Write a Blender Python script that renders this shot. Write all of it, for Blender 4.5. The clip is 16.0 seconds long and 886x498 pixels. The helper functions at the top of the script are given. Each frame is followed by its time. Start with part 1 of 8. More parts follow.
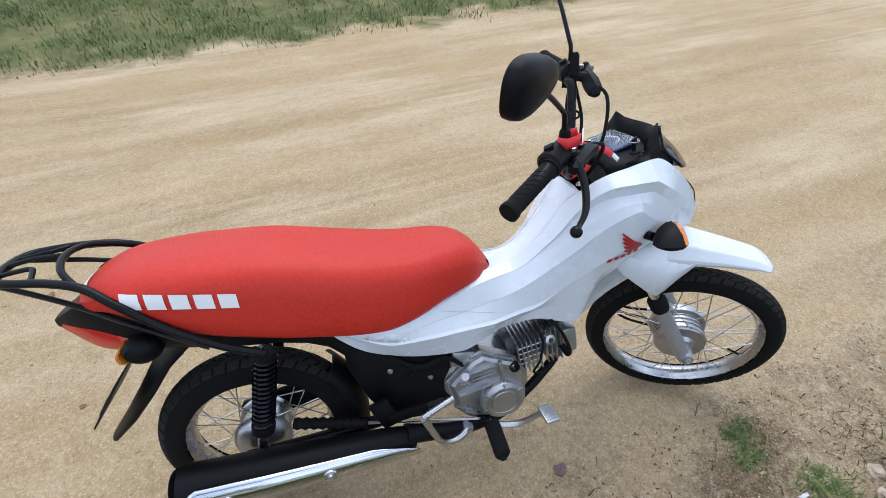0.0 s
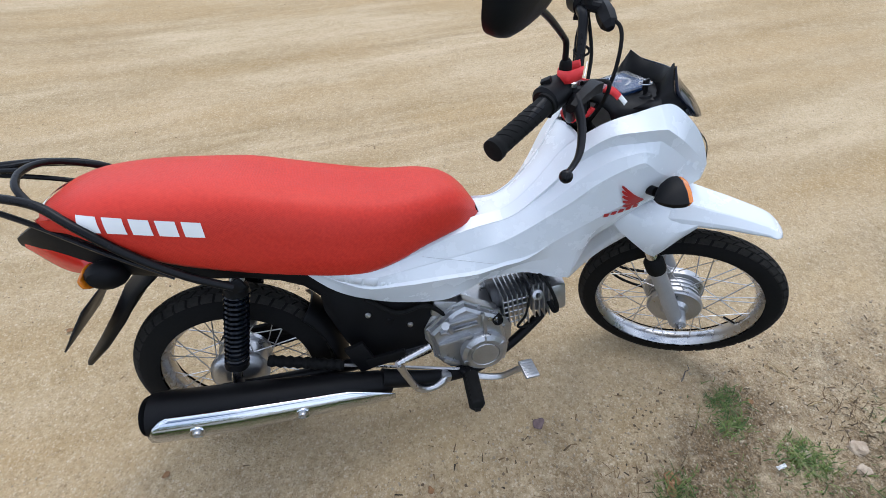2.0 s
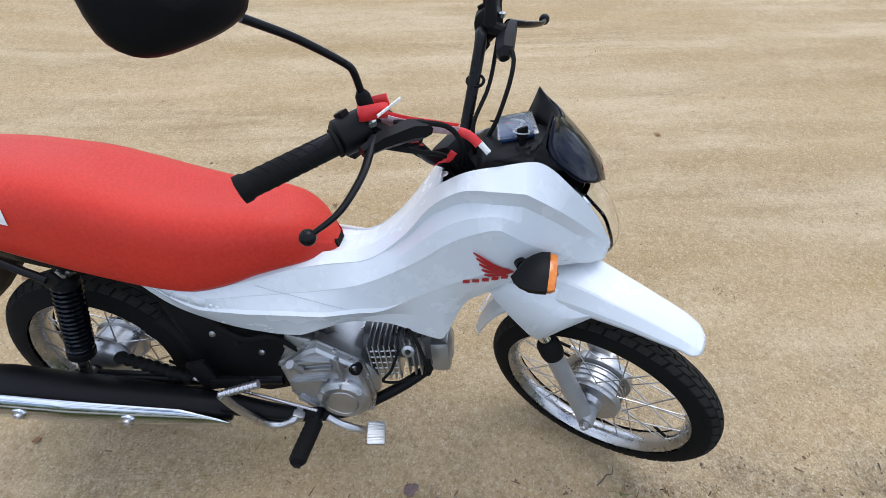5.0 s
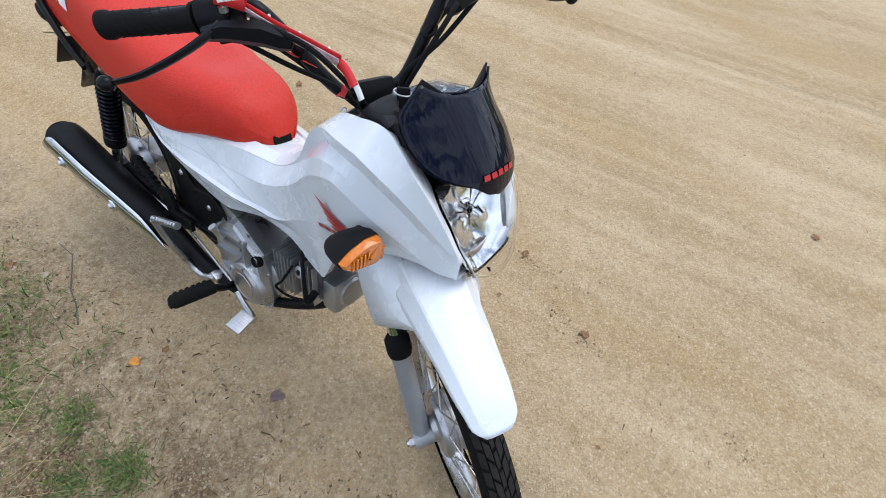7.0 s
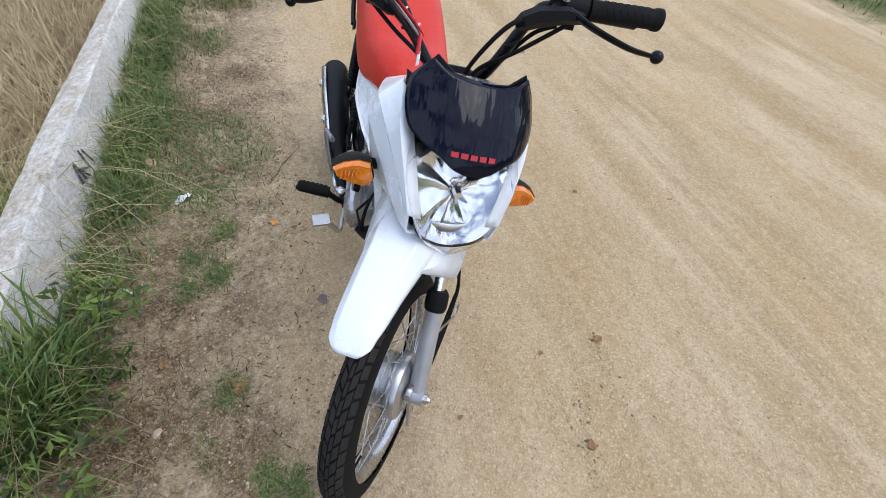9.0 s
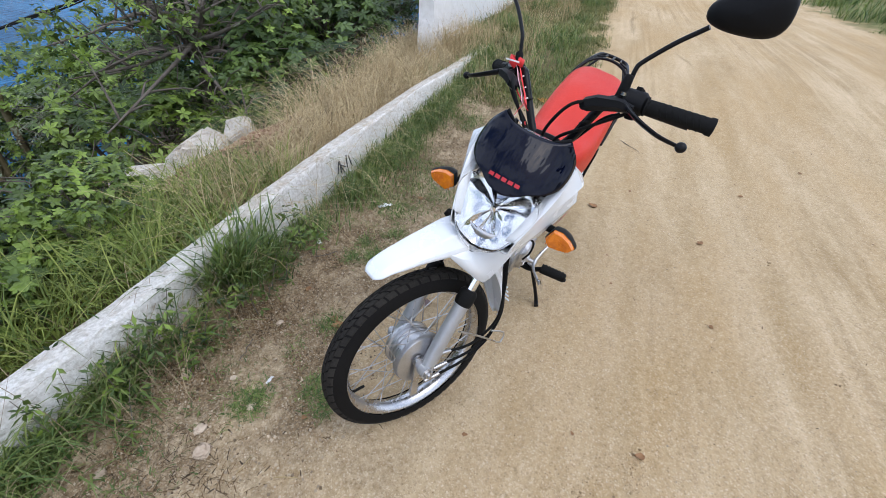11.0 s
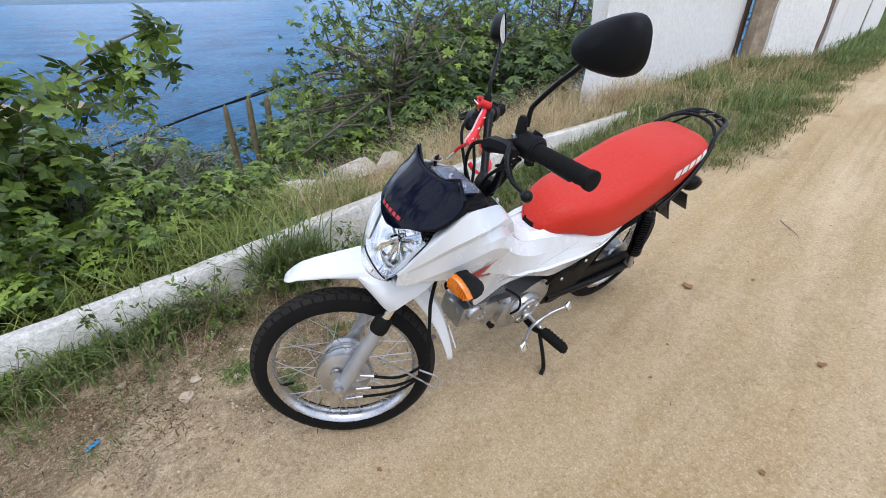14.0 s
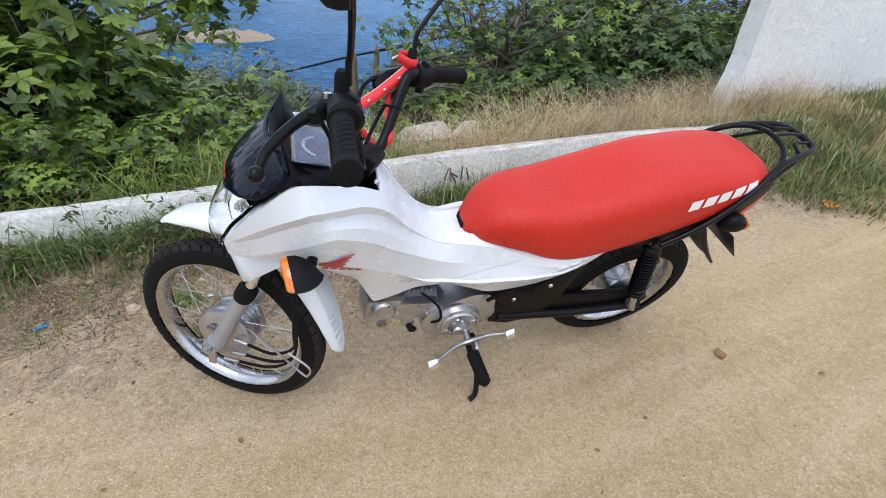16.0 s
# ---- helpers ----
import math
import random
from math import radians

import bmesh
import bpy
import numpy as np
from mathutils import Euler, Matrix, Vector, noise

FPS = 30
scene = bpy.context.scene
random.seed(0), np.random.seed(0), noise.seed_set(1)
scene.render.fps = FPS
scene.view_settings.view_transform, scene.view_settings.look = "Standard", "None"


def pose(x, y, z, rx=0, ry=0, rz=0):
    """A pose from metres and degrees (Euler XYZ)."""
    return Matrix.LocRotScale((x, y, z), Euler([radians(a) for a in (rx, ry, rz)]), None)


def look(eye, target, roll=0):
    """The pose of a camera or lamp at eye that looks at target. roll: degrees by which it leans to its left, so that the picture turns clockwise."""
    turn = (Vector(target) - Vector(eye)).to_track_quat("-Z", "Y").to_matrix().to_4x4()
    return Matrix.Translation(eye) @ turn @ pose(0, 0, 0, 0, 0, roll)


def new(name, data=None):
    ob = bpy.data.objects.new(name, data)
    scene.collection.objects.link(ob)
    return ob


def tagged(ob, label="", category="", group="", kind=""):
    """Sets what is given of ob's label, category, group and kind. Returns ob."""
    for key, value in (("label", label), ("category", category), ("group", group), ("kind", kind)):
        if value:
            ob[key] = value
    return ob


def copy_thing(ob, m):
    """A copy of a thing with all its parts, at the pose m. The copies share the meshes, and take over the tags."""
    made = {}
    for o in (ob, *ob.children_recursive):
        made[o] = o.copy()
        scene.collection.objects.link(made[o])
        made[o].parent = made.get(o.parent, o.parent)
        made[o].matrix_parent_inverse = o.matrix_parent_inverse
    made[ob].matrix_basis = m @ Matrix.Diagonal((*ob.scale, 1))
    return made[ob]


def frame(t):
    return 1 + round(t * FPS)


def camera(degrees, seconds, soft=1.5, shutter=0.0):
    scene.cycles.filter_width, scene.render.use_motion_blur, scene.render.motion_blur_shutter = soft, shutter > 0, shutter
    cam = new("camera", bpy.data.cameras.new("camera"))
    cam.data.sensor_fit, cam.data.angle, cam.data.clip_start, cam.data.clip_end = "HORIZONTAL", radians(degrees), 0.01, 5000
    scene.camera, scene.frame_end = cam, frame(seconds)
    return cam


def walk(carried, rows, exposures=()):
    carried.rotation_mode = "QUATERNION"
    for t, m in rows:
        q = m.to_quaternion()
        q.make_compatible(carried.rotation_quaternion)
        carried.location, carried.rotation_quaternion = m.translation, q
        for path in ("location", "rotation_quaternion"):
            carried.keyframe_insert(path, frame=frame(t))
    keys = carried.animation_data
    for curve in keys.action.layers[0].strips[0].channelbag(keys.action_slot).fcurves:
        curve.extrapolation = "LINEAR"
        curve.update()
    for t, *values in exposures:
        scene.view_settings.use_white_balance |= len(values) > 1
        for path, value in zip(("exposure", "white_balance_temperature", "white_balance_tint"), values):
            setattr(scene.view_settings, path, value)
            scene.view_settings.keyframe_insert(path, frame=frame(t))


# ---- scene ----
cam = camera(90.7, 16.0, 0.6)
PATH = [
    (0, (-0.107, -0.569, 1.335), (0.076, 0.903, -0.007), -1.3),
    (0.5, (-0.103, -0.562, 1.324), (0.087, 0.92, -0.006), -0.7),
    (1, (-0.085, -0.553, 1.302), (0.091, 0.897, -0.065), -0.3),
    (1.5, (-0.068, -0.549, 1.283), (0.083, 0.815, -0.172), 0.3),
    (2, (-0.048, -0.549, 1.278), (0.077, 0.78, -0.211), 1.1),
    (2.5, (-0.015, -0.53, 1.282), (0.02, 0.803, -0.209), 0.5),
    (3, (0.021, -0.513, 1.27), (0.038, 0.82, -0.221), 2.2),
    (3.5, (0.076, -0.487, 1.265), (0.046, 0.839, -0.232), 1.0),
    (4, (0.188, -0.443, 1.251), (0.14, 0.89, -0.24), 2.5),
    (4.2, (0.232, -0.421, 1.256), (0.17, 0.911, -0.235), 2.8),
    (6.3, (0.701, -0.228, 1.221), (0.062, 0.867, -0.326), 2.6),
    (6.5, (0.746, -0.183, 1.219), (0.05, 0.838, -0.354), 4.1),
    (7, (0.833, -0.103, 1.213), (0.073, 0.815, -0.393), 6.9),
    (7.5, (0.978, -0.041, 1.208), (0.054, 0.669, -0.418), 10.0),
    (8, (1.103, 0.034, 1.198), (0.033, 0.622, -0.386), 5.1),
    (8.5, (1.131, 0.093, 1.192), (-0.055, 0.517, -0.361), 2.2),
    (9, (1.155, 0.213, 1.204), (-0.161, 0.349, -0.296), 4.8),
    (9.5, (1.195, 0.347, 1.208), (-0.178, -0.097, -0.177), 3.2),
    (9.7, (1.218, 0.408, 1.199), (-0.129, -0.186, -0.154), 4.9),
    (11.8, (1.431, 0.814, 1.233), (0.087, -0.233, 0.184), 1.6),
    (12, (1.397, 0.862, 1.237), (0.118, -0.283, 0.21), 0.6),
    (12.5, (1.318, 0.994, 1.219), (0.136, -0.268, 0.214), 1.8),
    (13, (1.225, 1.053, 1.206), (0.143, -0.297, 0.202), 0.8),
    (13.5, (1.041, 1.102, 1.196), (0.04, -0.306, 0.188), 0.1),
    (14, (0.903, 1.145, 1.187), (0.08, -0.373, 0.179), -1.0),
    (14.5, (0.706, 1.215, 1.147), (0.084, -0.4, 0.144), 2.2),
    (15, (0.58, 1.231, 1.133), (0.011, -0.388, 0.107), 1.9),
    (15.5, (0.442, 1.186, 1.118), (-0.054, -0.44, 0.065), 2.0),
    (16, (0.318, 1.132, 1.124), (-0.005, -0.494, 0.005), 3.9),
]
walk(cam, [(t, look(eye, target, roll)) for t, eye, target, roll in PATH],
     ((0.0, -0.02, 5980, 10), (4.2, -0.02, 6000, 10), (6.5, -0.03, 6180, 10), (9.5, -0.03, 6000, 12), (12.0, 0.0, 6100, 12), (16.0, 0.0, 6160, 13)))

# ---- light ----
world = bpy.data.worlds.new("sky")
scene.world = world
world.use_nodes = True
wn = world.node_tree.nodes
sky = wn.new("ShaderNodeTexSky")
sky.sky_type = "NISHITA"
sky.sun_disc = False
sky.sun_elevation = radians(58)
sky.sun_rotation = radians(17)
sky.air_density, sky.dust_density, sky.ozone_density = 1.0, 2.5, 1.0
SKY_STRENGTH = 0.170
# thin broken cloud, whitening the sky in patches
tc = wn.new("ShaderNodeTexCoord")
cl = wn.new("ShaderNodeTexNoise")
cl.inputs["Scale"].default_value = 3.4
cl.inputs["Detail"].default_value = 7
cl.inputs["Roughness"].default_value = 0.62
ramp = wn.new("ShaderNodeValToRGB")
ramp.color_ramp.elements[0].position, ramp.color_ramp.elements[1].position = 0.40, 0.54
mixc = wn.new("ShaderNodeMix")
mixc.data_type = "RGBA"
mixc.inputs[7].default_value = (8.6, 9.3, 10.6, 1)
wl = world.node_tree.links
wl.new(tc.outputs["Generated"], cl.inputs["Vector"])
wl.new(cl.outputs["Fac"], ramp.inputs["Fac"])
wl.new(ramp.outputs["Color"], mixc.inputs[0])
wl.new(sky.outputs["Color"], mixc.inputs[6])
bg = [n for n in wn if n.type == "BACKGROUND"][0]
wl.new(mixc.outputs[2], bg.inputs["Color"])
bg.inputs["Strength"].default_value = SKY_STRENGTH
sun = new("sun", bpy.data.lights.new("sun", "SUN"))
sun.data.energy, sun.data.angle, sun.data.color = 1.20, radians(38), (1.0, 0.97, 0.92)
sun.matrix_world = look((0.6, 2.0, 4), (0, 0, 0))

# ---- materials ----
def principled(name, color=(0.5, 0.5, 0.5), rough=0.5, metal=0.0, **extra):
    m = bpy.data.materials.new(name)
    m.use_nodes = True
    b = m.node_tree.nodes["Principled BSDF"]
    b.inputs["Base Color"].default_value = (*color, 1)
    b.inputs["Roughness"].default_value = rough
    b.inputs["Metallic"].default_value = metal
    for k, v in extra.items():
        b.inputs[k.replace("_", " ")].default_value = v
    return m


class Nodes:
    """Short hand for wiring one material."""

    def __init__(self, m):
        self.t, self.b = m.node_tree, m.node_tree.nodes["Principled BSDF"]
        self.co = self.add("ShaderNodeTexCoord").outputs["Object"]

    def add(self, kind, **v):
        n = self.t.nodes.new(kind)
        for k, x in v.items():
            n.inputs[k].default_value = x
        return n

    def link(self, a, b):
        self.t.links.new(a, b)

    def mapped(self, scale=(1, 1, 1), turn=0.0, co=None):
        """Turned first, then stretched along the turned axes."""
        co = co or self.co
        if turn:
            r = self.add("ShaderNodeMapping")
            r.inputs["Rotation"].default_value = (0, 0, turn)
            self.link(co, r.inputs["Vector"])
            co = r.outputs["Vector"]
        n = self.add("ShaderNodeMapping")
        n.inputs["Scale"].default_value = scale
        self.link(co, n.inputs["Vector"])
        return n.outputs["Vector"]

    def noise(self, scale, detail=4, rough=0.55, co=None):
        n = self.add("ShaderNodeTexNoise", Scale=scale, Detail=detail, Roughness=rough)
        self.link(co or self.co, n.inputs["Vector"])
        return n.outputs["Fac"]

    def voronoi(self, scale, co=None, out="Distance"):
        n = self.add("ShaderNodeTexVoronoi", Scale=scale)
        self.link(co or self.co, n.inputs["Vector"])
        return n.outputs[out]

    def ramp(self, fac, a, b, lo=0.0, hi=1.0):
        n = self.add("ShaderNodeMapRange")
        for k, x in (("From Min", a), ("From Max", b), ("To Min", lo), ("To Max", hi)):
            n.inputs[k].default_value = x
        self.link(fac, n.inputs["Value"])
        return n.outputs["Result"]

    def mix(self, fac, a, b):
        n = self.add("ShaderNodeMix")
        n.data_type = "RGBA"
        for slot, x in ((0, fac), (6, a), (7, b)):
            if isinstance(x, (int, float)):
                n.inputs[slot].default_value = x
            elif isinstance(x, tuple):
                n.inputs[slot].default_value = (*x, 1)
            else:
                self.link(x, n.inputs[slot])
        return n.outputs[2]

    def math(self, op, a, b):
        n = self.add("ShaderNodeMath")
        n.operation = op
        for slot, x in ((0, a), (1, b)):
            if isinstance(x, (int, float)):
                n.inputs[slot].default_value = x
            else:
                self.link(x, n.inputs[slot])
        return n.outputs[0]

    def color(self, x):
        self.link(x, self.b.inputs["Base Color"])

    def rough(self, x):
        self.link(x, self.b.inputs["Roughness"])

    def bump(self, h, strength=0.3, distance=0.01, chain=None):
        n = self.add("ShaderNodeBump", Strength=strength, Distance=distance)
        self.link(h, n.inputs["Height"])
        if chain:
            self.link(chain, n.inputs["Normal"])
        self.link(n.outputs["Normal"], self.b.inputs["Normal"])
        return n.outputs["Normal"]


ROAD = radians(14.5)   # the way the road and kerb run


def sand_material():
    m = principled("sand", rough=0.95)
    m.node_tree.nodes["Principled BSDF"].inputs["Specular IOR Level"].default_value = 0.2
    n = Nodes(m)
    along = n.mapped((0.30, 2.6, 1), -ROAD)
    turned = n.mapped((1, 1, 1), -ROAD)
    sep = n.add("ShaderNodeSeparateXYZ")
    n.link(turned, sep.inputs[0])
    across = sep.outputs["Y"]
    big = n.noise(0.9, 4, 0.6)
    streak = n.noise(1.3, 3, 0.5, along)
    hard = n.noise(3.0, 8, 0.75, n.mapped((0.6, 1.5, 1), -ROAD))
    fine = n.noise(70, 5, 0.75)
    grain = n.noise(300, 2, 0.6)
    cell = n.voronoi(250, out="Color")
    pebble = n.voronoi(95, out="Color")
    near = n.voronoi(95)
    coarse = n.voronoi(46, out="Color")
    base = n.mix(n.ramp(streak, 0.28, 0.72), (0.365, 0.255, 0.125), (0.590, 0.445, 0.272))
    base = n.mix(n.ramp(hard, 0.45, 0.70, 0, 0.5), base, (0.655, 0.51, 0.33))
    base = n.mix(n.ramp(big, 0.35, 0.7, 0, 0.5), base, (0.46, 0.342, 0.187))
    # narrow wheel lines and mottled crust
    lines = n.noise(1.0, 4, 0.6, n.mapped((0.24, 17, 1), -ROAD))
    where = n.ramp(n.noise(0.8, 3, 0.5, n.mapped((0.3, 1.4, 1), -ROAD)), 0.46, 0.60)
    base = n.mix(n.math("MULTIPLY", where, n.ramp(lines, 0.52, 0.64, 0, 0.42)), base, (0.30, 0.21, 0.11))
    base = n.mix(n.math("MULTIPLY", where, n.ramp(lines, 0.46, 0.36, 0, 0.35)), base, (0.70, 0.56, 0.37))
    crust = n.noise(24, 6, 0.75)
    base = n.mix(n.ramp(crust, 0.52, 0.68, 0, 0.26), base, (0.70, 0.555, 0.37))
    base = n.mix(n.ramp(crust, 0.47, 0.32, 0, 0.28), base, (0.27, 0.19, 0.105))
    drift = n.noise(1.0, 5, 0.62, n.mapped((0.45, 1.9, 1), -ROAD))
    base = n.mix(n.ramp(drift, 0.46, 0.62, 0, 0.50), base, (0.44, 0.292, 0.128))
    base = n.mix(n.ramp(drift, 0.45, 0.32, 0, 0.55), base, (0.70, 0.555, 0.36))
    # the loose gravelly verge beside the kerb: browner, pebbly, with litter
    wander = n.math("ADD", across, n.ramp(n.noise(2.5, 4, 0.6), 0.3, 0.7, -0.28, 0.28))
    verge = n.ramp(wander, -0.40, 0.15, 1, 0)
    peb = n.noise(42, 5, 0.8)
    gravel = n.mix(n.ramp(peb, 0.36, 0.64), (0.30, 0.208, 0.112), (0.68, 0.545, 0.36))
    thatch = n.mix(n.ramp(n.noise(110, 4, 0.8), 0.38, 0.62), (0.040, 0.026, 0.013), (0.31, 0.205, 0.108))
    litter = n.math("MULTIPLY", n.ramp(n.noise(3.6, 8, 0.78), 0.40, 0.55), n.ramp(wander, -0.58, -0.04, 1, 0.0))
    gravel = n.mix(litter, gravel, thatch)
    base = n.mix(verge, base, gravel)
    # damp or dirty spots of any size
    base = n.mix(n.ramp(n.noise(11, 6, 0.8), 0.62, 0.74, 0, 0.35), base, (0.24, 0.17, 0.095))
    base = n.mix(n.ramp(fine, 0.53, 0.74, 0.0, 0.50), base, (0.72, 0.60, 0.43))
    base = n.mix(n.ramp(fine, 0.47, 0.26, 0.0, 0.50), base, (0.22, 0.155, 0.085))
    base = n.mix(n.ramp(cell, 0.68, 0.95, 0.0, 0.42), base, (0.80, 0.69, 0.52))
    base = n.mix(n.ramp(cell, 0.26, 0.04, 0.0, 0.44), base, (0.17, 0.115, 0.065))
    # single grains and small pebbles, paler or darker than the sand they lie in
    dot = n.ramp(near, 0.42, 0.30)
    base = n.mix(n.math("MULTIPLY", dot, n.ramp(pebble, 0.74, 0.88, 0, 0.34)), base, (0.80, 0.70, 0.52))
    base = n.mix(n.math("MULTIPLY", dot, n.ramp(pebble, 0.28, 0.14, 0, 0.36)), base, (0.17, 0.112, 0.058))
    clot = n.math("MULTIPLY", n.ramp(coarse, 0.24, 0.12, 0, 0.24), n.ramp(n.noise(85, 3, 0.7), 0.46, 0.58))
    base = n.mix(clot, base, (0.22, 0.15, 0.08))
    # dark soil under the weeds along the wall
    foot = n.math("MULTIPLY", n.ramp(n.math("ADD", sep.outputs["X"], n.ramp(n.noise(3.2, 5, 0.7), 0.3, 0.7, -0.3, 0.3)), -2.35, -2.75), n.ramp(wander, 0.22, -0.06))
    base = n.mix(n.math("MULTIPLY", foot, 0.85), base, n.mix(n.ramp(n.noise(14, 6, 0.75), 0.36, 0.62), (0.055, 0.050, 0.022), (0.26, 0.21, 0.10)))
    # bank behind the kerb and the far verge: earth under the plants
    # the bank's earth is darkened in colour for the shade under its shrubs
    bank = n.ramp(across, -1.25, -1.05, 1, 0)
    base = n.mix(bank, base, n.mix(n.ramp(n.noise(9, 6, 0.7), 0.35, 0.65), (0.045, 0.032, 0.018), (0.21, 0.15, 0.08)))
    far = n.ramp(n.math("ADD", across, n.ramp(n.noise(1.3, 5, 0.65), 0.3, 0.7, -0.4, 0.4)), 4.25, 4.6, 0, 1)
    base = n.mix(far, base, n.mix(n.ramp(n.noise(3, 5, 0.7), 0.35, 0.65), (0.10, 0.12, 0.04), (0.22, 0.2, 0.085)))
    n.color(base)
    h = n.math("ADD", n.math("MULTIPLY", streak, 0.10), n.math("MULTIPLY", fine, 0.30))
    h = n.math("ADD", h, n.math("ADD", n.math("MULTIPLY", hard, 0.16), n.math("ADD", n.math("MULTIPLY", crust, 0.35), n.math("MULTIPLY", lines, -0.08))))
    h = n.math("ADD", h, n.math("MULTIPLY", n.math("MULTIPLY", peb, verge), 1.0))
    # half-blown tyre prints: rows of lugs in narrow bands along the road
    lug = n.add("ShaderNodeTexBrick", Scale=1.0)
    for k, x in (("Brick Width", 0.030), ("Row Height", 0.016), ("Mortar Size", 0.0035), ("Mortar Smooth", 0.4)):
        lug.inputs[k].default_value = x
    n.link(turned, lug.inputs["Vector"])
    bands = n.math("PINGPONG", n.math("ADD", across, n.ramp(n.noise(0.5, 2, 0.5), 0.3, 0.7, -0.25, 0.25)), 0.31)
    mask = n.math("MULTIPLY", n.ramp(bands, 0.045, 0.035), n.ramp(n.noise(1.2, 3, 0.6, along), 0.54, 0.66))
    h2 = n.math("MULTIPLY", n.math("MULTIPLY", lug.outputs["Fac"], mask), -0.22)
    c = n.bump(n.math("ADD", h, h2), 0.90, 0.020)
    n.bump(n.math("ADD", grain, n.math("ADD", n.math("MULTIPLY", cell, 0.6), n.math("MULTIPLY", dot, 0.5))), 0.7, 0.004, c)
    return m


def speckled(name, dark, light, scale=8, rough=0.6, fine=120, bump=0.2, dist=0.004, metal=0.0, stretch=(1, 1, 1)):
    """Two scales of colour and relief between two tones."""
    m = principled(name, rough=rough, metal=metal)
    n = Nodes(m)
    co = n.mapped(stretch)
    a, b = n.noise(scale, 5, 0.6, co), n.noise(fine, 3, 0.6, co)
    n.color(n.mix(n.math("ADD", n.ramp(a, 0.3, 0.7, 0, 0.7), n.ramp(b, 0.3, 0.7, 0, 0.3)), dark, light))
    n.rough(n.ramp(a, 0.3, 0.7, max(rough - 0.1, 0.02), min(rough + 0.1, 1)))
    if bump:
        n.bump(n.math("ADD", n.math("MULTIPLY", a, 0.6), b), bump, dist)
    if light[0] < 0.05 and not metal:
        n.b.inputs["Specular IOR Level"].default_value = 0.16
    return m


def whitewash():
    """Limewashed stone: flaking white on the face, bare gritty stone with flecks of white on the top."""
    m = principled("whitewash", rough=0.92)
    n = Nodes(m)
    m.node_tree.nodes["Principled BSDF"].inputs["Specular IOR Level"].default_value = 0.2
    geo, sep = n.add("ShaderNodeNewGeometry"), n.add("ShaderNodeSeparateXYZ")
    n.link(geo.outputs["Normal"], sep.inputs[0])
    upward = n.ramp(sep.outputs["Z"], 0.45, 0.80)
    way = n.add("ShaderNodeSeparateXYZ")
    n.link(n.mapped((1, 1, 1), -ROAD), way.inputs[0])
    upward = n.math("MULTIPLY", upward, n.ramp(way.outputs["X"], 0.75, 0.25, 0.45, 1.0))
    flake, grit, big = n.noise(13, 8, 0.80), n.noise(75, 5, 0.75), n.noise(2.6, 5, 0.7)
    bare = n.math("ADD", n.ramp(flake, 0.56, 0.64), n.math("MULTIPLY", upward, n.ramp(flake, 0.36, 0.56)))
    bare = n.math("MULTIPLY", n.math("MINIMUM", bare, 1.0), n.math("MAXIMUM", n.math("MULTIPLY", upward, 0.8), n.ramp(big, 0.32, 0.66, 0.25, 0.85)))
    paint = n.mix(n.ramp(grit, 0.36, 0.60), (0.55, 0.53, 0.48), (0.82, 0.81, 0.78))
    paint = n.mix(n.ramp(n.noise(5, 6, 0.75), 0.56, 0.74, 0, 0.45), paint, (0.36, 0.32, 0.25))
    stone = n.mix(n.ramp(grit, 0.32, 0.66), (0.26, 0.205, 0.135), (0.60, 0.51, 0.385))
    n.color(n.mix(bare, paint, stone))
    n.bump(n.math("ADD", n.math("MULTIPLY", grit, 0.5), n.math("ADD", n.noise(16, 6, 0.75), n.math("MULTIPLY", bare, -0.25))), 0.8, 0.016)
    return m


def render_coat():
    """Rough-cast white wall with rust-brown stains."""
    m = principled("rough_cast", rough=0.92)
    n = Nodes(m)
    stain = n.ramp(n.noise(1.4, 6, 0.7, n.mapped((1, 1, 0.45))), 0.60, 0.76, 0, 0.4)
    c = n.mix(n.ramp(n.noise(18, 4, 0.6), 0.3, 0.7), (0.80, 0.79, 0.76), (0.90, 0.89, 0.87))
    n.color(n.mix(stain, c, (0.42, 0.33, 0.23)))
    n.bump(n.math("ADD", n.noise(12, 6, 0.75), n.math("MULTIPLY", n.noise(34, 4, 0.7), 0.35)), 0.9, 0.046)
    return m


def seat_cover():
    m = principled("red_vinyl", rough=0.46, Specular_IOR_Level=0.28)
    n = Nodes(m)
    sep = n.add("ShaderNodeSeparateXYZ")
    n.link(n.co, sep.inputs[0])
    over = n.math("ADD", sep.outputs["Y"], sep.outputs["Z"])
    cell = n.math("MULTIPLY", n.math("SINE", n.math("MULTIPLY", sep.outputs["X"], 1150), 0), n.math("SINE", n.math("MULTIPLY", over, 1150), 0))
    dots = n.ramp(cell, -0.2, 0.7, 1, 0)
    c = n.mix(n.ramp(n.noise(160, 3, 0.6), 0.35, 0.65), (0.46, 0.018, 0.009), (0.56, 0.031, 0.016))
    c = n.mix(n.ramp(n.noise(4, 3, 0.5), 0.3, 0.7, 0, 0.35), c, (0.64, 0.045, 0.024))
    c = n.mix(n.ramp(cell, 0.35, 0.85, 0, 0.28), c, (0.30, 0.012, 0.007))
    n.color(c)
    n.bump(dots, 0.22, 0.0012)
    return m


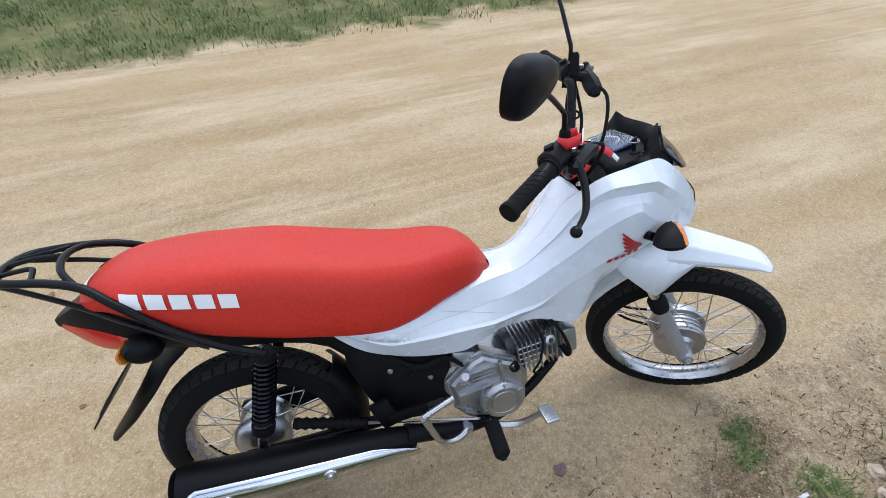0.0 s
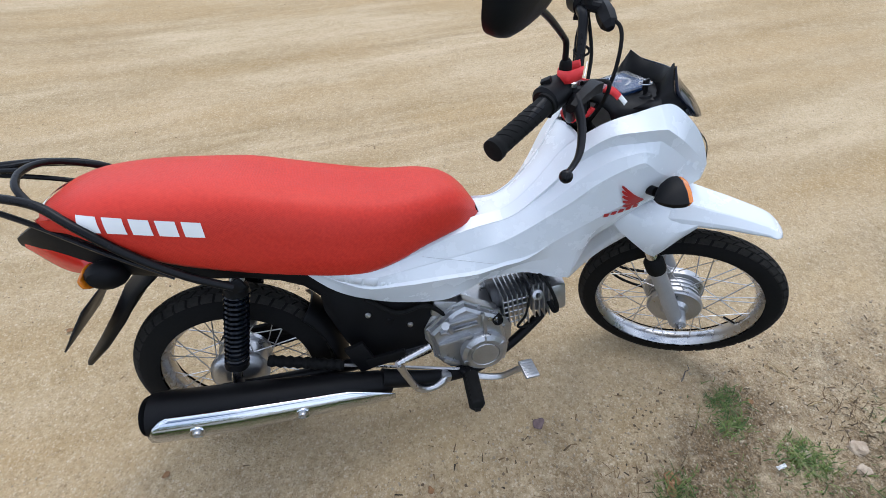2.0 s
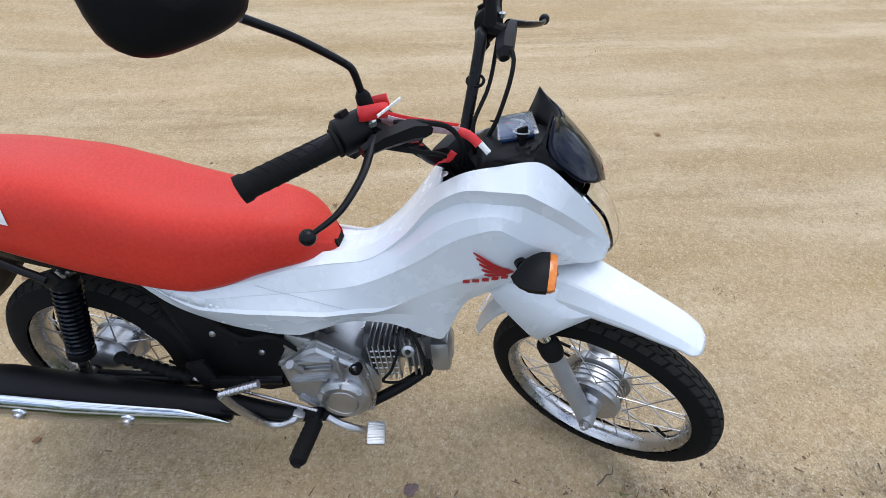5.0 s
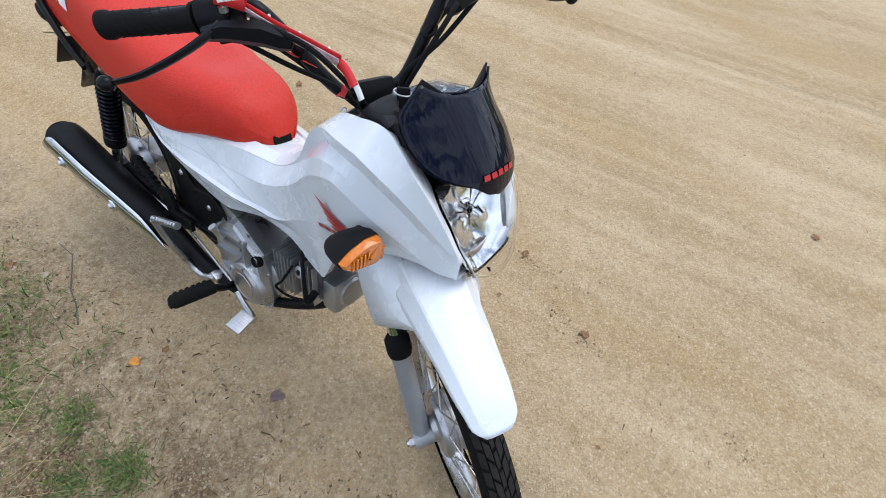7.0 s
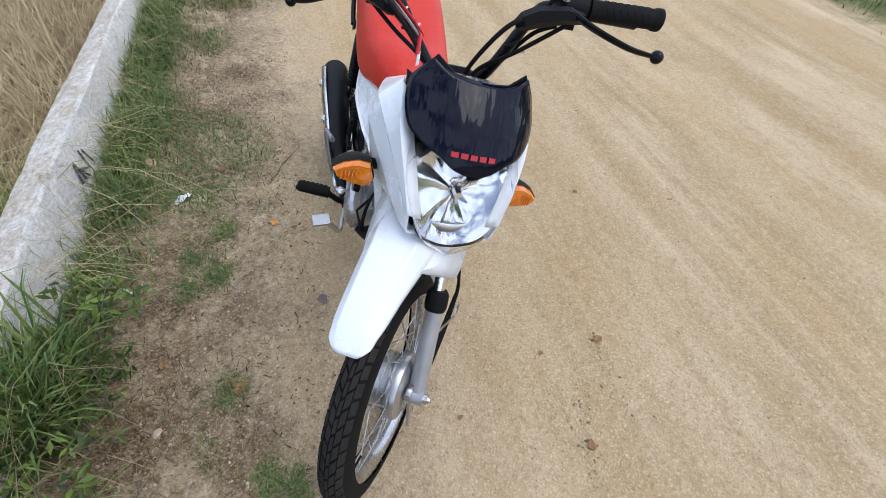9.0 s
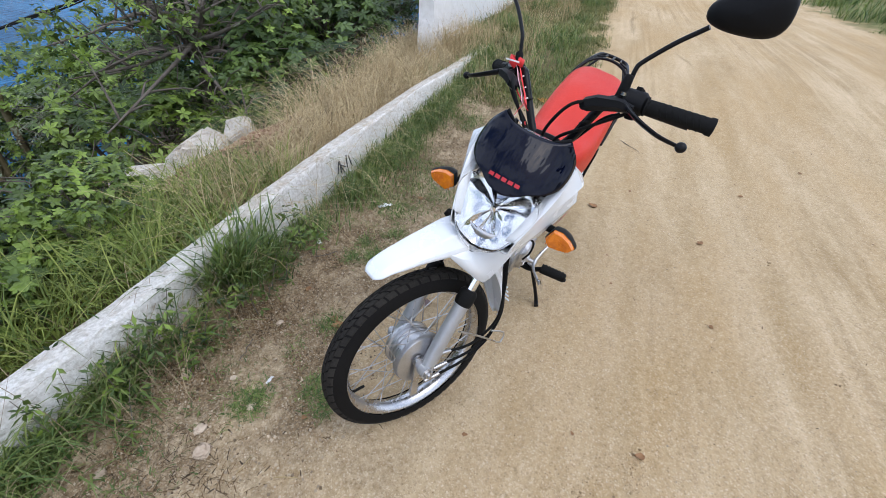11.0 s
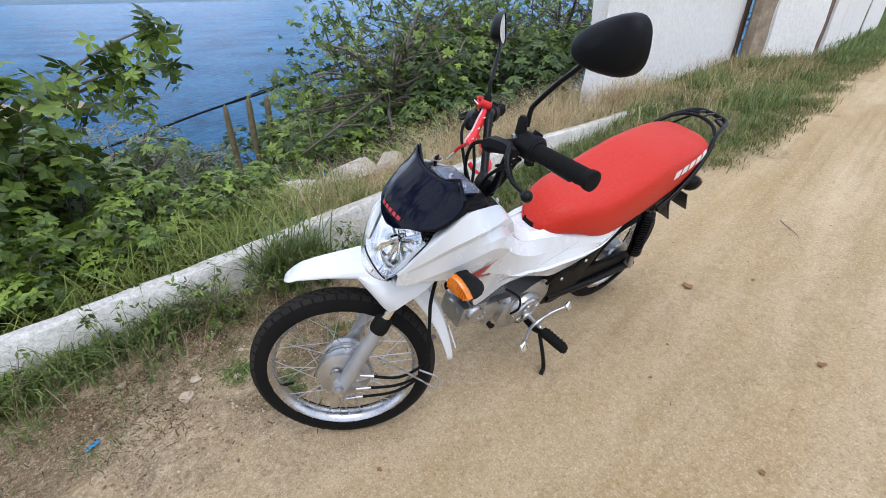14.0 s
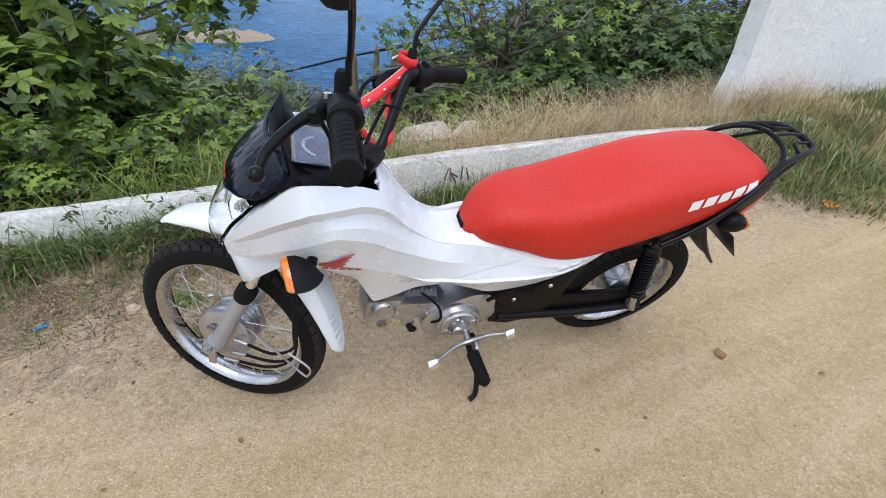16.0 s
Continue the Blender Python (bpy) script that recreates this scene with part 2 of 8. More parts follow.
def water_material():
    m = principled("lake_water", (0.012, 0.07, 0.17), 0.22, IOR=1.33, Specular_IOR_Level=0.015)
    n = Nodes(m)
    waves = n.mapped((0.35, 1.3, 1), radians(-10))
    big = n.noise(2.6, 8, 0.74, waves)
    swell = n.noise(0.10, 3, 0.5)
    n.color(n.mix(n.ramp(n.math("ADD", n.math("MULTIPLY", big, 0.75), n.math("MULTIPLY", swell, 0.25)), 0.40, 0.60), (0.006, 0.066, 0.155), (0.052, 0.235, 0.47)))
    n.bump(n.math("ADD", big, n.math("MULTIPLY", n.noise(9, 3, 0.6, waves), 0.3)), 1.0, 0.40)
    return m


def leaf_material(name, dark, light, rough=0.5):
    m = principled(name, rough=rough)
    n = Nodes(m)
    geo = n.add("ShaderNodeNewGeometry")
    c = n.mix(geo.outputs["Random Per Island"], dark, light)
    n.color(n.mix(n.ramp(n.noise(2.2, 4, 0.6), 0.35, 0.7, 0, 0.5), c, tuple(0.55 * x for x in dark)))
    n.b.inputs["Subsurface Weight"].default_value = 0.0
    tr = n.add("ShaderNodeBsdfTranslucent")
    n.link(c, tr.inputs["Color"])
    mx = n.add("ShaderNodeMixShader")
    mx.inputs[0].default_value = 0.18
    out = [x for x in n.t.nodes if x.type == "OUTPUT_MATERIAL"][0]
    n.link(n.b.outputs[0], mx.inputs[1])
    n.link(tr.outputs[0], mx.inputs[2])
    n.link(mx.outputs[0], out.inputs["Surface"])
    return m


SAND = sand_material()
KERB = whitewash()
WALL = render_coat()
WATER = water_material()
WHITE = principled("white_plastic", (0.72, 0.735, 0.75), 0.25, Coat_Weight=0.15, Coat_Roughness=0.08)
_n = Nodes(WHITE)
_n.rough(_n.ramp(_n.noise(14, 5, 0.65), 0.3, 0.7, 0.18, 0.32))
_n.color(_n.mix(_n.ramp(_n.noise(9, 5, 0.7), 0.45, 0.75, 0, 0.25), (0.70, 0.73, 0.76), (0.63, 0.637, 0.635)))
RED = seat_cover()
BLACK = speckled("black_plastic", (0.0022, 0.0022, 0.0028), (0.006, 0.006, 0.0068), 6, 0.5, 300, 0.15, 0.001)
def smoked_plastic():
    """Dark blue-black moulding with the slight waviness of a pressed sheet."""
    m = principled("smoked_plastic", (0.0018, 0.0028, 0.010), 0.04, Specular_IOR_Level=0.20)
    n = Nodes(m)
    n.bump(n.noise(9, 3, 0.55, n.mapped((1, 2.6, 0.45))), 0.55, 0.008)
    return m


SMOKED = smoked_plastic()
GLOSSBLACK = principled("gloss_black", (0.004, 0.005, 0.008), 0.04, Specular_IOR_Level=0.24)
PAINTBLACK = speckled("black_paint", (0.004, 0.004, 0.005), (0.009, 0.009, 0.010), 5, 0.3, 200, 0.05, 0.0005)
RUBBER = speckled("rubber", (0.003, 0.003, 0.003), (0.008, 0.008, 0.0075), 7, 0.75, 160, 0.2, 0.001)
TREAD = speckled("dusty_tread", (0.010, 0.0095, 0.009), (0.034, 0.031, 0.027), 10, 0.9, 150, 0.25, 0.001)
TYRE = speckled("tyre_rubber", (0.003, 0.003, 0.003), (0.009, 0.0085, 0.008), 10, 0.85, 150, 0.25, 0.001)
REFLECTOR = principled("lamp_reflector", (0.66, 0.67, 0.69), 0.12, 1.0)
CHROME = principled("chrome", (0.82, 0.83, 0.85), 0.10, 1.0)
_n = Nodes(CHROME)
_n.rough(_n.ramp(_n.noise(30, 4, 0.6), 0.3, 0.7, 0.06, 0.2))
STEEL = speckled("bright_steel", (0.42, 0.42, 0.43), (0.62, 0.62, 0.63), 20, 0.32, 200, 0.05, 0.0005, 1.0)
RIM = speckled("polished_rim", (0.40, 0.40, 0.41), (0.56, 0.56, 0.57), 20, 0.26, 200, 0.03, 0.0004, 1.0)
DARK_ALLOY = speckled("dark_casting", (0.075, 0.075, 0.078), (0.17, 0.17, 0.175), 14, 0.5, 200, 0.1, 0.0005, 0.5)
SHIELD = principled("polished_shield", (0.60, 0.625, 0.66), 0.09, 1.0)
ALLOY = speckled("cast_alloy", (0.34, 0.345, 0.355), (0.57, 0.575, 0.59), 12, 0.33, 320, 0.08, 0.0005, 0.9)
CREASE_SHADE = principled("crease_shade_grey", (0.40, 0.41, 0.42), 0.7)
SILVER = speckled("silver_paint", (0.33, 0.34, 0.355), (0.45, 0.46, 0.475), 12, 0.38, 300, 0.03, 0.0004, 0.5)
AMBER = principled("amber_lens", (0.66, 0.17, 0.006), 0.12, Coat_Weight=0.6)
_n = Nodes(AMBER)
_n.color(_n.mix(_n.ramp(_n.noise(90, 3, 0.6), 0.35, 0.65), (0.58, 0.145, 0.005), (0.72, 0.205, 0.008)))
TAILRED = principled("red_lens", (0.55, 0.015, 0.012), 0.15, Coat_Weight=0.5)
GLASS = principled("clear_lens", (1, 1, 1), 0.02, Transmission_Weight=1.0, IOR=1.25)
MIRROR = principled("mirror_glass", (0.9, 0.9, 0.9), 0.02, 1.0)
DECAL_RED = principled("red_decal", (0.42, 0.012, 0.018), 0.35)
DECAL_WHITE = principled("white_print", (0.80, 0.79, 0.77), 0.5)
RIBBON = speckled("red_ribbon", (0.62, 0.018, 0.022), (0.78, 0.04, 0.04), 30, 0.55, 400, 0.2, 0.0006)
RIBBON_PALE = speckled("ribbon_back", (0.55, 0.22, 0.26), (0.80, 0.68, 0.70), 60, 0.6, 300, 0.1, 0.0006)
DIAL = principled("dial_face", (0.016, 0.042, 0.115), 0.18)
FILM = principled("clear_film", (1, 1, 1), 0.08, Transmission_Weight=0.9, IOR=1.1)
PLATE = speckled("number_plate", (0.010, 0.011, 0.012), (0.025, 0.025, 0.027), 14, 0.45, 100, 0.03, 0.0005)
ROCK = speckled("pale_rock", (0.36, 0.31, 0.25), (0.74, 0.70, 0.63), 5, 0.9, 40, 0.8, 0.03)
STONE = speckled("road_stone", (0.30, 0.22, 0.15), (0.60, 0.50, 0.38), 20, 0.9, 90, 0.4, 0.004)
BARK = speckled("bark", (0.065, 0.052, 0.042), (0.20, 0.17, 0.14), 9, 0.9, 70, 0.6, 0.01)
RUSTWOOD = speckled("weathered_wood", (0.06, 0.045, 0.035), (0.20, 0.13, 0.085), 6, 0.85, 60, 0.6, 0.01, stretch=(6, 6, 0.6))
RUBBLE = speckled("bare_masonry", (0.20, 0.15, 0.10), (0.48, 0.39, 0.29), 7, 0.95, 45, 0.9, 0.04)
LEAF = leaf_material("leaf", (0.014, 0.038, 0.006), (0.26, 0.375, 0.052))
LEAF_DARK = leaf_material("dark_leaf", (0.018, 0.044, 0.009), (0.14, 0.22, 0.040))
LEAF_GREY = leaf_material("grey_leaf", (0.12, 0.15, 0.085), (0.27, 0.30, 0.18))
BANK_GRASS = leaf_material("bright_grass", (0.085, 0.14, 0.018), (0.36, 0.40, 0.085), 0.6)
PATCH_GRASS = leaf_material("yellowed_grass", (0.055, 0.085, 0.018), (0.34, 0.32, 0.11), 0.7)
GRASS = leaf_material("grass_blade", (0.042, 0.098, 0.016), (0.26, 0.315, 0.085), 0.6)
THATCH = leaf_material("dead_thatch", (0.035, 0.022, 0.011), (0.28, 0.18, 0.085), 0.8)
LITTER = leaf_material("straw_litter", (0.16, 0.11, 0.055), (0.52, 0.41, 0.25), 0.7)
STRAW = leaf_material("dry_grass", (0.30, 0.21, 0.090), (0.74, 0.60, 0.35), 0.7)
CACTUS = speckled("cactus_skin", (0.095, 0.080, 0.038), (0.27, 0.22, 0.125), 14, 0.8, 80, 0.6, 0.01)
DEADLEAF = speckled("dead_leaf", (0.16, 0.075, 0.03), (0.36, 0.20, 0.09), 30, 0.8, 120, 0.3, 0.002)

# ---- tools for meshes ----
class Mesh:
    """Collects points and faces; many shapes can go into one."""

    def __init__(self):
        self.v, self.f = [], []

    def add(self, verts, faces):
        o = len(self.v)
        self.v += [tuple(p) for p in verts]
        self.f += [tuple(i + o for i in q) for q in faces]
        return self

    def grid(self, rows, closed=False, cap=False):
        """A skin over rows of equally many points."""
        k, verts = len(rows[0]), [p for r in rows for p in r]
        faces = []
        for i in range(len(rows) - 1):
            for j in range(k if closed else k - 1):
                a, b = i * k + j, i * k + (j + 1) % k
                faces.append((a, b, b + k, a + k))
        if cap:
            faces.append(tuple(range(k))[::-1])
            faces.append(tuple(range((len(rows) - 1) * k, len(rows) * k)))
        return self.add(verts, faces)

    def tube(self, pts, r, n=10, cap=True, smooth=0, flat=1.0):
        """A round bar along points; r is one radius or one a point."""
        pts = [Vector(p) for p in pts]
        rad = list(r) if isinstance(r, (list, tuple)) else [r] * len(pts)
        if smooth:
            pts, rad = spline(pts, rad, smooth)
        up, rows = None, []
        for i, p in enumerate(pts):
            d = (pts[min(i + 1, len(pts) - 1)] - pts[max(i - 1, 0)]).normalized()
            if up is None:
                up = d.orthogonal().normalized()
            up = (up - d * up.dot(d)).normalized()
            side = d.cross(up)
            rows.append([p + rad[i] * (math.cos(a) * up + flat * math.sin(a) * side) for a in (2 * math.pi * j / n for j in range(n))])
        return self.grid(rows, True, cap)

    def lathe(self, profile, origin=(0, 0, 0), axis=(0, 1, 0), n=32, closed=False):
        """Turns (radius, height) pairs round an axis."""
        z = Vector(axis).normalized()
        x = z.orthogonal().normalized()
        y = z.cross(x)
        o = Vector(origin)
        rows = [[o + z * h + r * (math.cos(2 * math.pi * j / n) * x + math.sin(2 * math.pi * j / n) * y) for j in range(n)] for r, h in profile]
        if closed:
            rows.append(rows[0])
        return self.grid(rows, True)

    def block(self, size, m=Matrix(), bevel=0.15):
        """A box with chamfered edges."""
        b = min(size) * bevel
        bm = bmesh.new()
        bmesh.ops.create_cube(bm, size=1, matrix=Matrix.Diagonal((*size, 1)))
        bmesh.ops.bevel(bm, geom=bm.edges[:], offset=b, segments=2, affect="EDGES", profile=0.6)
        bm.transform(m)
        bm.verts.index_update()
        self.add([v.co.copy() for v in bm.verts], [[v.index for v in f.verts] for f in bm.faces])
        bm.free()
        return self

    def mirrored(self):
        """The same shape on the other side of the bike."""
        o = Mesh()
        return o.add([(x, -y, z) for x, y, z in self.v], [f[::-1] for f in self.f])

    def data(self, name, mat, sharp=38):
        me = bpy.data.meshes.new(name)
        me.from_pydata(self.v, [], self.f)
        me.materials.append(mat)
        me.polygons.foreach_set("use_smooth", [True] * len(me.polygons))
        bm = bmesh.new()
        bm.from_mesh(me)
        if len(bm.faces) < 60000:
            bmesh.ops.recalc_face_normals(bm, faces=bm.faces)
        bm.to_mesh(me)
        bm.free()
        if sharp:
            me.set_sharp_from_angle(angle=radians(sharp))
        return me


def spline(pts, rad, k):
    """Catmull-Rom through points, k steps a span."""
    P = [pts[0]] + list(pts) + [pts[-1]]
    R = [rad[0]] + list(rad) + [rad[-1]]
    out, rr = [], []
    for i in range(1, len(P) - 2):
        for s in range(k):
            t = s / k
            a, b, c, d = P[i - 1], P[i], P[i + 1], P[i + 2]
            out.append(0.5 * (2 * b + (c - a) * t + (2 * a - 5 * b + 4 * c - d) * t * t + (3 * b - a - 3 * c + d) * t ** 3))
            rr.append(R[i] * (1 - t) + R[i + 1] * t)
    return out + [pts[-1]], rr + [rad[-1]]


def line(*knots):
    """A smooth function through (x, value) knots."""
    xs = np.array([k[0] for k in knots], float)
    ys = np.array([k[1] for k in knots], float)
    g = np.gradient(ys, xs)

    def at(x):
        x = min(max(x, xs[0]), xs[-1])
        i = min(max(int(np.searchsorted(xs, x)) - 1, 0), len(xs) - 2)
        h = xs[i + 1] - xs[i]
        t = (x - xs[i]) / h
        a, b, d = ys[i], ys[i + 1], (ys[i + 1] - ys[i]) / h
        m0 = 0.0 if g[i] * d <= 0 else math.copysign(min(abs(g[i]), 3 * abs(d)), d)
        m1 = 0.0 if g[i + 1] * d <= 0 else math.copysign(min(abs(g[i + 1]), 3 * abs(d)), d)
        return float((2 * t ** 3 - 3 * t * t + 1) * a + (t ** 3 - 2 * t * t + t) * h * m0 + (3 * t * t - 2 * t ** 3) * b + (t ** 3 - t * t) * h * m1)
    return at


def thing(name, label, category, m=Matrix(), **tags):
    ob = new(name)
    ob.empty_display_size = 0.1
    ob.matrix_basis = m
    return tagged(ob, label, category, **tags)


def part(name, mesh, mat, parent, label="", m=None, sharp=38, solid=0.0, smooth=0):
    """One mesh object under a thing or a part."""
    ob = new(name, mesh if isinstance(mesh, bpy.types.Mesh) else mesh.data(name, mat, sharp))
    ob.parent = parent
    if m is not None:
        ob.matrix_basis = m
    if solid:
        s = ob.modifiers.new("thickness", "SOLIDIFY")
        s.thickness, s.offset = solid, -1
    if smooth:
        ob.modifiers.new("smooth", "SUBSURF").levels = smooth
        ob.modifiers["smooth"].render_levels = smooth
    return tagged(ob, label) if label else ob


def single(name, mesh, mat, label, category, m=None, sharp=38, **tags):
    """A top-level thing of one mesh."""
    ob = new(name, mesh.data(name, mat, sharp))
    if m is not None:
        ob.matrix_basis = m
    return tagged(ob, label, category, **tags)

# ---- the place ----
def world_at(s, n, z=0.0):
    """From along and across the road to the world."""
    return Vector((s * math.cos(ROAD) - n * math.sin(ROAD), s * math.sin(ROAD) + n * math.cos(ROAD), z))


BANK = line((-60, -7.5), (-16, -7.0), (-9, -3.4), (-6.2, -1.75), (-4, -0.85), (-2.6, -0.36), (-1.8, -0.06), (-1.2, 0.02))


def rise(s, n):
    """The road climbs a little towards the wall."""
    t = max(0.0, min(1.0, (-s - 1.1) / 3.6))
    return 0.185 * t * t * (3 - 2 * t) * max(0.0, min(1.0, (n + 3.2) / 1.8))


def ground_z(s, n):
    w = noise.noise((s * 0.7, n * 0.9, 0.3))
    f = noise.noise((s * 3.1, n * 4.2, 1.7))
    if n < -1.1:
        b = BANK(n)
        return b + 0.05 * w * min(1, -n - 1.1) + 0.02 * f + rise(s, n)
    calm = 1 / (1 + 0.6 * max(0.0, abs(s) - 3.5))
    z = -0.035 + (0.010 * w + 0.004 * f) * calm
    z += 0.005 * calm * noise.noise((s * 0.3, n * 4.0, 4.0))          # wheel ruts along the road
    if n < -0.2:
        z += 0.012 * noise.noise((s * 9, n * 9, 2.0)) + 0.035 * max(0.0, (-n - 0.5)) ** 1.0 * 0.8
    if n > 4.4:
        z += min(0.25, 0.12 * (n - 4.4)) + 0.03 * f
    d = math.hypot(s - 0.15, n - 0.05)
    if d < 0.9:
        z = z * (d / 0.9) ** 2 + (-0.048 + 0.004 * f) * (1 - (d / 0.9) ** 2)
    if n < -0.5:
        t = min(1.0, (-0.5 - n) / 0.36)
        z += 0.050 * t * t * (3 - 2 * t)          # earth banked up against the kerb
    if n < -0.15:
        z += 0.022 * max(0.0, min(1.0, (-0.15 - n) / 0.3)) * max(0.0, min(1.0, (1.5 - s) / 0.6))
    return z + rise(s, n)


def steps(parts):
    out = []
    for a, b, k in parts:
        out += list(np.linspace(a, b, k, endpoint=False))
    return out + [parts[-1][1]]


S = steps([(-900, -60, 12), (-60, -14, 30), (-14, -3.5, 80), (-3.5, 3.5, 170), (3.5, 12, 40), (12, 60, 14), (60, 900, 8)])
N = steps([(-60, -16, 10), (-16, -3, 50), (-3, -1.2, 30), (-1.2, 2.4, 100), (2.4, 7, 60), (7, 30, 20), (30, 900, 12)])
g = Mesh().grid([[world_at(s, n, ground_z(s, n)) for n in N] for s in S])
ground = single("ground", g, SAND, "pale ochre sand road with tyre tracks and a gravelly verge", "ground", kind="structure", sharp=0)

# the lake below the bank
water = single("water", Mesh().grid([[world_at(s, n, -6.2) for n in (-1500, -300, -60, -9)] for s in (-1500, -200, 0, 200, 1500)]), WATER, "rippled deep blue lake water below the bank", "water", kind="structure", sharp=0)


KERB_TOP = line((-3.5, 0.200), (-2.2, 0.232), (-1.5, 0.256), (-0.5, 0.252), (0.3, 0.230), (0.8, 0.208), (2.0, 0.196), (7.5, 0.19))


def kerb_mesh(s0, s1):
    m, rows = Mesh(), []
    k = int((s1 - s0) / 0.045)
    for i in range(k + 1):
        s = s0 + (s1 - s0) * i / k
        a = [0.006 * noise.noise((s * 1.6, j * 0.25, 3.3)) + 0.004 * noise.noise((s * 9, j * 1.1, 7.3)) + 0.003 * noise.noise((s * 27, j * 2.9, 7.3)) for j in range(9)]
        top = KERB_TOP(s)
        prof = [(-0.890, -0.14), (-0.891, -0.02), (-0.893, 0.07), (-0.895, 0.16), (-0.899, top + 0.012), (-0.906, top + 0.022), (-0.950, top + 0.018), (-1.000, top), (-1.012, -0.15)]
        rows.append([world_at(s, n + 0.8 * a[j], z + a[(j + 3) % 9]) for j, (n, z) in enumerate(prof)])
    return m.grid(rows, False, True)


kerb = single("kerb", kerb_mesh(-3.45, 7.5), KERB, "low whitewashed stone kerb with worn patches along the verge", "kerb", kind="structure", sharp=26)


def wall_mesh(s0, s1, n0=-1.46, n1=None, thick=0.16, low=-0.5, top=2.9, lean=0.0):
    """A rough-cast wall panel with an uneven face and a crumbled end."""
    ks, kz = max(4, int((s1 - s0) / 0.12)), 22
    def face(off, sgn):
        return [[world_at(s0 + (s1 - s0) * i / ks + (0.05 * noise.noise((j * 0.6, 1.3, s0)) + lean * j / kz if i in (0, ks) else 0),
                          n0 + ((n0 if n1 is None else n1) - n0) * i / ks - off + sgn * 0.018 * noise.noise((i * 0.33, j * 0.4, s0)), low + (top - low) * j / kz) for j in range(kz + 1)] for i in range(ks + 1)]
    a, b = face(0, 1), face(thick, -1)
    m = Mesh().grid(a)
    m.grid(b)
    m.grid([[r[-1] for r in a], [r[-1] for r in b]])
    m.grid([a[0], b[0]])
    m.grid([a[-1], b[-1]])
    return m


ROUGH = "tall rough-cast white wall with brown stains beside the road"
wall_near = single("wall_north", wall_mesh(-7.36, -3.22), WALL, ROUGH, "wall", kind="structure", sharp=60)
wall_step = single("wall_north", wall_mesh(-8.42, -7.44, -0.60, -1.04), WALL, ROUGH, "wall", kind="structure", sharp=60)
wall_gate = single("wall_north", wall_mesh(-12.25, -8.66, -0.55), WALL, "white wall panel between narrow dark gaps", "wall", kind="structure", sharp=60)
wall_end = single("wall_north", wall_mesh(-15.2, -12.55, -0.55), WALL, "white wall panel beyond a narrow dark gap", "wall", kind="structure", sharp=60)


def gap_post(s, n, w, top, mat, label, name):
    m = Mesh()
    rows = []
    for j in range(15):
        z = -0.2 + (top + 0.2) * j / 14
        r = w / 2 * (1 + 0.14 * noise.noise((j * 0.5, s, 2)))
        c = world_at(s + 0.02 * noise.noise((j * 0.4, 5, s)), n, z)
        rows.append([c + Vector((r * math.cos(a), 0.8 * r * math.sin(a), 0)) for a in (2 * math.pi * (i + 0.5) / 8 for i in range(8))])
    return single(name, m.grid(rows, True, True), mat, label, "post")


gap_post(-7.42, -1.22, 0.36, 2.8, RUBBLE, "crumbling bare masonry pillar between white wall panels", "pillar")
gap_post(-7.44, -1.50, 0.20, 2.8, RUSTWOOD, "dark weathered timber post against the wall end", "timber_or_gap_fill")
# two narrow gaps: dark uprights added to stand in for the shade inside
gap_post(-8.54, -0.66, 0.22, 2.8, RUSTWOOD, "dark upright filling a narrow wall gap in place of its shade", "timber_or_gap_fill")
gap_post(-12.40, -0.66, 0.26, 2.8, RUSTWOOD, "dark upright filling a narrow wall gap in place of its shade", "timber_or_gap_fill")

# ---- the motorcycle ----
# its own axes: x ahead, y to its left, z up; it leans on its side stand
STAND = pose(-0.003, 0.0518, 0.0075, 0, 0, 6.1) @ pose(0, 0, 0, -14.5) @ Matrix.Scale(0.9765, 4)
bike = thing("motorcycle", "small white motorcycle with a red seat leaning on its side stand", "motorcycle", STAND)
# the fork, bars and front wheel turn about the steering axis
RAKE, STEER = radians(28), radians(-31.8)
HEAD = Vector((0.687, 0, 0.207))
AXIS = Vector((-math.sin(RAKE), 0, math.cos(RAKE)))
TURNED = Matrix.Translation(HEAD) @ Matrix.Rotation(STEER, 4, AXIS) @ Matrix.Translation(-HEAD)


def both(name, mesh, mat, label="", m=None, **k):
    part(name, mesh, mat, bike, label, m, **k)
    part(name, mesh.mirrored(), mat, bike, label, m, **k)


# -- white side panels: six lines along the side, from the top seam to the lower edge
YT = line((-0.31, 0.100), (-0.15, 0.095), (0.0, 0.075), (0.1, 0.052), (0.17, 0.042), (0.24, 0.040), (0.30, 0.046), (0.35, 0.076), (0.42, 0.102), (0.489, 0.121), (0.55, 0.122), (0.60, 0.109), (0.625, 0.099), (0.648, 0.088))
ZT = line((-0.31, 0.585), (-0.15, 0.560), (-0.05, 0.578), (0.03, 0.592), (0.1, 0.602), (0.17, 0.606), (0.20, 0.620), (0.24, 0.655), (0.28, 0.705), (0.31, 0.748), (0.36, 0.797), (0.43, 0.829), (0.489, 0.846), (0.55, 0.806), (0.60, 0.756), (0.625, 0.722), (0.648, 0.686))
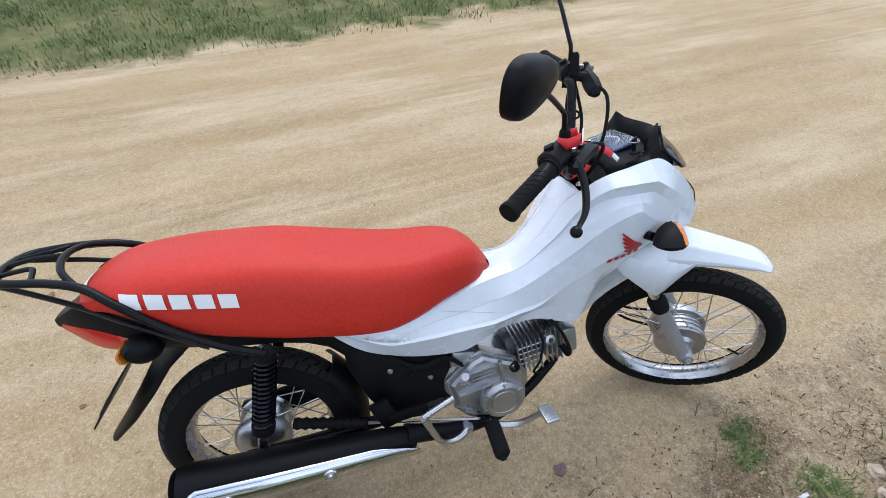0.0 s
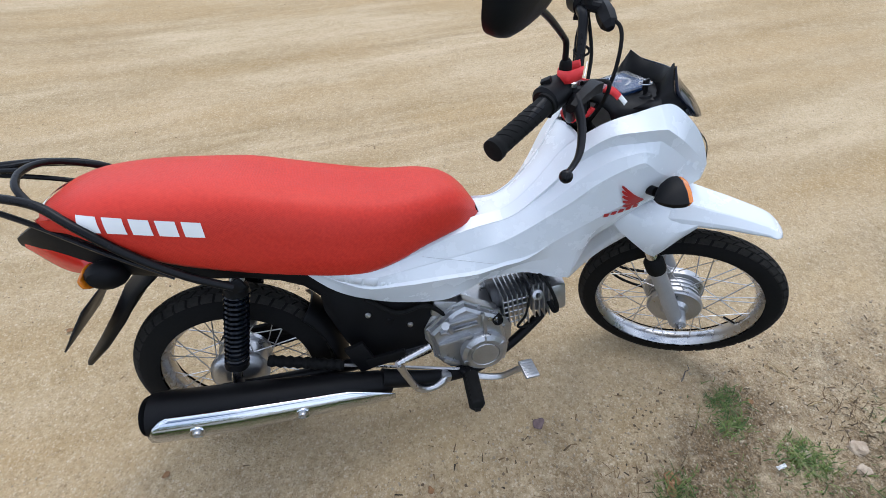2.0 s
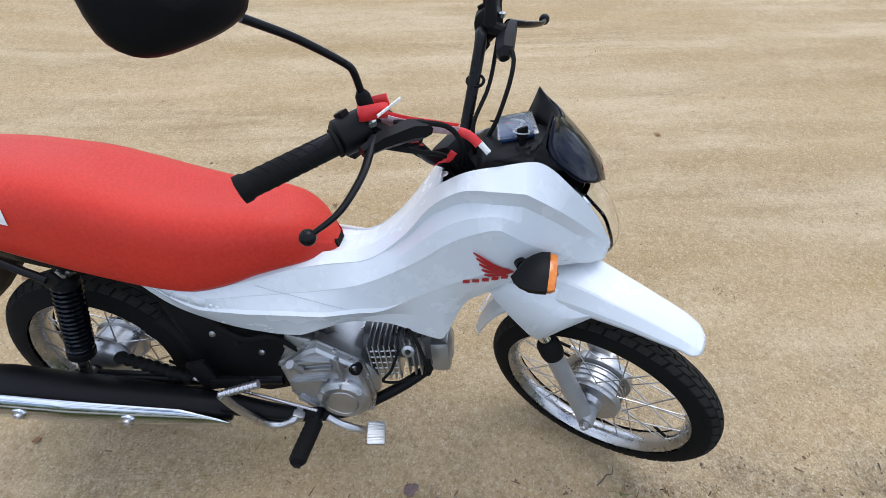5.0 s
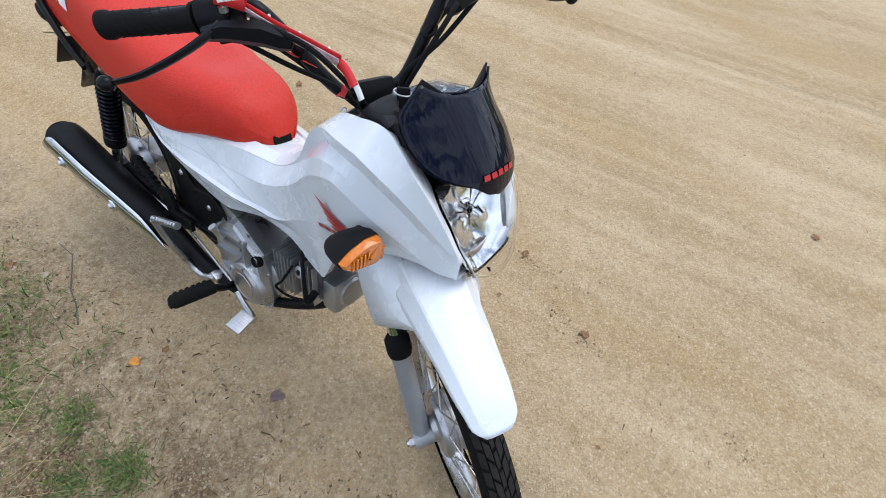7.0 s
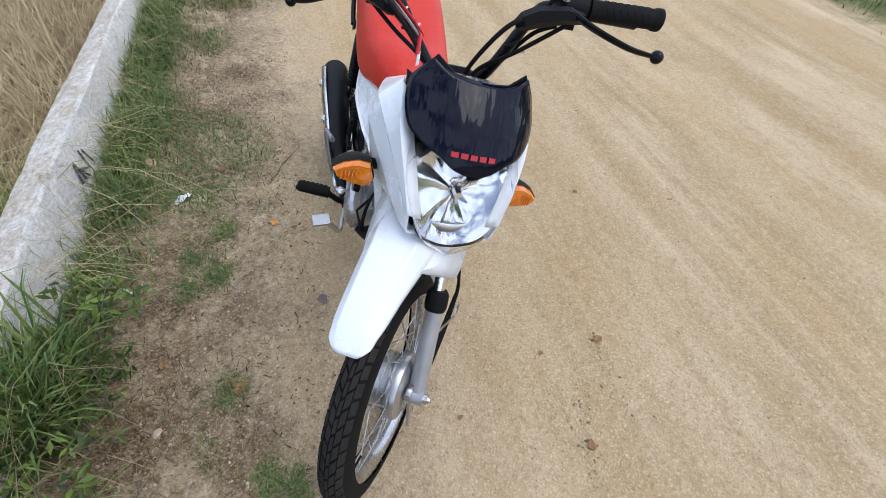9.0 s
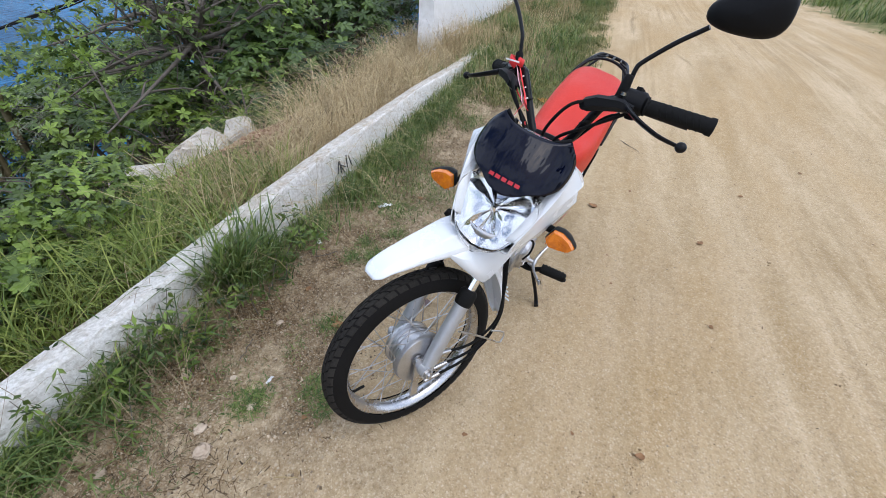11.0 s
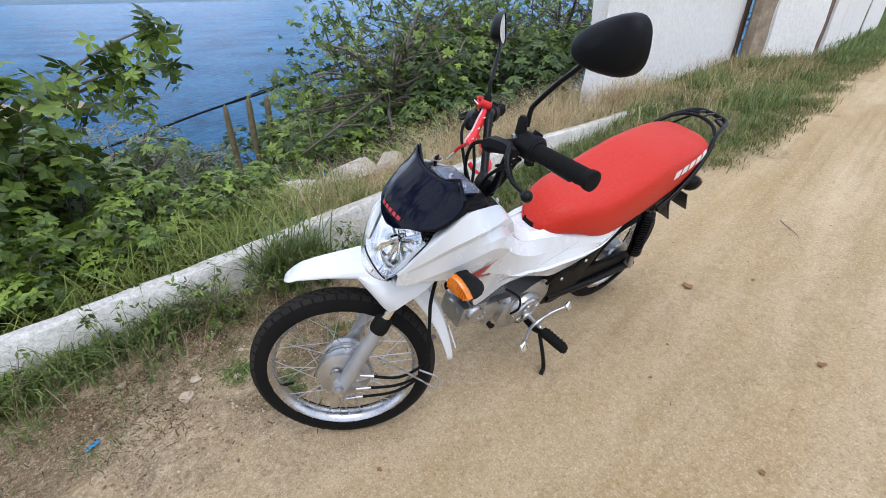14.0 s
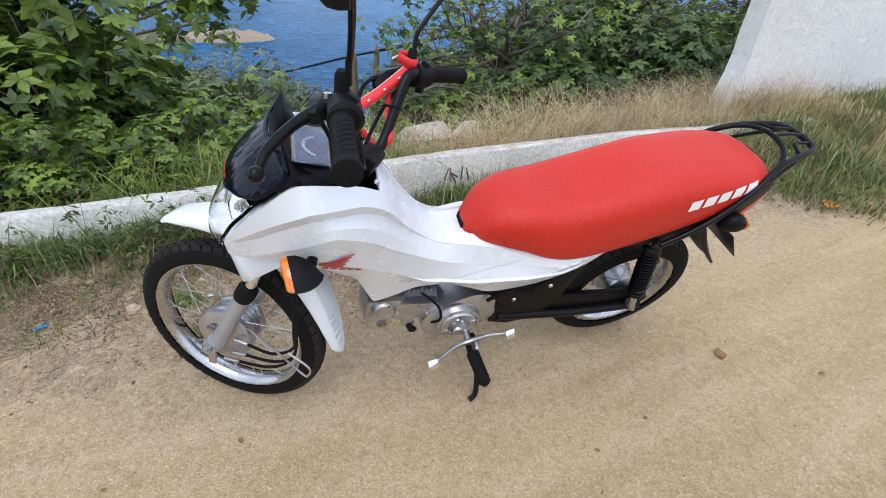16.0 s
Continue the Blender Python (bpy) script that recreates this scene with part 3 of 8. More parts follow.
# upper ridge, with its bend where the shroud turns to the nose
YA = line((-0.31, 0.105), (-0.15, 0.122), (0.0, 0.100), (0.1, 0.080), (0.17, 0.066), (0.24, 0.068), (0.30, 0.094), (0.36, 0.122), (0.43, 0.147), (0.472, 0.155), (0.49, 0.150), (0.55, 0.128), (0.60, 0.109), (0.648, 0.0875))
ZA = line((-0.31, 0.582), (-0.15, 0.538), (-0.05, 0.556), (0.03, 0.579), (0.1, 0.589), (0.17, 0.592), (0.20, 0.604), (0.24, 0.636), (0.28, 0.686), (0.31, 0.734), (0.36, 0.784), (0.43, 0.803), (0.472, 0.806), (0.49, 0.796), (0.55, 0.758), (0.60, 0.721), (0.648, 0.683))
# lower ridge above the emblem
YB = line((-0.31, 0.109), (-0.15, 0.128), (0.0, 0.112), (0.1, 0.096), (0.20, 0.094), (0.26, 0.104), (0.31, 0.122), (0.35, 0.138), (0.40, 0.153), (0.436, 0.160), (0.455, 0.154), (0.49, 0.139), (0.55, 0.118), (0.625, 0.089), (0.648, 0.083))
ZB = line((-0.31, 0.580), (-0.15, 0.520), (-0.05, 0.528), (0.03, 0.532), (0.1, 0.536), (0.20, 0.565), (0.26, 0.605), (0.31, 0.650), (0.35, 0.692), (0.40, 0.727), (0.436, 0.741), (0.455, 0.730), (0.49, 0.705), (0.55, 0.676), (0.625, 0.645), (0.648, 0.650))
YC = line((-0.31, 0.111), (-0.15, 0.127), (-0.05, 0.130), (0.0, 0.126), (0.1, 0.112), (0.17, 0.100), (0.24, 0.098), (0.30, 0.108), (0.36, 0.124), (0.43, 0.137), (0.49, 0.130), (0.55, 0.111), (0.60, 0.094), (0.648, 0.080))
ZC = line((-0.31, 0.577), (-0.15, 0.497), (-0.05, 0.500), (0.03, 0.497), (0.1, 0.490), (0.17, 0.495), (0.24, 0.507), (0.30, 0.550), (0.36, 0.595), (0.43, 0.640), (0.49, 0.660), (0.55, 0.655), (0.60, 0.645), (0.648, 0.645))
YD = line((-0.31, 0.110), (-0.15, 0.118), (-0.05, 0.116), (0.05, 0.104), (0.15, 0.086), (0.24, 0.078), (0.30, 0.086), (0.36, 0.098), (0.43, 0.118), (0.49, 0.122), (0.55, 0.107), (0.60, 0.091), (0.648, 0.076))
ZD = line((-0.31, 0.574), (-0.15, 0.465), (-0.05, 0.448), (0.05, 0.440), (0.15, 0.452), (0.24, 0.468), (0.30, 0.475), (0.345, 0.480), (0.38, 0.545), (0.43, 0.592), (0.49, 0.628), (0.55, 0.640), (0.60, 0.640), (0.648, 0.643))
YE = line((-0.31, 0.108), (-0.15, 0.104), (-0.05, 0.100), (0.05, 0.092), (0.15, 0.076), (0.24, 0.070), (0.30, 0.074), (0.35, 0.077), (0.375, 0.08), (0.43, 0.096), (0.49, 0.104), (0.55, 0.096), (0.60, 0.084), (0.648, 0.070))
ZE = line((-0.31, 0.570), (-0.235, 0.487), (-0.15, 0.440), (-0.05, 0.411), (0.03, 0.401), (0.09, 0.420), (0.15, 0.436), (0.24, 0.430), (0.30, 0.410), (0.350, 0.400), (0.365, 0.44), (0.39, 0.51), (0.43, 0.555), (0.49, 0.604), (0.55, 0.628), (0.60, 0.634), (0.648, 0.641))


def ease(x, a, b):
    return max(0.0, min(1.0, (x - a) / (b - a)))


def side_panel():
    """Flat facets between the ridges, with a shaded step under each."""
    rows = []
    for i in range(121):
        x = -0.31 + 0.958 * i / 120
        led = ease(x, 0.22, 0.34) * ease(x, 0.645, 0.58)
        low = ease(x, -0.28, -0.05) * ease(x, 0.27, 0.20)
        fore = ease(x, 0.40, 0.50)
        c = lambda y, z: (x, -y, z)
        T, A, B, C = (YT(x), ZT(x)), (YA(x), ZA(x)), (YB(x), ZB(x)), (YC(x), ZC(x))
        a1 = (A[0] - 0.011 * led, A[1] - 0.026 * led - 0.002)
        k = 0.52 - 0.02 * fore
        mid = (a1[0] * (1 - k) + B[0] * k + 0.006 * led * (1 - fore), a1[1] * (1 - k) + B[1] * k + 0.006 * led * (1 - fore))
        lo = (B[0] - 0.003 * led, B[1] - 0.009 * led - 0.002)
        rows.append([c(T[0] - (0.03 if x < 0.05 else 0.004 + 0.022 * ease(x, 0.48, 0.52)), T[1] - 0.006), c(*T), c(*A), c(*a1), c(*mid), c(*B), c(*lo), c((lo[0] + C[0]) / 2, (lo[1] + C[1]) / 2), c(*C),
                     c(C[0] + 0.007 * low, C[1] - 0.004 * low - 0.002), c(YD(x), ZD(x)), c(YE(x), ZE(x)), c(YE(x) - 0.02, ZE(x) + 0.006)])
    return Mesh().grid(rows)


both("side_panel", side_panel(), WHITE, sharp=9, solid=0.003)


def panel_y(x, z):
    """How far out the side panel lies."""
    led = max(0.0, min(1.0, (x - 0.22) / 0.08)) * max(0.0, min(1.0, (0.64 - x) / 0.05))
    zs = [ZE(x), ZD(x), ZC(x), (ZB(x) + ZC(x)) / 2, ZB(x) - 0.009 * led, ZA(x)]
    ys = [YE(x), YD(x), YC(x), (YB(x) + YC(x)) / 2 + 0.004 * led, YB(x) + 0.011 * led, YA(x)]
    return float(np.interp(z, zs, ys))


# grey thread painting the shade in the crease between shroud and rear cover
crease_run = [(x, -panel_y(x, z) - 0.0004, z) for x, z in ((0.215 - 0.245 * t, 0.474 + 0.075 * t) for t in np.linspace(0, 1, 24))]
both("panel_crease_shade", Mesh().tube(crease_run, 0.0005, 6), CREASE_SHADE)


# raised lettering moulded into each rear cover, as plain slanted bars
for sd in (-1, 1):
    for k, (x0, wide, high) in enumerate(((-0.236, 0.030, 0.020), (-0.200, 0.028, 0.016), (-0.166, 0.028, 0.020), (-0.130, 0.007, 0.013), (-0.117, 0.007, 0.013), (-0.104, 0.012, 0.013))):
        z0 = 0.527 - 0.30 * (x0 + 0.236)
        bar = [[(x0 + wide * a + 0.35 * high * b, sd * (panel_y(x0 + wide * a, z0 - 0.30 * wide * a + high * b) + 0.0014), z0 - 0.30 * wide * a + high * b) for b in (0, 0.5, 1)] for a in (0, 0.5, 1)]
        part("raised_mark", Mesh().grid(bar), WHITE, bike, "white moulded mark", solid=0.003)


# the spine cover between the seat and the bars
def spine():
    rows = []
    for i in range(41):
        x = 0.045 + 0.290 * i / 40
        w, z = YT(x) + 0.001, ZT(x) - 0.006
        drop = 0.012 * (1 - ease(x, 0.11, 0.17))
        rise = 0.010 * math.sin(min(1, i / 30) * math.pi / 2)
        rows.append([(x, w * u, z + 0.002 + (rise - drop) * (1 - abs(u) ** 2.2)) for u in (-1, -0.8, -0.5, 0, 0.5, 0.8, 1)])
    return Mesh().grid(rows)


part("spine_cover", spine(), WHITE, bike, solid=0.003)

# -- seat
SEAT_TOP = line((-0.725, 0.735), (-0.69, 0.758), (-0.64, 0.773), (-0.56, 0.776), (-0.46, 0.769), (-0.38, 0.760), (-0.30, 0.741), (-0.20, 0.716), (-0.10, 0.698), (0.0, 0.694), (0.05, 0.682), (0.09, 0.653), (0.118, 0.612))
SEAT_LOW = line((-0.725, 0.722), (-0.66, 0.712), (-0.60, 0.672), (-0.52, 0.630), (-0.42, 0.594), (-0.30, 0.562), (-0.22, 0.545), (-0.15, 0.538), (-0.09, 0.550), (-0.02, 0.575), (0.05, 0.588), (0.118, 0.592))
SEAT_W = line((-0.725, 0.060), (-0.70, 0.094), (-0.64, 0.116), (-0.55, 0.129), (-0.42, 0.134), (-0.28, 0.136), (-0.15, 0.132), (-0.05, 0.118), (0.03, 0.096), (0.08, 0.070), (0.118, 0.03))


def seat_mesh():
    rows = []
    for i in range(71):
        x = -0.725 + 0.843 * i / 70
        t, l, w = SEAT_TOP(x), SEAT_LOW(x), SEAT_W(x)
        h = t - l
        dip = 0.010 * max(0, 1 - abs(x + 0.15) / 0.3)
        x -= 0.020 * ease(-x, 0.35, 0.72)
        half = [(0, t - dip), (0.35 * w, t - 0.6 * dip), (0.62 * w, t - 0.005), (0.80 * w, t - 0.014), (0.905 * w, t - 0.08 * h - 0.016), (0.965 * w, t - 0.22 * h - 0.012), (0.99 * w, t - 0.45 * h), (1.0 * w, t - 0.72 * h), (0.99 * w, t - 0.93 * h), (0.94 * w, l), (0.6 * w, l)]
        rows.append([(x, -y, z) for y, z in half[::-1]] + [(x, y, z) for y, z in half[1:]])
    return Mesh().grid(rows, True, True)


REAR_TURN = Matrix.Rotation(0.026, 4, "Z")
seat = part("seat", seat_mesh(), RED, bike, "long red vinyl seat with a fine dimpled grain", REAR_TURN, sharp=60)


def on_seat(x, z, side, lift=0.0018):
    """A point of the seat's flank at that height."""
    t, l, w = SEAT_TOP(x), SEAT_LOW(x), SEAT_W(x)
    h = t - l
    k = float(np.interp((t - z) / h, (0.08 + 0.016 / h, 0.22 + 0.012 / h, 0.45, 0.72, 0.93, 1.0), (0.905, 0.965, 0.99, 1.0, 0.99, 0.94)))
    return (x - 0.020 * ease(-x, 0.35, 0.72), side * (w * k + lift), z)


# the maker's word on each flank, kept as plain bars
LOGO_Z = line((-0.66, 0.733), (-0.55, 0.714), (-0.43, 0.689))
for side in (-1, 1):
    for i in range(5):
        x0 = -0.628 + 0.040 * i
        rows = []
        for a in range(5):
            x = x0 + 0.031 * a / 4
            zc = LOGO_Z(x)
            rows.append([on_seat(x, zc - 0.009 + 0.031 * b / 3, side) for b in range(4)])
        part("print_bar", Mesh().grid(rows), DECAL_WHITE, seat, "white printed bar on the seat flank")
# pale print on the tail of the seat
rows = [[(-0.742 + 0.050 * b + 0.012 * abs(u) ** 2, 0.088 * u * (1 + 0.12 * b), SEAT_TOP(-0.722 + 0.05 * b) + 0.004 - 0.018 * abs(u) ** 3) for b in (0.12, 0.25, 0.40)] for u in np.linspace(-0.62, 0.62, 11)]
part("print_bar", Mesh().grid(rows), DECAL_WHITE, seat, "worn pale print across the seat tail")
# rubber lip under the seat's nose
buffer = part("seat_buffer", Mesh().block((0.028, 0.046, 0.026), pose(0.107, 0, 0.598, 0, -20), 0.25), RUBBER, bike, "black ribbed rubber block under the seat nose")
for k in range(6):
    part("rib", Mesh().block((0.007, 0.005, 0.032), pose(0.120, 0.0078 * k - 0.0195, 0.594, 0, -20)), RUBBER, buffer)

# -- nose: visor, headlamp, instruments
VW = line((0, 0.086), (0.2, 0.114), (0.38, 0.120), (0.48, 0.114), (0.6, 0.094), (0.7, 0.076), (0.8, 0.058), (0.9, 0.042), (0.96, 0.030), (1, 0.012))
VXC, VZC = line((0, 0.535), (0.25, 0.573), (0.5, 0.603), (0.75, 0.625), (1, 0.635)), line((0, 0.896), (0.25, 0.864), (0.5, 0.834), (0.75, 0.804), (1, 0.776))
VXE, VZE = line((0, 0.510), (0.2, 0.503), (0.40, 0.538), (0.50, 0.564), (0.6, 0.590), (0.8, 0.618), (1, 0.634)), line((0, 0.903), (0.2, 0.866), (0.40, 0.832), (0.50, 0.812), (0.6, 0.804), (0.8, 0.796), (1, 0.778))
rows = []
for i in range(25):
    v = i / 24
    row = []
    for j in range(33):
        u = -1 + j / 16
        k = abs(u) ** 2.2
        tip = 0.006 * abs(u) ** 6 * max(0, 1 - 3 * v)
        row.append((VXC(v) * (1 - k) + VXE(v) * k, VW(v) * u, VZC(v) * (1 - abs(u) ** 3) + VZE(v) * abs(u) ** 3 + tip))
    rows.append(row)
visor = part("visor", Mesh().grid(rows), SMOKED, bike, "smoked gloss-black fly screen over the headlamp", solid=0.004, sharp=60)
for i in range(5):
    y = 0.036 - 0.0165 * i
    bar = []
    for a in range(3):
        yy = y - 0.0125 * a / 2
        col = []
        for v in (0.68, 0.745):
            u = yy / VW(v)
            k = abs(u) ** 2.2
            col.append((VXC(v) * (1 - k) + VXE(v) * k + 0.002, yy, VZC(v) * (1 - abs(u) ** 3) + VZE(v) * abs(u) ** 3 + 0.001))
        bar.append(col)
    part("print_bar", Mesh().grid(bar), DECAL_RED, visor, "small red printed bar")

# lamp outline, from its top round the sides to the chin
LW = line((0, 0.104), (0.12, 0.108), (0.24, 0.106), (0.44, 0.096), (0.62, 0.081), (0.80, 0.063), (0.91, 0.047), (1, 0.016))
LZ = line((0, 0.788), (1, 0.620))
LX = line((0, 0.568), (0.12, 0.590), (0.24, 0.611), (0.44, 0.632), (0.62, 0.648), (0.80, 0.658), (1, 0.652))


def lamp_skin(depth, inset, bulge):
    rows = []
    for i in range(21):
        v = i / 20
        w = LW(v) - inset
        rows.append([(LX(v) + depth + bulge * (1 - (j / 10 - 1) ** 2) * (0.35 + 0.65 * math.sin(math.pi * (0.15 + 0.8 * v))), w * (j / 10 - 1), LZ(v) + (0.012 - v * 0.024) * inset / 0.012) for j in range(21)])
    return Mesh().grid(rows)


def reflector():
    """A fluted bowl that meets the lamp's outline."""
    rows = []
    for i in range(15):
        k = 1 - i / 14 * 0.93
        row = []
        for j in range(64):
            t = 2 * math.pi * j / 64
            up, out = math.copysign(abs(math.sin(t)) ** 0.6, math.sin(t)), math.copysign(abs(math.cos(t)) ** 0.55, math.cos(t))
            v = 0.50 - 0.49 * up
            y, z = out * LW(v) * 0.975, LZ(v)
            y, z = y * k, 0.712 + (z - 0.712) * k
            flute = 0.0046 * (abs((t * 9 / math.pi) % 2 - 1) - 0.5) * (1 - k) * k * 4 + 0.003 * math.sin(5 * t + 9 * k) * k * (1 - k)
            row.append((LX(0.52) - 0.004 + (LX(v) - LX(0.52)) * k - 0.040 * (1 - k * k) ** 0.8 + flute, y, z))
        rows.append(row)
    return Mesh().grid(rows, True)


lamp = part("headlamp", reflector(), REFLECTOR, bike, "clear headlamp with a fluted chrome reflector", sharp=12)
lens = part("lens", lamp_skin(0.004, 0.003, 0.036), GLASS, lamp, "clear domed lens", solid=0.002, sharp=60)
lens.visible_shadow = False
for sd in (-1, 1):
    part("side_reflector", Mesh().block((0.004, 0.022, 0.048), pose(0.586, sd * 0.078, 0.744, 0, -20, -sd * 40), 0.3), CHROME, lamp, "small side reflector beside the bulb")
part("lower_screen", Mesh().grid([[(0.632 - 0.10 * u * u * 0.08 / 0.08 * 0.12, 0.062 * u, 0.652 + 0.020 * w - 0.012 * (1 - u * u)) for w in (0, 1)] for u in np.linspace(-1, 1, 13)]), STEEL, lamp, "dull grey lower band of the reflector", solid=0.002)
part("bulb", Mesh().lathe([(0.0005, 0.03), (0.008, 0.026), (0.011, 0.015), (0.011, 0), (0.016, 0), (0.016, -0.02)], (0.585, 0, 0.715), (1, 0, -0.1), 16), GLASS, lamp)
part("bulb_shield", Mesh().lathe([(0.0005, 0.010), (0.008, 0.008), (0.010, -0.008)], (0.612, 0, 0.722), (1, 0, -0.1), 16), CHROME, lamp)
rim = []
for v in [0.76 + 0.02 * i for i in range(13)]:
    rim.append((LX(v) - 0.003, -LW(v) + 0.001, LZ(v)))
rim2 = [(x, -y, z) for x, y, z in rim[::-1]]
part("lamp_rim", Mesh().tube(rim + rim2, 0.0030, 8), GLOSSBLACK, lamp)
chin = [[(0.628 - 0.05 * b, 0.075 * u * (1 - 0.2 * b), 0.655 - 0.045 * (1 - u * u) + 0.018 * b) for b in (0, 0.5, 1)] for u in np.linspace(-1, 1, 13)]
part("chin", Mesh().grid(chin), BLACK, bike, "black plastic chin below the headlamp", solid=0.004)
part("lamp_bucket", Mesh().lathe([(0.0005, -0.09), (0.06, -0.085), (0.088, -0.03), (0.092, 0)], (0.575, 0, 0.715), (1, 0, -0.15), 24), BLACK, bike)

# instrument pod: black surround behind the visor with a glazed dial and the key
pod = []
for i in range(9):
    a = i / 8
    x = 0.395 + 0.125 * a
    w = 0.078 + 0.030 * math.sin(math.pi * min(1, a * 0.8))
    z = 0.828 + 0.022 * a
    pod.append([(x, w * u, z + 0.010 * (1 - u * u) - 0.016 * abs(u) ** 8 - (0.012 if i == 0 else 0)) for u in np.linspace(-1, 1, 15)])
pod_ob = part("instrument_pod", Mesh().grid(pod), BLACK, bike, "black plastic instrument surround", solid=0.012)
dial = part("dial", Mesh().block((0.060, 0.105, 0.010), pose(0.462, 0.016, 0.854, 0, -13), 0.4), DIAL, pod_ob, "dark blue speedometer face with pale figures bars")
part("dial_glass", Mesh().block((0.070, 0.116, 0.006), pose(0.462, 0.016, 0.8605, 0, -13), 0.4), FILM, dial, "clear dial cover with a loose protective film")
for i in range(15):
    a = radians(20 + 10 * i)
    part("scale_bar", Mesh().block((0.006, 0.0014, 0.0012), pose(0.446, 0.02, 0.8562, 0, -13) @ pose(0, 0, 0, 0, 0, math.degrees(a) - 90) @ pose(0.03, 0, 0)), DECAL_WHITE, dial)
part("needle", Mesh().block((0.026, 0.0014, 0.0015), pose(0.452, 0.03, 0.8570, 0, -13, -55)), DECAL_RED, dial)
part("ignition_lock", Mesh().lathe([(0.0005, 0.006), (0.006, 0.006), (0.012, 0.004), (0.014, 0.0), (0.017, -0.004), (0.017, -0.02)], (0.470, -0.062, 0.846), (-0.2, 0, 1), 20), BLACK, pod_ob)
part("key", Mesh().block((0.012, 0.004, 0.028), pose(0.468, -0.062, 0.858, 0, -10, 30)).block((0.020, 0.005, 0.020), pose(0.466, -0.062, 0.872, 0, -10, 30), 0.4), BLACK, pod_ob)
part("key_ring", Mesh().tube([(0.464 + 0.013 * math.cos(a), -0.062 + 0.013 * math.sin(a), 0.874) for a in np.linspace(0, 2 * math.pi, 17)], 0.0012, 6), STEEL, pod_ob)
# black liner that joins the fly screen to the instrument surround
edge = [(v, sgn) for sgn, vs in ((-1, (0.40, 0.30, 0.20, 0.10, 0.0)), (1, (0.0, 0.10, 0.20, 0.30, 0.40))) for v in vs]
rim_pts = [(VXE(v) - 0.003, sgn * (VW(v) - 0.005), VZE(v) + (0.010 if v == 0 else 0.0)) for v, sgn in edge]
top_pts = [(VXC(0) * (1 - abs(u) ** 2.2) + VXE(0) * abs(u) ** 2.2 - 0.003, 0.083 * u, VZC(0) * (1 - abs(u) ** 3) + VZE(0) * abs(u) ** 3 - 0.002) for u in (-0.6, -0.2, 0.2, 0.6)]
around = rim_pts[:5] + top_pts + rim_pts[5:]
inner = [(0.420 + 0.100 * max(0.0, math.sin(math.pi * k / 13)) ** 0.7, -0.104 + 0.208 * k / 13, 0.836 + 0.016 * math.sin(math.pi * k / 13)) for k in range(14)]
part("screen_liner", Mesh().grid([around, [tuple(0.5 * (p + q) - (0.006 if i == 2 else 0.0) for i, (p, q) in enumerate(zip(a1, b1))) for a1, b1 in zip(around, inner)], inner]), BLACK, bike, "matt black liner inside the fly screen", solid=0.003, sharp=50)
# dark well round the bars behind the pod
part("steering_well", Mesh().grid([[(0.328 + 0.077 * a, (0.060 + 0.036 * a) * u, 0.752 + 0.056 * a - 0.04 * (1 - u ** 4)) for u in np.linspace(-1, 1, 11)] for a in np.linspace(0, 1, 7)]), BLACK, bike, "black lining of the steering opening")
part("panel_screw", Mesh().lathe([(0.0005, 0.004), (0.005, 0.003), (0.007, 0)], (0.340, -0.050, 0.786), (-0.5, -0.3, 1), 12), STEEL, bike)
part("panel_screw", Mesh().lathe([(0.0005, 0.004), (0.005, 0.003), (0.007, 0)], (0.340, 0.050, 0.786), (-0.5, 0.3, 1), 12), STEEL, bike)

# front indicators: a black shell behind a ribbed amber lens that faces ahead
LENS_Q = ((0.148, 0.690), (0.170, 0.690), (0.196, 0.675), (0.214, 0.655), (0.208, 0.641), (0.182, 0.632), (0.152, 0.630), (0.137, 0.652))
for sd in (-1, 1):
    mid = (0.172, 0.656)
    def ring(x, grow, dx=0.0, back=0.0):
        return [(x - 0.16 * (y - 0.136) + dx * (z - 0.65), sd * (mid[0] + 0.002 + (y - mid[0]) * 1.0 * grow), mid[1] + 0.012 + (z - mid[1]) * 0.82 * grow + back) for y, z in LENS_Q]
    ind = part("indicator", Mesh().grid([ring(0.528, 0.97), ring(0.531, 1.05), ring(0.516, 1.05), ring(0.503, 0.95, 0, -0.002), ring(0.489, 0.74, 0, -0.003), ring(0.479, 0.46, 0, -0.004), ring(0.475, 0.12, 0, -0.004)], True, True), BLACK, bike, "black front indicator with an amber lens", sharp=40)
    part("stalk", Mesh().tube([(0.480, sd * 0.118, 0.660), (0.486, sd * 0.150, 0.665)], [0.011, 0.011], 12), BLACK, ind)
    amber = part("amber_lens", Mesh().grid([ring(0.526, 1.0), ring(0.538, 0.98), ring(0.544, 0.90), ring(0.545, 0.05)], True), AMBER, ind, "ribbed amber lens", sharp=28)
    for k in range(9):
        y = 0.147 + 0.0066 * k
        hh = 0.0150 - 0.0010 * max(0, k - 3)
        part("lens_rib", Mesh().block((0.0030, 0.0034, 2 * hh), pose(0.5445 - 0.16 * (y - 0.136), sd * y, 0.6685 - 0.0007 * k), 0.4), AMBER, amber)

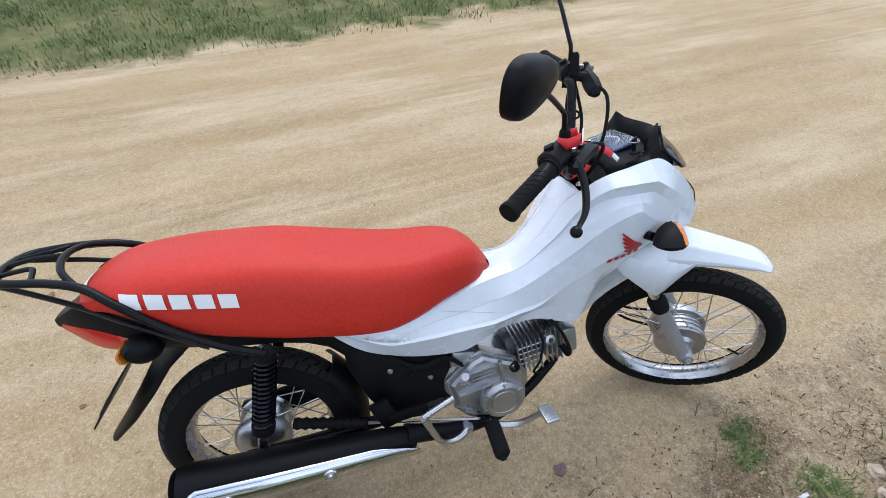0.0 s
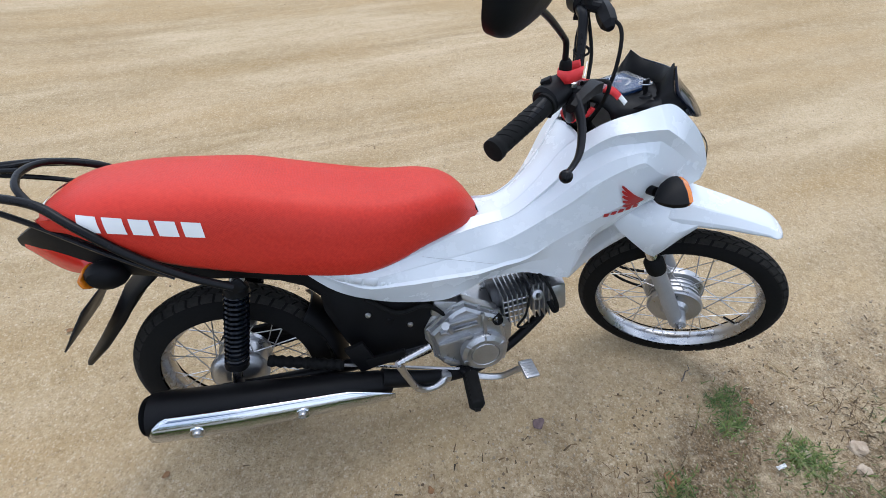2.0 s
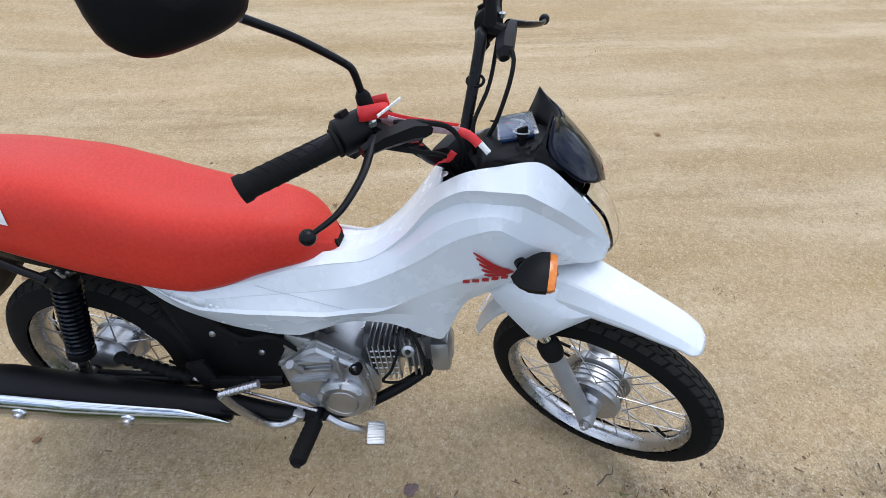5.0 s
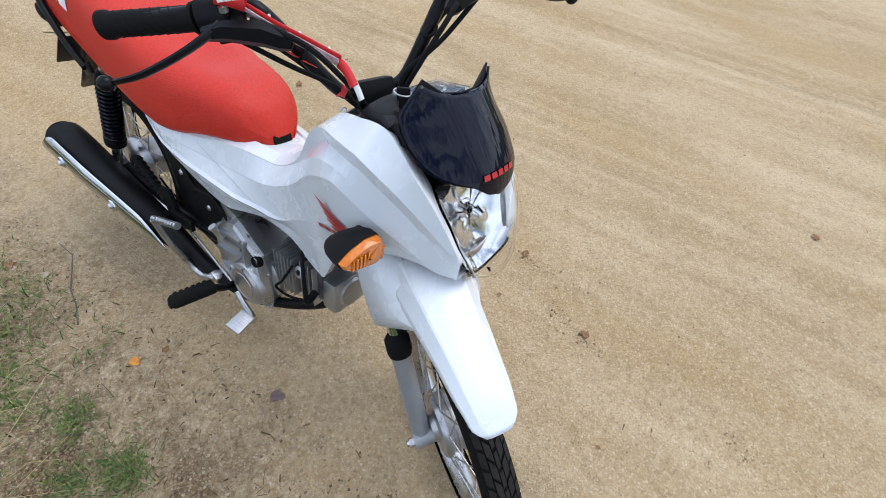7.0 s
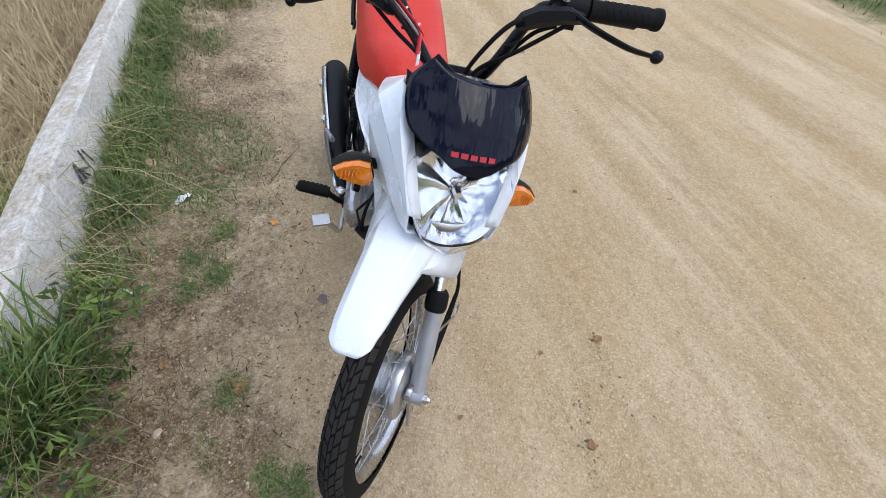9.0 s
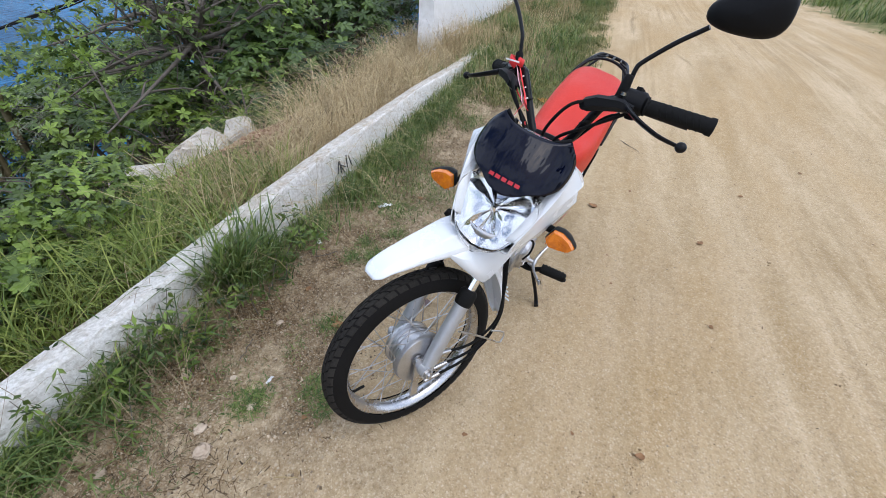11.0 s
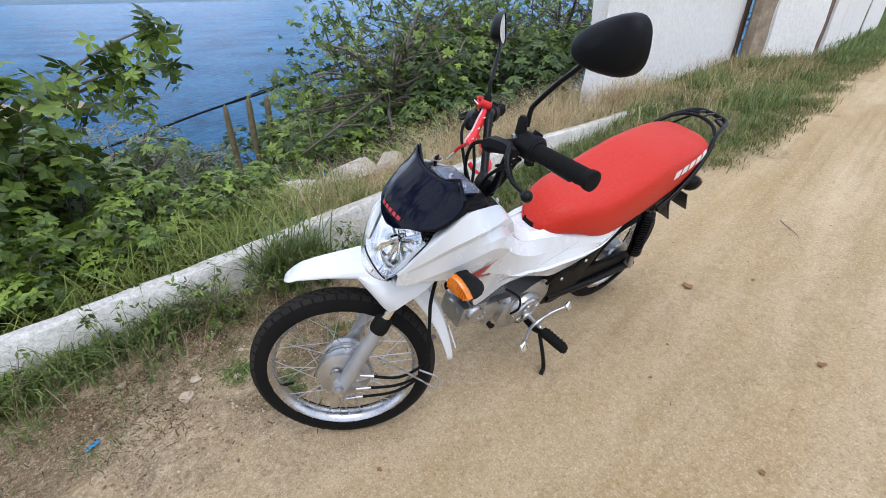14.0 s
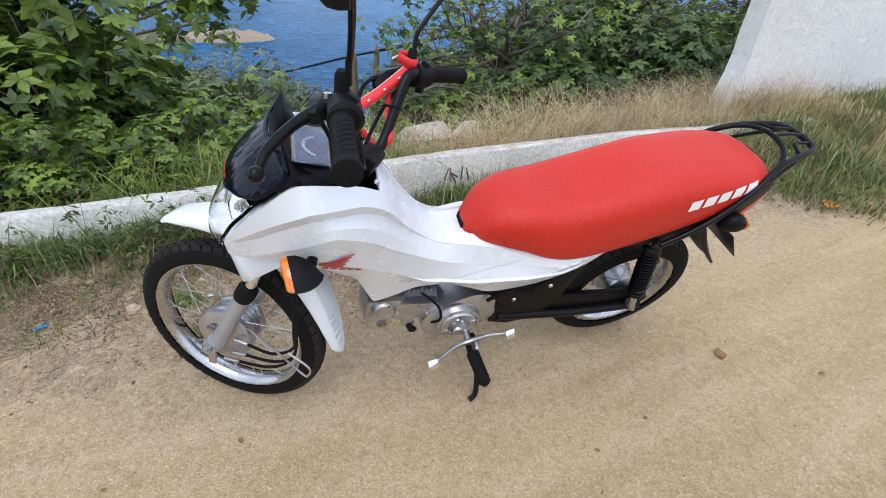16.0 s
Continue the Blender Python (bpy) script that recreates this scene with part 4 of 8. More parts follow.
for sd in (-1, 1):
    panels = [o for o in bike.children if o.name.startswith("side_panel")]
    host = panels[0] if sd < 0 else panels[1]
    # five swept feathers: the tank emblem as a plain shape
    for i in range(5):
        x0, z0 = 0.398 + 0.006 * i, 0.692 - 0.0150 * i
        rows = []
        for a in np.linspace(0, 1, 7):
            x = x0 + (0.476 - x0) * a
            zm = z0 + (0.6375 - z0) * a - 0.005 * math.sin(a * math.pi)
            h = 0.0056 * (1 - 0.70 * a) * (0.45 + 0.55 * min(1, a * 4))
            rows.append([(x, sd * (panel_y(x, zm + b * h) + 0.0030), zm + b * h) for b in (-1, 0, 1)])
        part("emblem_feather", Mesh().grid(rows), DECAL_RED, host, "dark red swept emblem stripe")
    for i in range(5):
        x = 0.384 + 0.0175 * i
        z = 0.609 + 0.0035 * i
        q = [[(xx, sd * (panel_y(xx, zz) + 0.0032), zz) for zz in (z - 0.0055, z + 0.0055)] for xx in (x, x + 0.013)]
        part("print_bar", Mesh().grid(q), DECAL_RED, host, "small dark red printed bar")

# -- wheels
def wheel(name, centre, R, rim_r, width, m, drum, spokes=36, label=""):
    """A wire wheel whose axle runs along y."""
    at = m @ Matrix.Translation(centre)
    rw = width * 0.36
    rim = part(name, Mesh().lathe([(rim_r - 0.004, -rw - 0.004), (rim_r + 0.005, -rw - 0.005), (rim_r + 0.004, -rw), (rim_r - 0.004, -rw * 0.85), (rim_r - 0.015, -rw * 0.5), (rim_r - 0.018, 0),
                                   (rim_r - 0.015, rw * 0.5), (rim_r - 0.004, rw * 0.85), (rim_r + 0.004, rw), (rim_r + 0.005, rw + 0.005), (rim_r - 0.004, rw + 0.004),
                                   (rim_r - 0.019, rw * 0.55), (rim_r - 0.022, 0), (rim_r - 0.019, -rw * 0.55)], n=72, closed=True), RIM, bike, label, at, sharp=50)
    hw, sec = width / 2, []
    for k in range(17):
        a = math.pi * (k / 16) * 1.16 - 0.08 * math.pi
        sec.append((R - 0.004 - (R - 0.004 - rim_r) * (1 - max(0.0, math.sin(a)) ** 0.8) - (0.004 if k in (0, 16) else 0), -hw * math.copysign(abs(math.cos(a)) ** 0.8, math.cos(a))))
    tyre = part("tyre", Mesh().lathe(sec, n=96), TYRE, rim, "black road tyre with a blocky tread", sharp=50)
    # tread: slanted blocks in three rows and along both shoulders
    tr = Mesh()
    count = int(2 * math.pi * R / 0.034)
    def skin(y):
        return R - 0.0042 - (R - 0.004 - rim_r) * (1 - (1 - min(0.999, abs(y) / hw) ** 2.5) ** 0.40)
    for i in range(count):
        for off, y0, y1, sl in ((0.0, -0.10, 0.10, 0.5), (0.5, 0.16, 0.46, 0.9), (0.5, -0.46, -0.16, -0.9), (0.1, 0.52, 0.80, 0.35), (0.1, -0.80, -0.52, -0.35)):
            a0 = 2 * math.pi * (i + off) / count
            da = 2 * math.pi / count * 0.40
            bot, top = [], []
            for (s, yy) in ((-1, y0), (1, y0), (1, y1), (-1, y1)):
                y = yy * hw
                a = a0 + s * da + sl * (yy - (y0 + y1) / 2) * 2 * da * 1.6
                for r, lst in ((skin(y) - 0.003, bot), (skin(y) + 0.0042, top)):
                    lst.append((r * math.cos(a), y, r * math.sin(a)))
            tr.add(bot + top, [(4, 5, 6, 7), (0, 1, 5, 4), (1, 2, 6, 5), (2, 3, 7, 6), (3, 0, 4, 7)])
    tagged(part("tread", tr, TREAD, rim, "raised black tread blocks", sharp=30), kind="stuff")
    hub = part("hub", Mesh().lathe(drum, n=48), ALLOY, rim, "cast alloy drum hub")
    # spokes, laced from the hub flanges to the rim
    one = Mesh().tube([(0, 0, 0), (0, 0, 1)], 0.0016, 5).data("spoke", STEEL)
    hr = max(r for r, h in drum) * 0.93
    for i in range(spokes):
        sgn = 1 if i % 2 else -1
        a = 2 * math.pi * i / spokes
        b = a + (0.55 if (i // 2) % 2 else -0.55)
        p = Vector((hr * math.cos(b), sgn * 0.033, hr * math.sin(b)))
        q = Vector(((rim_r - 0.016) * math.cos(a), sgn * 0.005, (rim_r - 0.016) * math.sin(a)))
        d = q - p
        part("spoke", one, STEEL, rim, "", Matrix.Translation(p) @ d.to_track_quat("Z", "Y").to_matrix().to_4x4() @ Matrix.Diagonal((1, 1, d.length, 1)))
    part("valve", Mesh().tube([((rim_r - 0.02) * 0.94, 0, -(rim_r - 0.02) * 0.34), ((rim_r - 0.055) * 0.94, 0.006, -(rim_r - 0.055) * 0.34)], 0.004, 8), RUBBER, rim)
    return rim


FRONT_AXLE = Vector((0.741, 0, 0.230))
REAR_AXLE = Vector((-0.526, 0, 0.210))
drum_f = [(0.012, -0.058), (0.03, -0.056), (0.0381, -0.045), (0.0694, -0.043), (0.0739, -0.036), (0.0739, -0.028), (0.0672, -0.024), (0.0672, 0.02), (0.0806, 0.024), (0.0829, 0.036), (0.0784, 0.048), (0.0616, 0.054), (0.03, 0.056), (0.012, 0.06)]
front_wheel = wheel("front_wheel", FRONT_AXLE, 0.2775, 0.2265, 0.066, TURNED, drum_f, label="wire-spoked front wheel with a chrome rim")
drum_r = [(0.012, -0.07), (0.04, -0.068), (0.058, -0.062), (0.070, -0.05), (0.074, -0.036), (0.068, -0.026), (0.060, -0.022), (0.060, 0.022), (0.068, 0.026), (0.070, 0.036), (0.05, 0.042), (0.012, 0.05)]
rear_wheel = wheel("rear_wheel", REAR_AXLE, 0.2575, 0.191, 0.088, Matrix(), drum_r, label="wire-spoked rear wheel with a chrome rim")
# fins round the front drum
for k in range(3):
    part("drum_fin", Mesh().lathe([(0.065, -0.0015), (0.0715, -0.001), (0.0715, 0.001), (0.065, 0.0015)], (0, -0.012 + 0.014 * k, 0), (0, 1, 0), 40), ALLOY, front_wheel)

# -- fork
LEG = Vector((-math.sin(radians(29)), 0, math.cos(radians(29))))
for sd in (-1, 1):
    ax = FRONT_AXLE + Vector((0, sd * 0.077, 0))
    leg = Mesh().tube([ax - LEG * 0.028, ax - LEG * 0.022, ax + LEG * 0.05, ax + LEG * 0.20, ax + LEG * 0.218], [0.015, 0.0205, 0.0210, 0.0205, 0.0225], 20)
    leg.tube([ax + Vector((0.012, 0, -0.004)) + Vector((0, -sd * 0.022, 0)), ax + Vector((0.012, 0, -0.004)) + Vector((0, sd * 0.022, 0))], 0.019, 16)
    fork = part("fork_leg", leg, SILVER, bike, "silver-painted telescopic fork leg", TURNED)
    part("dust_seal", Mesh().tube([ax + LEG * 0.214, ax + LEG * 0.225, ax + LEG * 0.252, ax + LEG * 0.262], [0.0235, 0.0258, 0.0250, 0.018], 20), RUBBER, fork)
    part("stanchion", Mesh().tube([ax + LEG * 0.24, ax + LEG * 0.355], 0.0135, 16), CHROME, fork)
    part("axle_nut", Mesh().lathe([(0.0005, 0.016), (0.006, 0.016), (0.007, 0.010), (0.012, 0.010), (0.012, 0.0), (0.0145, 0)], ax + Vector((0.012, sd * 0.022, -0.004)), (0, sd, 0), 6), STEEL, fork)
# brake plate arm and cables beside the left leg
part("brake_arm", Mesh().block((0.022, 0.007, 0.125), pose(0.772, 0.070, 0.188, 0, -6)), STEEL, bike, "plated brake arm", TURNED)
part("brake_arm", Mesh().lathe([(0.0005, 0.012), (0.016, 0.012), (0.018, 0.004), (0.018, 0)], (0.762, 0.062, 0.252), (0, 1, 0), 20), STEEL, bike, "", TURNED)
for k, run in enumerate((((0.672, 0.242), (0.588, 0.233), (0.532, 0.264), (0.504, 0.301), (0.499, 0.346)), ((0.684, 0.193), (0.590, 0.202), (0.524, 0.239), (0.501, 0.290), (0.495, 0.350)), ((0.712, 0.158), (0.607, 0.173), (0.541, 0.215), (0.505, 0.275), (0.492, 0.350)))):
    pts = [(x, 0.068 + 0.006 * i, z) for i, (x, z) in enumerate(run)] + [(0.494, 0.088 - 0.004 * k, 0.442), (0.489, 0.076 - 0.004 * k, 0.514), (0.460, 0.060, 0.640)]
    part("cable", Mesh().tube(pts, 0.0042, 8, True, 6), RUBBER, bike, "black control cable", TURNED)
    a, b = Vector(pts[0]), Vector(pts[1])
    part("cable_end", Mesh().tube([a.lerp(b, -0.25), a.lerp(b, 0.22)], 0.0062, 10), STEEL, bike, "bright cable ferrule", TURNED)
part("cable_guide", Mesh().tube([(0.640, 0.080, 0.318), (0.553, 0.088, 0.261), (0.482, 0.092, 0.206), (0.468, 0.092, 0.210), (0.462, 0.092, 0.227), (0.472, 0.092, 0.246), (0.521, 0.092, 0.275)], 0.0030, 6, True, 4), STEEL, bike, "bent wire cable guide", TURNED)

# -- front mudguard
FZ = line((0, 0.546), (0.08, 0.570), (0.2, 0.593), (0.33, 0.613), (0.46, 0.630), (0.55, 0.628), (0.63, 0.575), (0.72, 0.480), (0.82, 0.390), (0.92, 0.300), (1, 0.232))
FX = line((0, 0.868), (0.08, 0.835), (0.2, 0.775), (0.33, 0.705), (0.46, 0.630), (0.55, 0.575), (0.63, 0.525), (0.72, 0.475), (0.82, 0.440), (0.92, 0.418), (1, 0.408))
FW = line((0, 0.022), (0.025, 0.036), (0.08, 0.043), (0.25, 0.055), (0.36, 0.063), (0.46, 0.070), (0.55, 0.072), (0.63, 0.066), (0.7, 0.058), (0.84, 0.048), (0.93, 0.036), (0.98, 0.024), (1, 0.010))
FD = line((0, 0.004), (0.1, 0.018), (0.25, 0.031), (0.36, 0.043), (0.46, 0.056), (0.60, 0.056), (0.7, 0.042), (1, 0.015))
rows = []
for i in range(61):
    v = i / 60
    x, z, w, d = FX(v) + 0.012 * ease(v, 0.5, 0.1), FZ(v) + 0.008 * ease(v, 0.4, 0.1), FW(v), FD(v)
    e = 0.01
    t = Vector((FX(min(1, v + e)) - FX(max(0, v - e)), 0, FZ(min(1, v + e)) - FZ(max(0, v - e)))).normalized()
    nrm = Vector((t.z, 0, -t.x)) if t.x < 0 else Vector((-t.z, 0, t.x))
    if nrm.z < 0 and v < 0.6:
        nrm = -nrm
    if v >= 0.6 and nrm.x > 0:
        nrm = -nrm
    half = ((0.0, -0.05), (0.30, -0.03), (0.60, 0.03), (0.66, 0.08), (0.94, 0.62), (0.98, 0.80), (1.0, 1.0))
    row = [Vector((x, -u * w, z)) - nrm * d * k for u, k in half[::-1]] + [Vector((x, u * w, z)) - nrm * d * k for u, k in half[1:]]
    rows.append(row)
guard = Mesh().grid(rows)
# flat cheeks falling from the crease to the outside of the fork legs
for sd in (-1, 1):
    cheek = []
    for px, py, zb, ix, iz in ((0.676, 0.062, 0.568, 0.712, 0.608), (0.648, 0.080, 0.538, 0.698, 0.614), (0.620, 0.099, 0.510, 0.682, 0.620), (0.604, 0.110, 0.500, 0.662, 0.624), (0.586, 0.113, 0.508, 0.635, 0.628), (0.545, 0.114, 0.540, 0.590, 0.630), (0.505, 0.111, 0.570, 0.545, 0.628), (0.472, 0.102, 0.602, 0.505, 0.622)):
        a, b = Vector((ix, sd * 0.040, iz - 0.002)), Vector((px, sd * py, zb))
        mid = a.lerp(b, 0.5) + Vector((0, sd * 0.006, 0.004))
        cheek.append([a, mid, b])
    guard.grid(cheek)
mudguard = part("front_mudguard", guard, WHITE, bike, "long pointed white front mudguard", TURNED, sharp=16, solid=0.003)
for k in range(4):
    part("vent_rib", Mesh().block((0.004, 0.030, 0.006), pose(0.408 + 0.006 * k, 0.022, 0.305 + 0.020 * k, 0, 20)), WHITE, mudguard)

# -- handlebar
bar = [(0.268, -0.315, 0.9385), (0.305, -0.235, 0.951), (0.318, -0.165, 0.957), (0.330, -0.135, 0.940), (0.340, -0.075, 0.845), (0.345, -0.045, 0.815), (0.346, 0, 0.812)]
part("handlebar", Mesh().tube([(x - 0.008 * ease(-y, 0.04, 0.15), y, z) for x, y, z in bar] + [(x, -y, z) for x, y, z in bar[-2::-1]], 0.0112, 14, True, 5), PAINTBLACK, bike, "black-painted high-rise tubular handlebar", TURNED)
part("bar_clamp", Mesh().block((0.045, 0.07, 0.04), pose(0.348, 0, 0.812, 0, -28), 0.25).tube([(0.348, 0, 0.81), (0.39, 0, 0.74)], 0.022, 14), BLACK, bike, "", TURNED)
for sd in (-1, 1):
    SIDE = TURNED @ pose(-0.008 if sd < 0 else 0.0, 0, -0.006 if sd < 0 else 0.008)
    GLASS_SIDE = TURNED @ pose(-0.010, 0, 0.003)
    a, b = Vector((0.306, sd * 0.231, 0.951)), Vector((0.245, sd * 0.355, 0.935))
    d = (b - a).normalized()
    prof, rad = [], []
    for k in range(29):
        t = k / 28
        prof.append(a + (b - a) * t)
        rad.append(0.0172 if t < 0.92 else 0.0195)
    prof = [a - d * 0.006, a - d * 0.001] + prof + [b + d * 0.0015]
    rad = [0.021, 0.021] + rad + [0.013]
    grip = part("grip", Mesh().tube(prof, rad, 20), RUBBER, bike, "black ribbed rubber handlebar grip", SIDE, sharp=50)
    cross = d.orthogonal().normalized()
    oth = d.cross(cross)
    for k in range(7):
        for q in range(4):
            base = a + (b - a) * (0.16 + 0.10 * k)
            pts = []
            for s in range(5):
                an = math.pi / 2 * q + 1.25 * s / 4
                pts.append(base + d * 0.012 * (s / 4) + (math.cos(an) * cross + math.sin(an) * oth) * 0.0172)
            part("grip_rib", Mesh().tube(pts, 0.0010, 5), RUBBER, grip)
    # switch housing, lever and perch
    c = Vector((0.314, sd * 0.200, 0.954))
    hous = part("switch_housing", Mesh().tube([c - d * 0.026, c - d * 0.022, c + d * 0.020, c + d * 0.026], [0.020, 0.027, 0.027, 0.021], 16), BLACK, bike, "black plastic switch housing", SIDE)
    hous_m = Matrix.Translation(c + Vector((0, 0, 0.020)))
    part("switch", Mesh().block((0.018, 0.014, 0.012), hous_m @ pose(-0.012, 0, 0.004, 0, -30)), BLACK, hous)
    part("switch", Mesh().block((0.016, 0.022, 0.022), Matrix.Translation(c) @ pose(-0.002, 0, -0.027)), BLACK, hous)
    perch = Mesh().tube([(0.350, sd * 0.224, 0.947), (0.360, sd * 0.195, 0.951), (0.374, sd * 0.150, 0.946), (0.384, sd * 0.128, 0.938), (0.389, sd * 0.116, 0.932)], [0.011, 0.017, 0.021, 0.019, 0.010], 6, True, 0, 0.8)
    perch.tube([(0.316, sd * 0.176, 0.957), (0.366, sd * 0.178, 0.950)], 0.0125, 10)
    part("lever_perch", perch, BLACK, bike, "black lever perch", SIDE, sharp=20)
    lev = part("lever", Mesh().tube([(0.352, sd * 0.200, 0.957), (0.372, sd * 0.250, 0.940), (0.378, sd * 0.310, 0.922), (0.366, sd * 0.352, 0.912)], [0.010, 0.0085, 0.0075, 0.006], 10, True, 5, 0.6), PAINTBLACK, bike, "black brake lever with a ball end" if sd < 0 else "black clutch-side lever with a ball end", SIDE)
    part("lever_ball", Mesh().lathe([(0.0011, 0.0112)] + [(0.0112 * math.sin(t), 0.0112 * math.cos(t)) for t in np.linspace(0.2, 2.95, 10)] + [(0.0011, -0.0112)], (0.364, sd * 0.360, 0.911), (0, 1, 0), 16), PAINTBLACK, lev)
    part("pivot_bolt", Mesh().lathe([(0.0005, 0.004), (0.0065, 0.003), (0.0065, -0.004)], (0.346, sd * 0.190, 0.974), (0, 0, 1), 10), STEEL, lev)
    # mirror
    boot = part("mirror_boot", Mesh().tube([(0.330, sd * 0.172, 0.958), (0.330, sd * 0.175, 0.970), (0.328, sd * 0.179, 1.004), (0.327, sd * 0.180, 1.010)], [0.013, 0.0125, 0.0105, 0.007], 14), RUBBER, bike, "", SIDE)
    stem = [(0.328, sd * 0.178, 0.995), (0.326, sd * 0.182, 1.026), (0.320, sd * 0.190, 1.042), (0.300, sd * 0.234, 1.084), (0.286, sd * 0.268, 1.110), (0.282, sd * 0.285, 1.122)]
    mir = part("mirror_stem", Mesh().tube(stem, 0.0052, 10, True, 4), PAINTBLACK, bike, "black mirror stem", GLASS_SIDE)
    # shell: rounded trapezium, domed on its front, turned outwards
    mc = Matrix.Translation((0.270, sd * 0.342, 1.154)) @ Matrix.Rotation(sd * radians(22), 4, "Z") @ Matrix.Rotation(radians(6), 4, "Y")
    def outline(k, grow=1.0):
        t = 2 * math.pi * k / 32
        cy, cz = math.copysign(abs(math.cos(t)) ** 0.74, math.cos(t)), math.copysign(abs(math.sin(t)) ** 0.76, math.sin(t))
        return 0.070 * cy * grow, ((0.040 + 0.013 * cy) * cz + 0.006 * cy) * grow
    rows = []
    for dep, grow in ((-0.008, 0.93), (-0.008, 1.0), (0.004, 1.0), (0.014, 0.94), (0.021, 0.78), (0.026, 0.48), (0.028, 0.004)):
        rows.append([mc @ Vector((dep, sd * outline(k, grow)[0], outline(k, grow)[1])) for k in range(32)])
    part("mirror_shell", Mesh().grid(rows, True), BLACK, mir, "black domed mirror shell", sharp=60)
    part("mirror_glass", Mesh().add([mc @ Vector((-0.006, sd * outline(k, 0.93)[0], outline(k, 0.93)[1])) for k in range(32)], [tuple(range(32))]), MIRROR, mir, "mirror glass")
# cables from the bars into the nose
for k, pts in enumerate([[(0.352, -0.16, 0.955), (0.40, -0.10, 0.93), (0.40, -0.05, 0.86), (0.385, -0.02, 0.80)], [(0.335, -0.20, 0.938), (0.36, -0.13, 0.89), (0.37, -0.06, 0.84), (0.38, -0.03, 0.79)],
                         [(0.355, 0.16, 0.955), (0.41, 0.11, 0.945), (0.415, 0.05, 0.87), (0.39, 0.02, 0.80)], [(0.335, 0.20, 0.938), (0.36, 0.12, 0.885), (0.365, 0.05, 0.84), (0.38, 0.03, 0.79)],
                         [(0.325, -0.19, 0.93), (0.325, -0.14, 0.905), (0.335, -0.07, 0.83), (0.36, -0.03, 0.79)], [(0.325, 0.18, 0.93), (0.322, 0.135, 0.905), (0.335, 0.07, 0.83), (0.36, 0.03, 0.79)]]):
    part("cable", Mesh().tube(pts, 0.0042, 8, True, 7), RUBBER, bike, "black control cable", TURNED)
for sd in (-1, 1):
    part("cable_tie", Mesh().tube([(0.338 + 0.017 * math.cos(t), sd * 0.105 + 0.012 * math.sin(t), 0.893 + 0.006 * math.sin(t)) for t in np.linspace(0, 2 * math.pi, 13)], 0.003, 6), RUBBER, bike, "", TURNED)

# -- engine
case = Mesh()
rows = []
for y, g in ((-0.088, 0.86), (-0.080, 1.0), (0.0, 1.0), (0.075, 1.0), (0.082, 0.86)):
    rows.append([(0.085 + g * r * math.cos(t) * 1.0, y, 0.262 + g * r * math.sin(t)) for t, r in ((2 * math.pi * k / 20, 0.105 + 0.022 * math.cos(2 * (2 * math.pi * k / 20) + 0.9)) for k in range(20))])
engine = part("engine", case.grid(rows, True, True), ALLOY, bike, "cast alloy single-cylinder engine")
# right cover: a tall stepped casting with a round clutch boss
COVER = ((-0.029, 0.304), (-0.017, 0.250), (-0.011, 0.209), (0.025, 0.162), (0.080, 0.152), (0.143, 0.149), (0.184, 0.160), (0.192, 0.211), (0.179, 0.278), (0.163, 0.334), (0.107, 0.362), (0.068, 0.384), (0.040, 0.372), (0.016, 0.350))
def cover_ring(y, g):
    return [(0.085 + (x - 0.085) * g, y, 0.262 + (z - 0.262) * g) for x, z in COVER]
rc = part("right_cover", Mesh().grid([cover_ring(-0.060, 0.98), cover_ring(-0.084, 0.98), cover_ring(-0.085, 1.03), cover_ring(-0.092, 1.03), cover_ring(-0.093, 0.97), cover_ring(-0.105, 0.94), cover_ring(-0.110, 0.86), cover_ring(-0.106, 0.60)], True, True), ALLOY, engine, "silver right engine cover", sharp=24)
part("clutch_boss", Mesh().lathe([(0.0005, 0.020), (0.036, 0.020), (0.038, 0.017), (0.040, 0.020), (0.050, 0.019), (0.061, 0.013), (0.065, 0.004), (0.066, -0.012)], (0.120, -0.108, 0.218), (0, -1, 0), 40), ALLOY, rc, sharp=22)
for k, (x, z, w, t) in enumerate([(0.060, 0.338, 0.085, -9), (0.052, 0.312, 0.100, -10), (0.042, 0.272, 0.090, -14), (0.118, 0.316, 0.075, 82), (0.030, 0.196, 0.05, 35)]):
    part("cover_rib", Mesh().block((w, 0.014, 0.011), pose(x, -0.111, z, 0, t), 0.35), ALLOY, rc)
for t in (35, 90, 145, 200):
    part("cover_rib", Mesh().block((0.024, 0.006, 0.004), pose(0.120, -0.125, 0.218, 0, -t) @ pose(0.050, 0, 0), 0.3), ALLOY, rc)
part("filler_cap", Mesh().lathe([(0.0005, 0.004), (0.010, 0.004), (0.012, 0.010), (0.014, 0.010), (0.015, -0.004)], (0.155, -0.104, 0.318), (0, -1, 0.2), 16), RUBBER, rc)
for k in range(7):
    part("bolt", Mesh().lathe([(0.0005, 0.006), (0.005, 0.006), (0.005, 0), (0.007, 0)], (0.085 + (COVER[(2 * k) % 14][0] - 0.085) * 0.98, -0.092, 0.262 + (COVER[(2 * k) % 14][1] - 0.262) * 0.98), (0, -1, 0), 6), STEEL, rc)
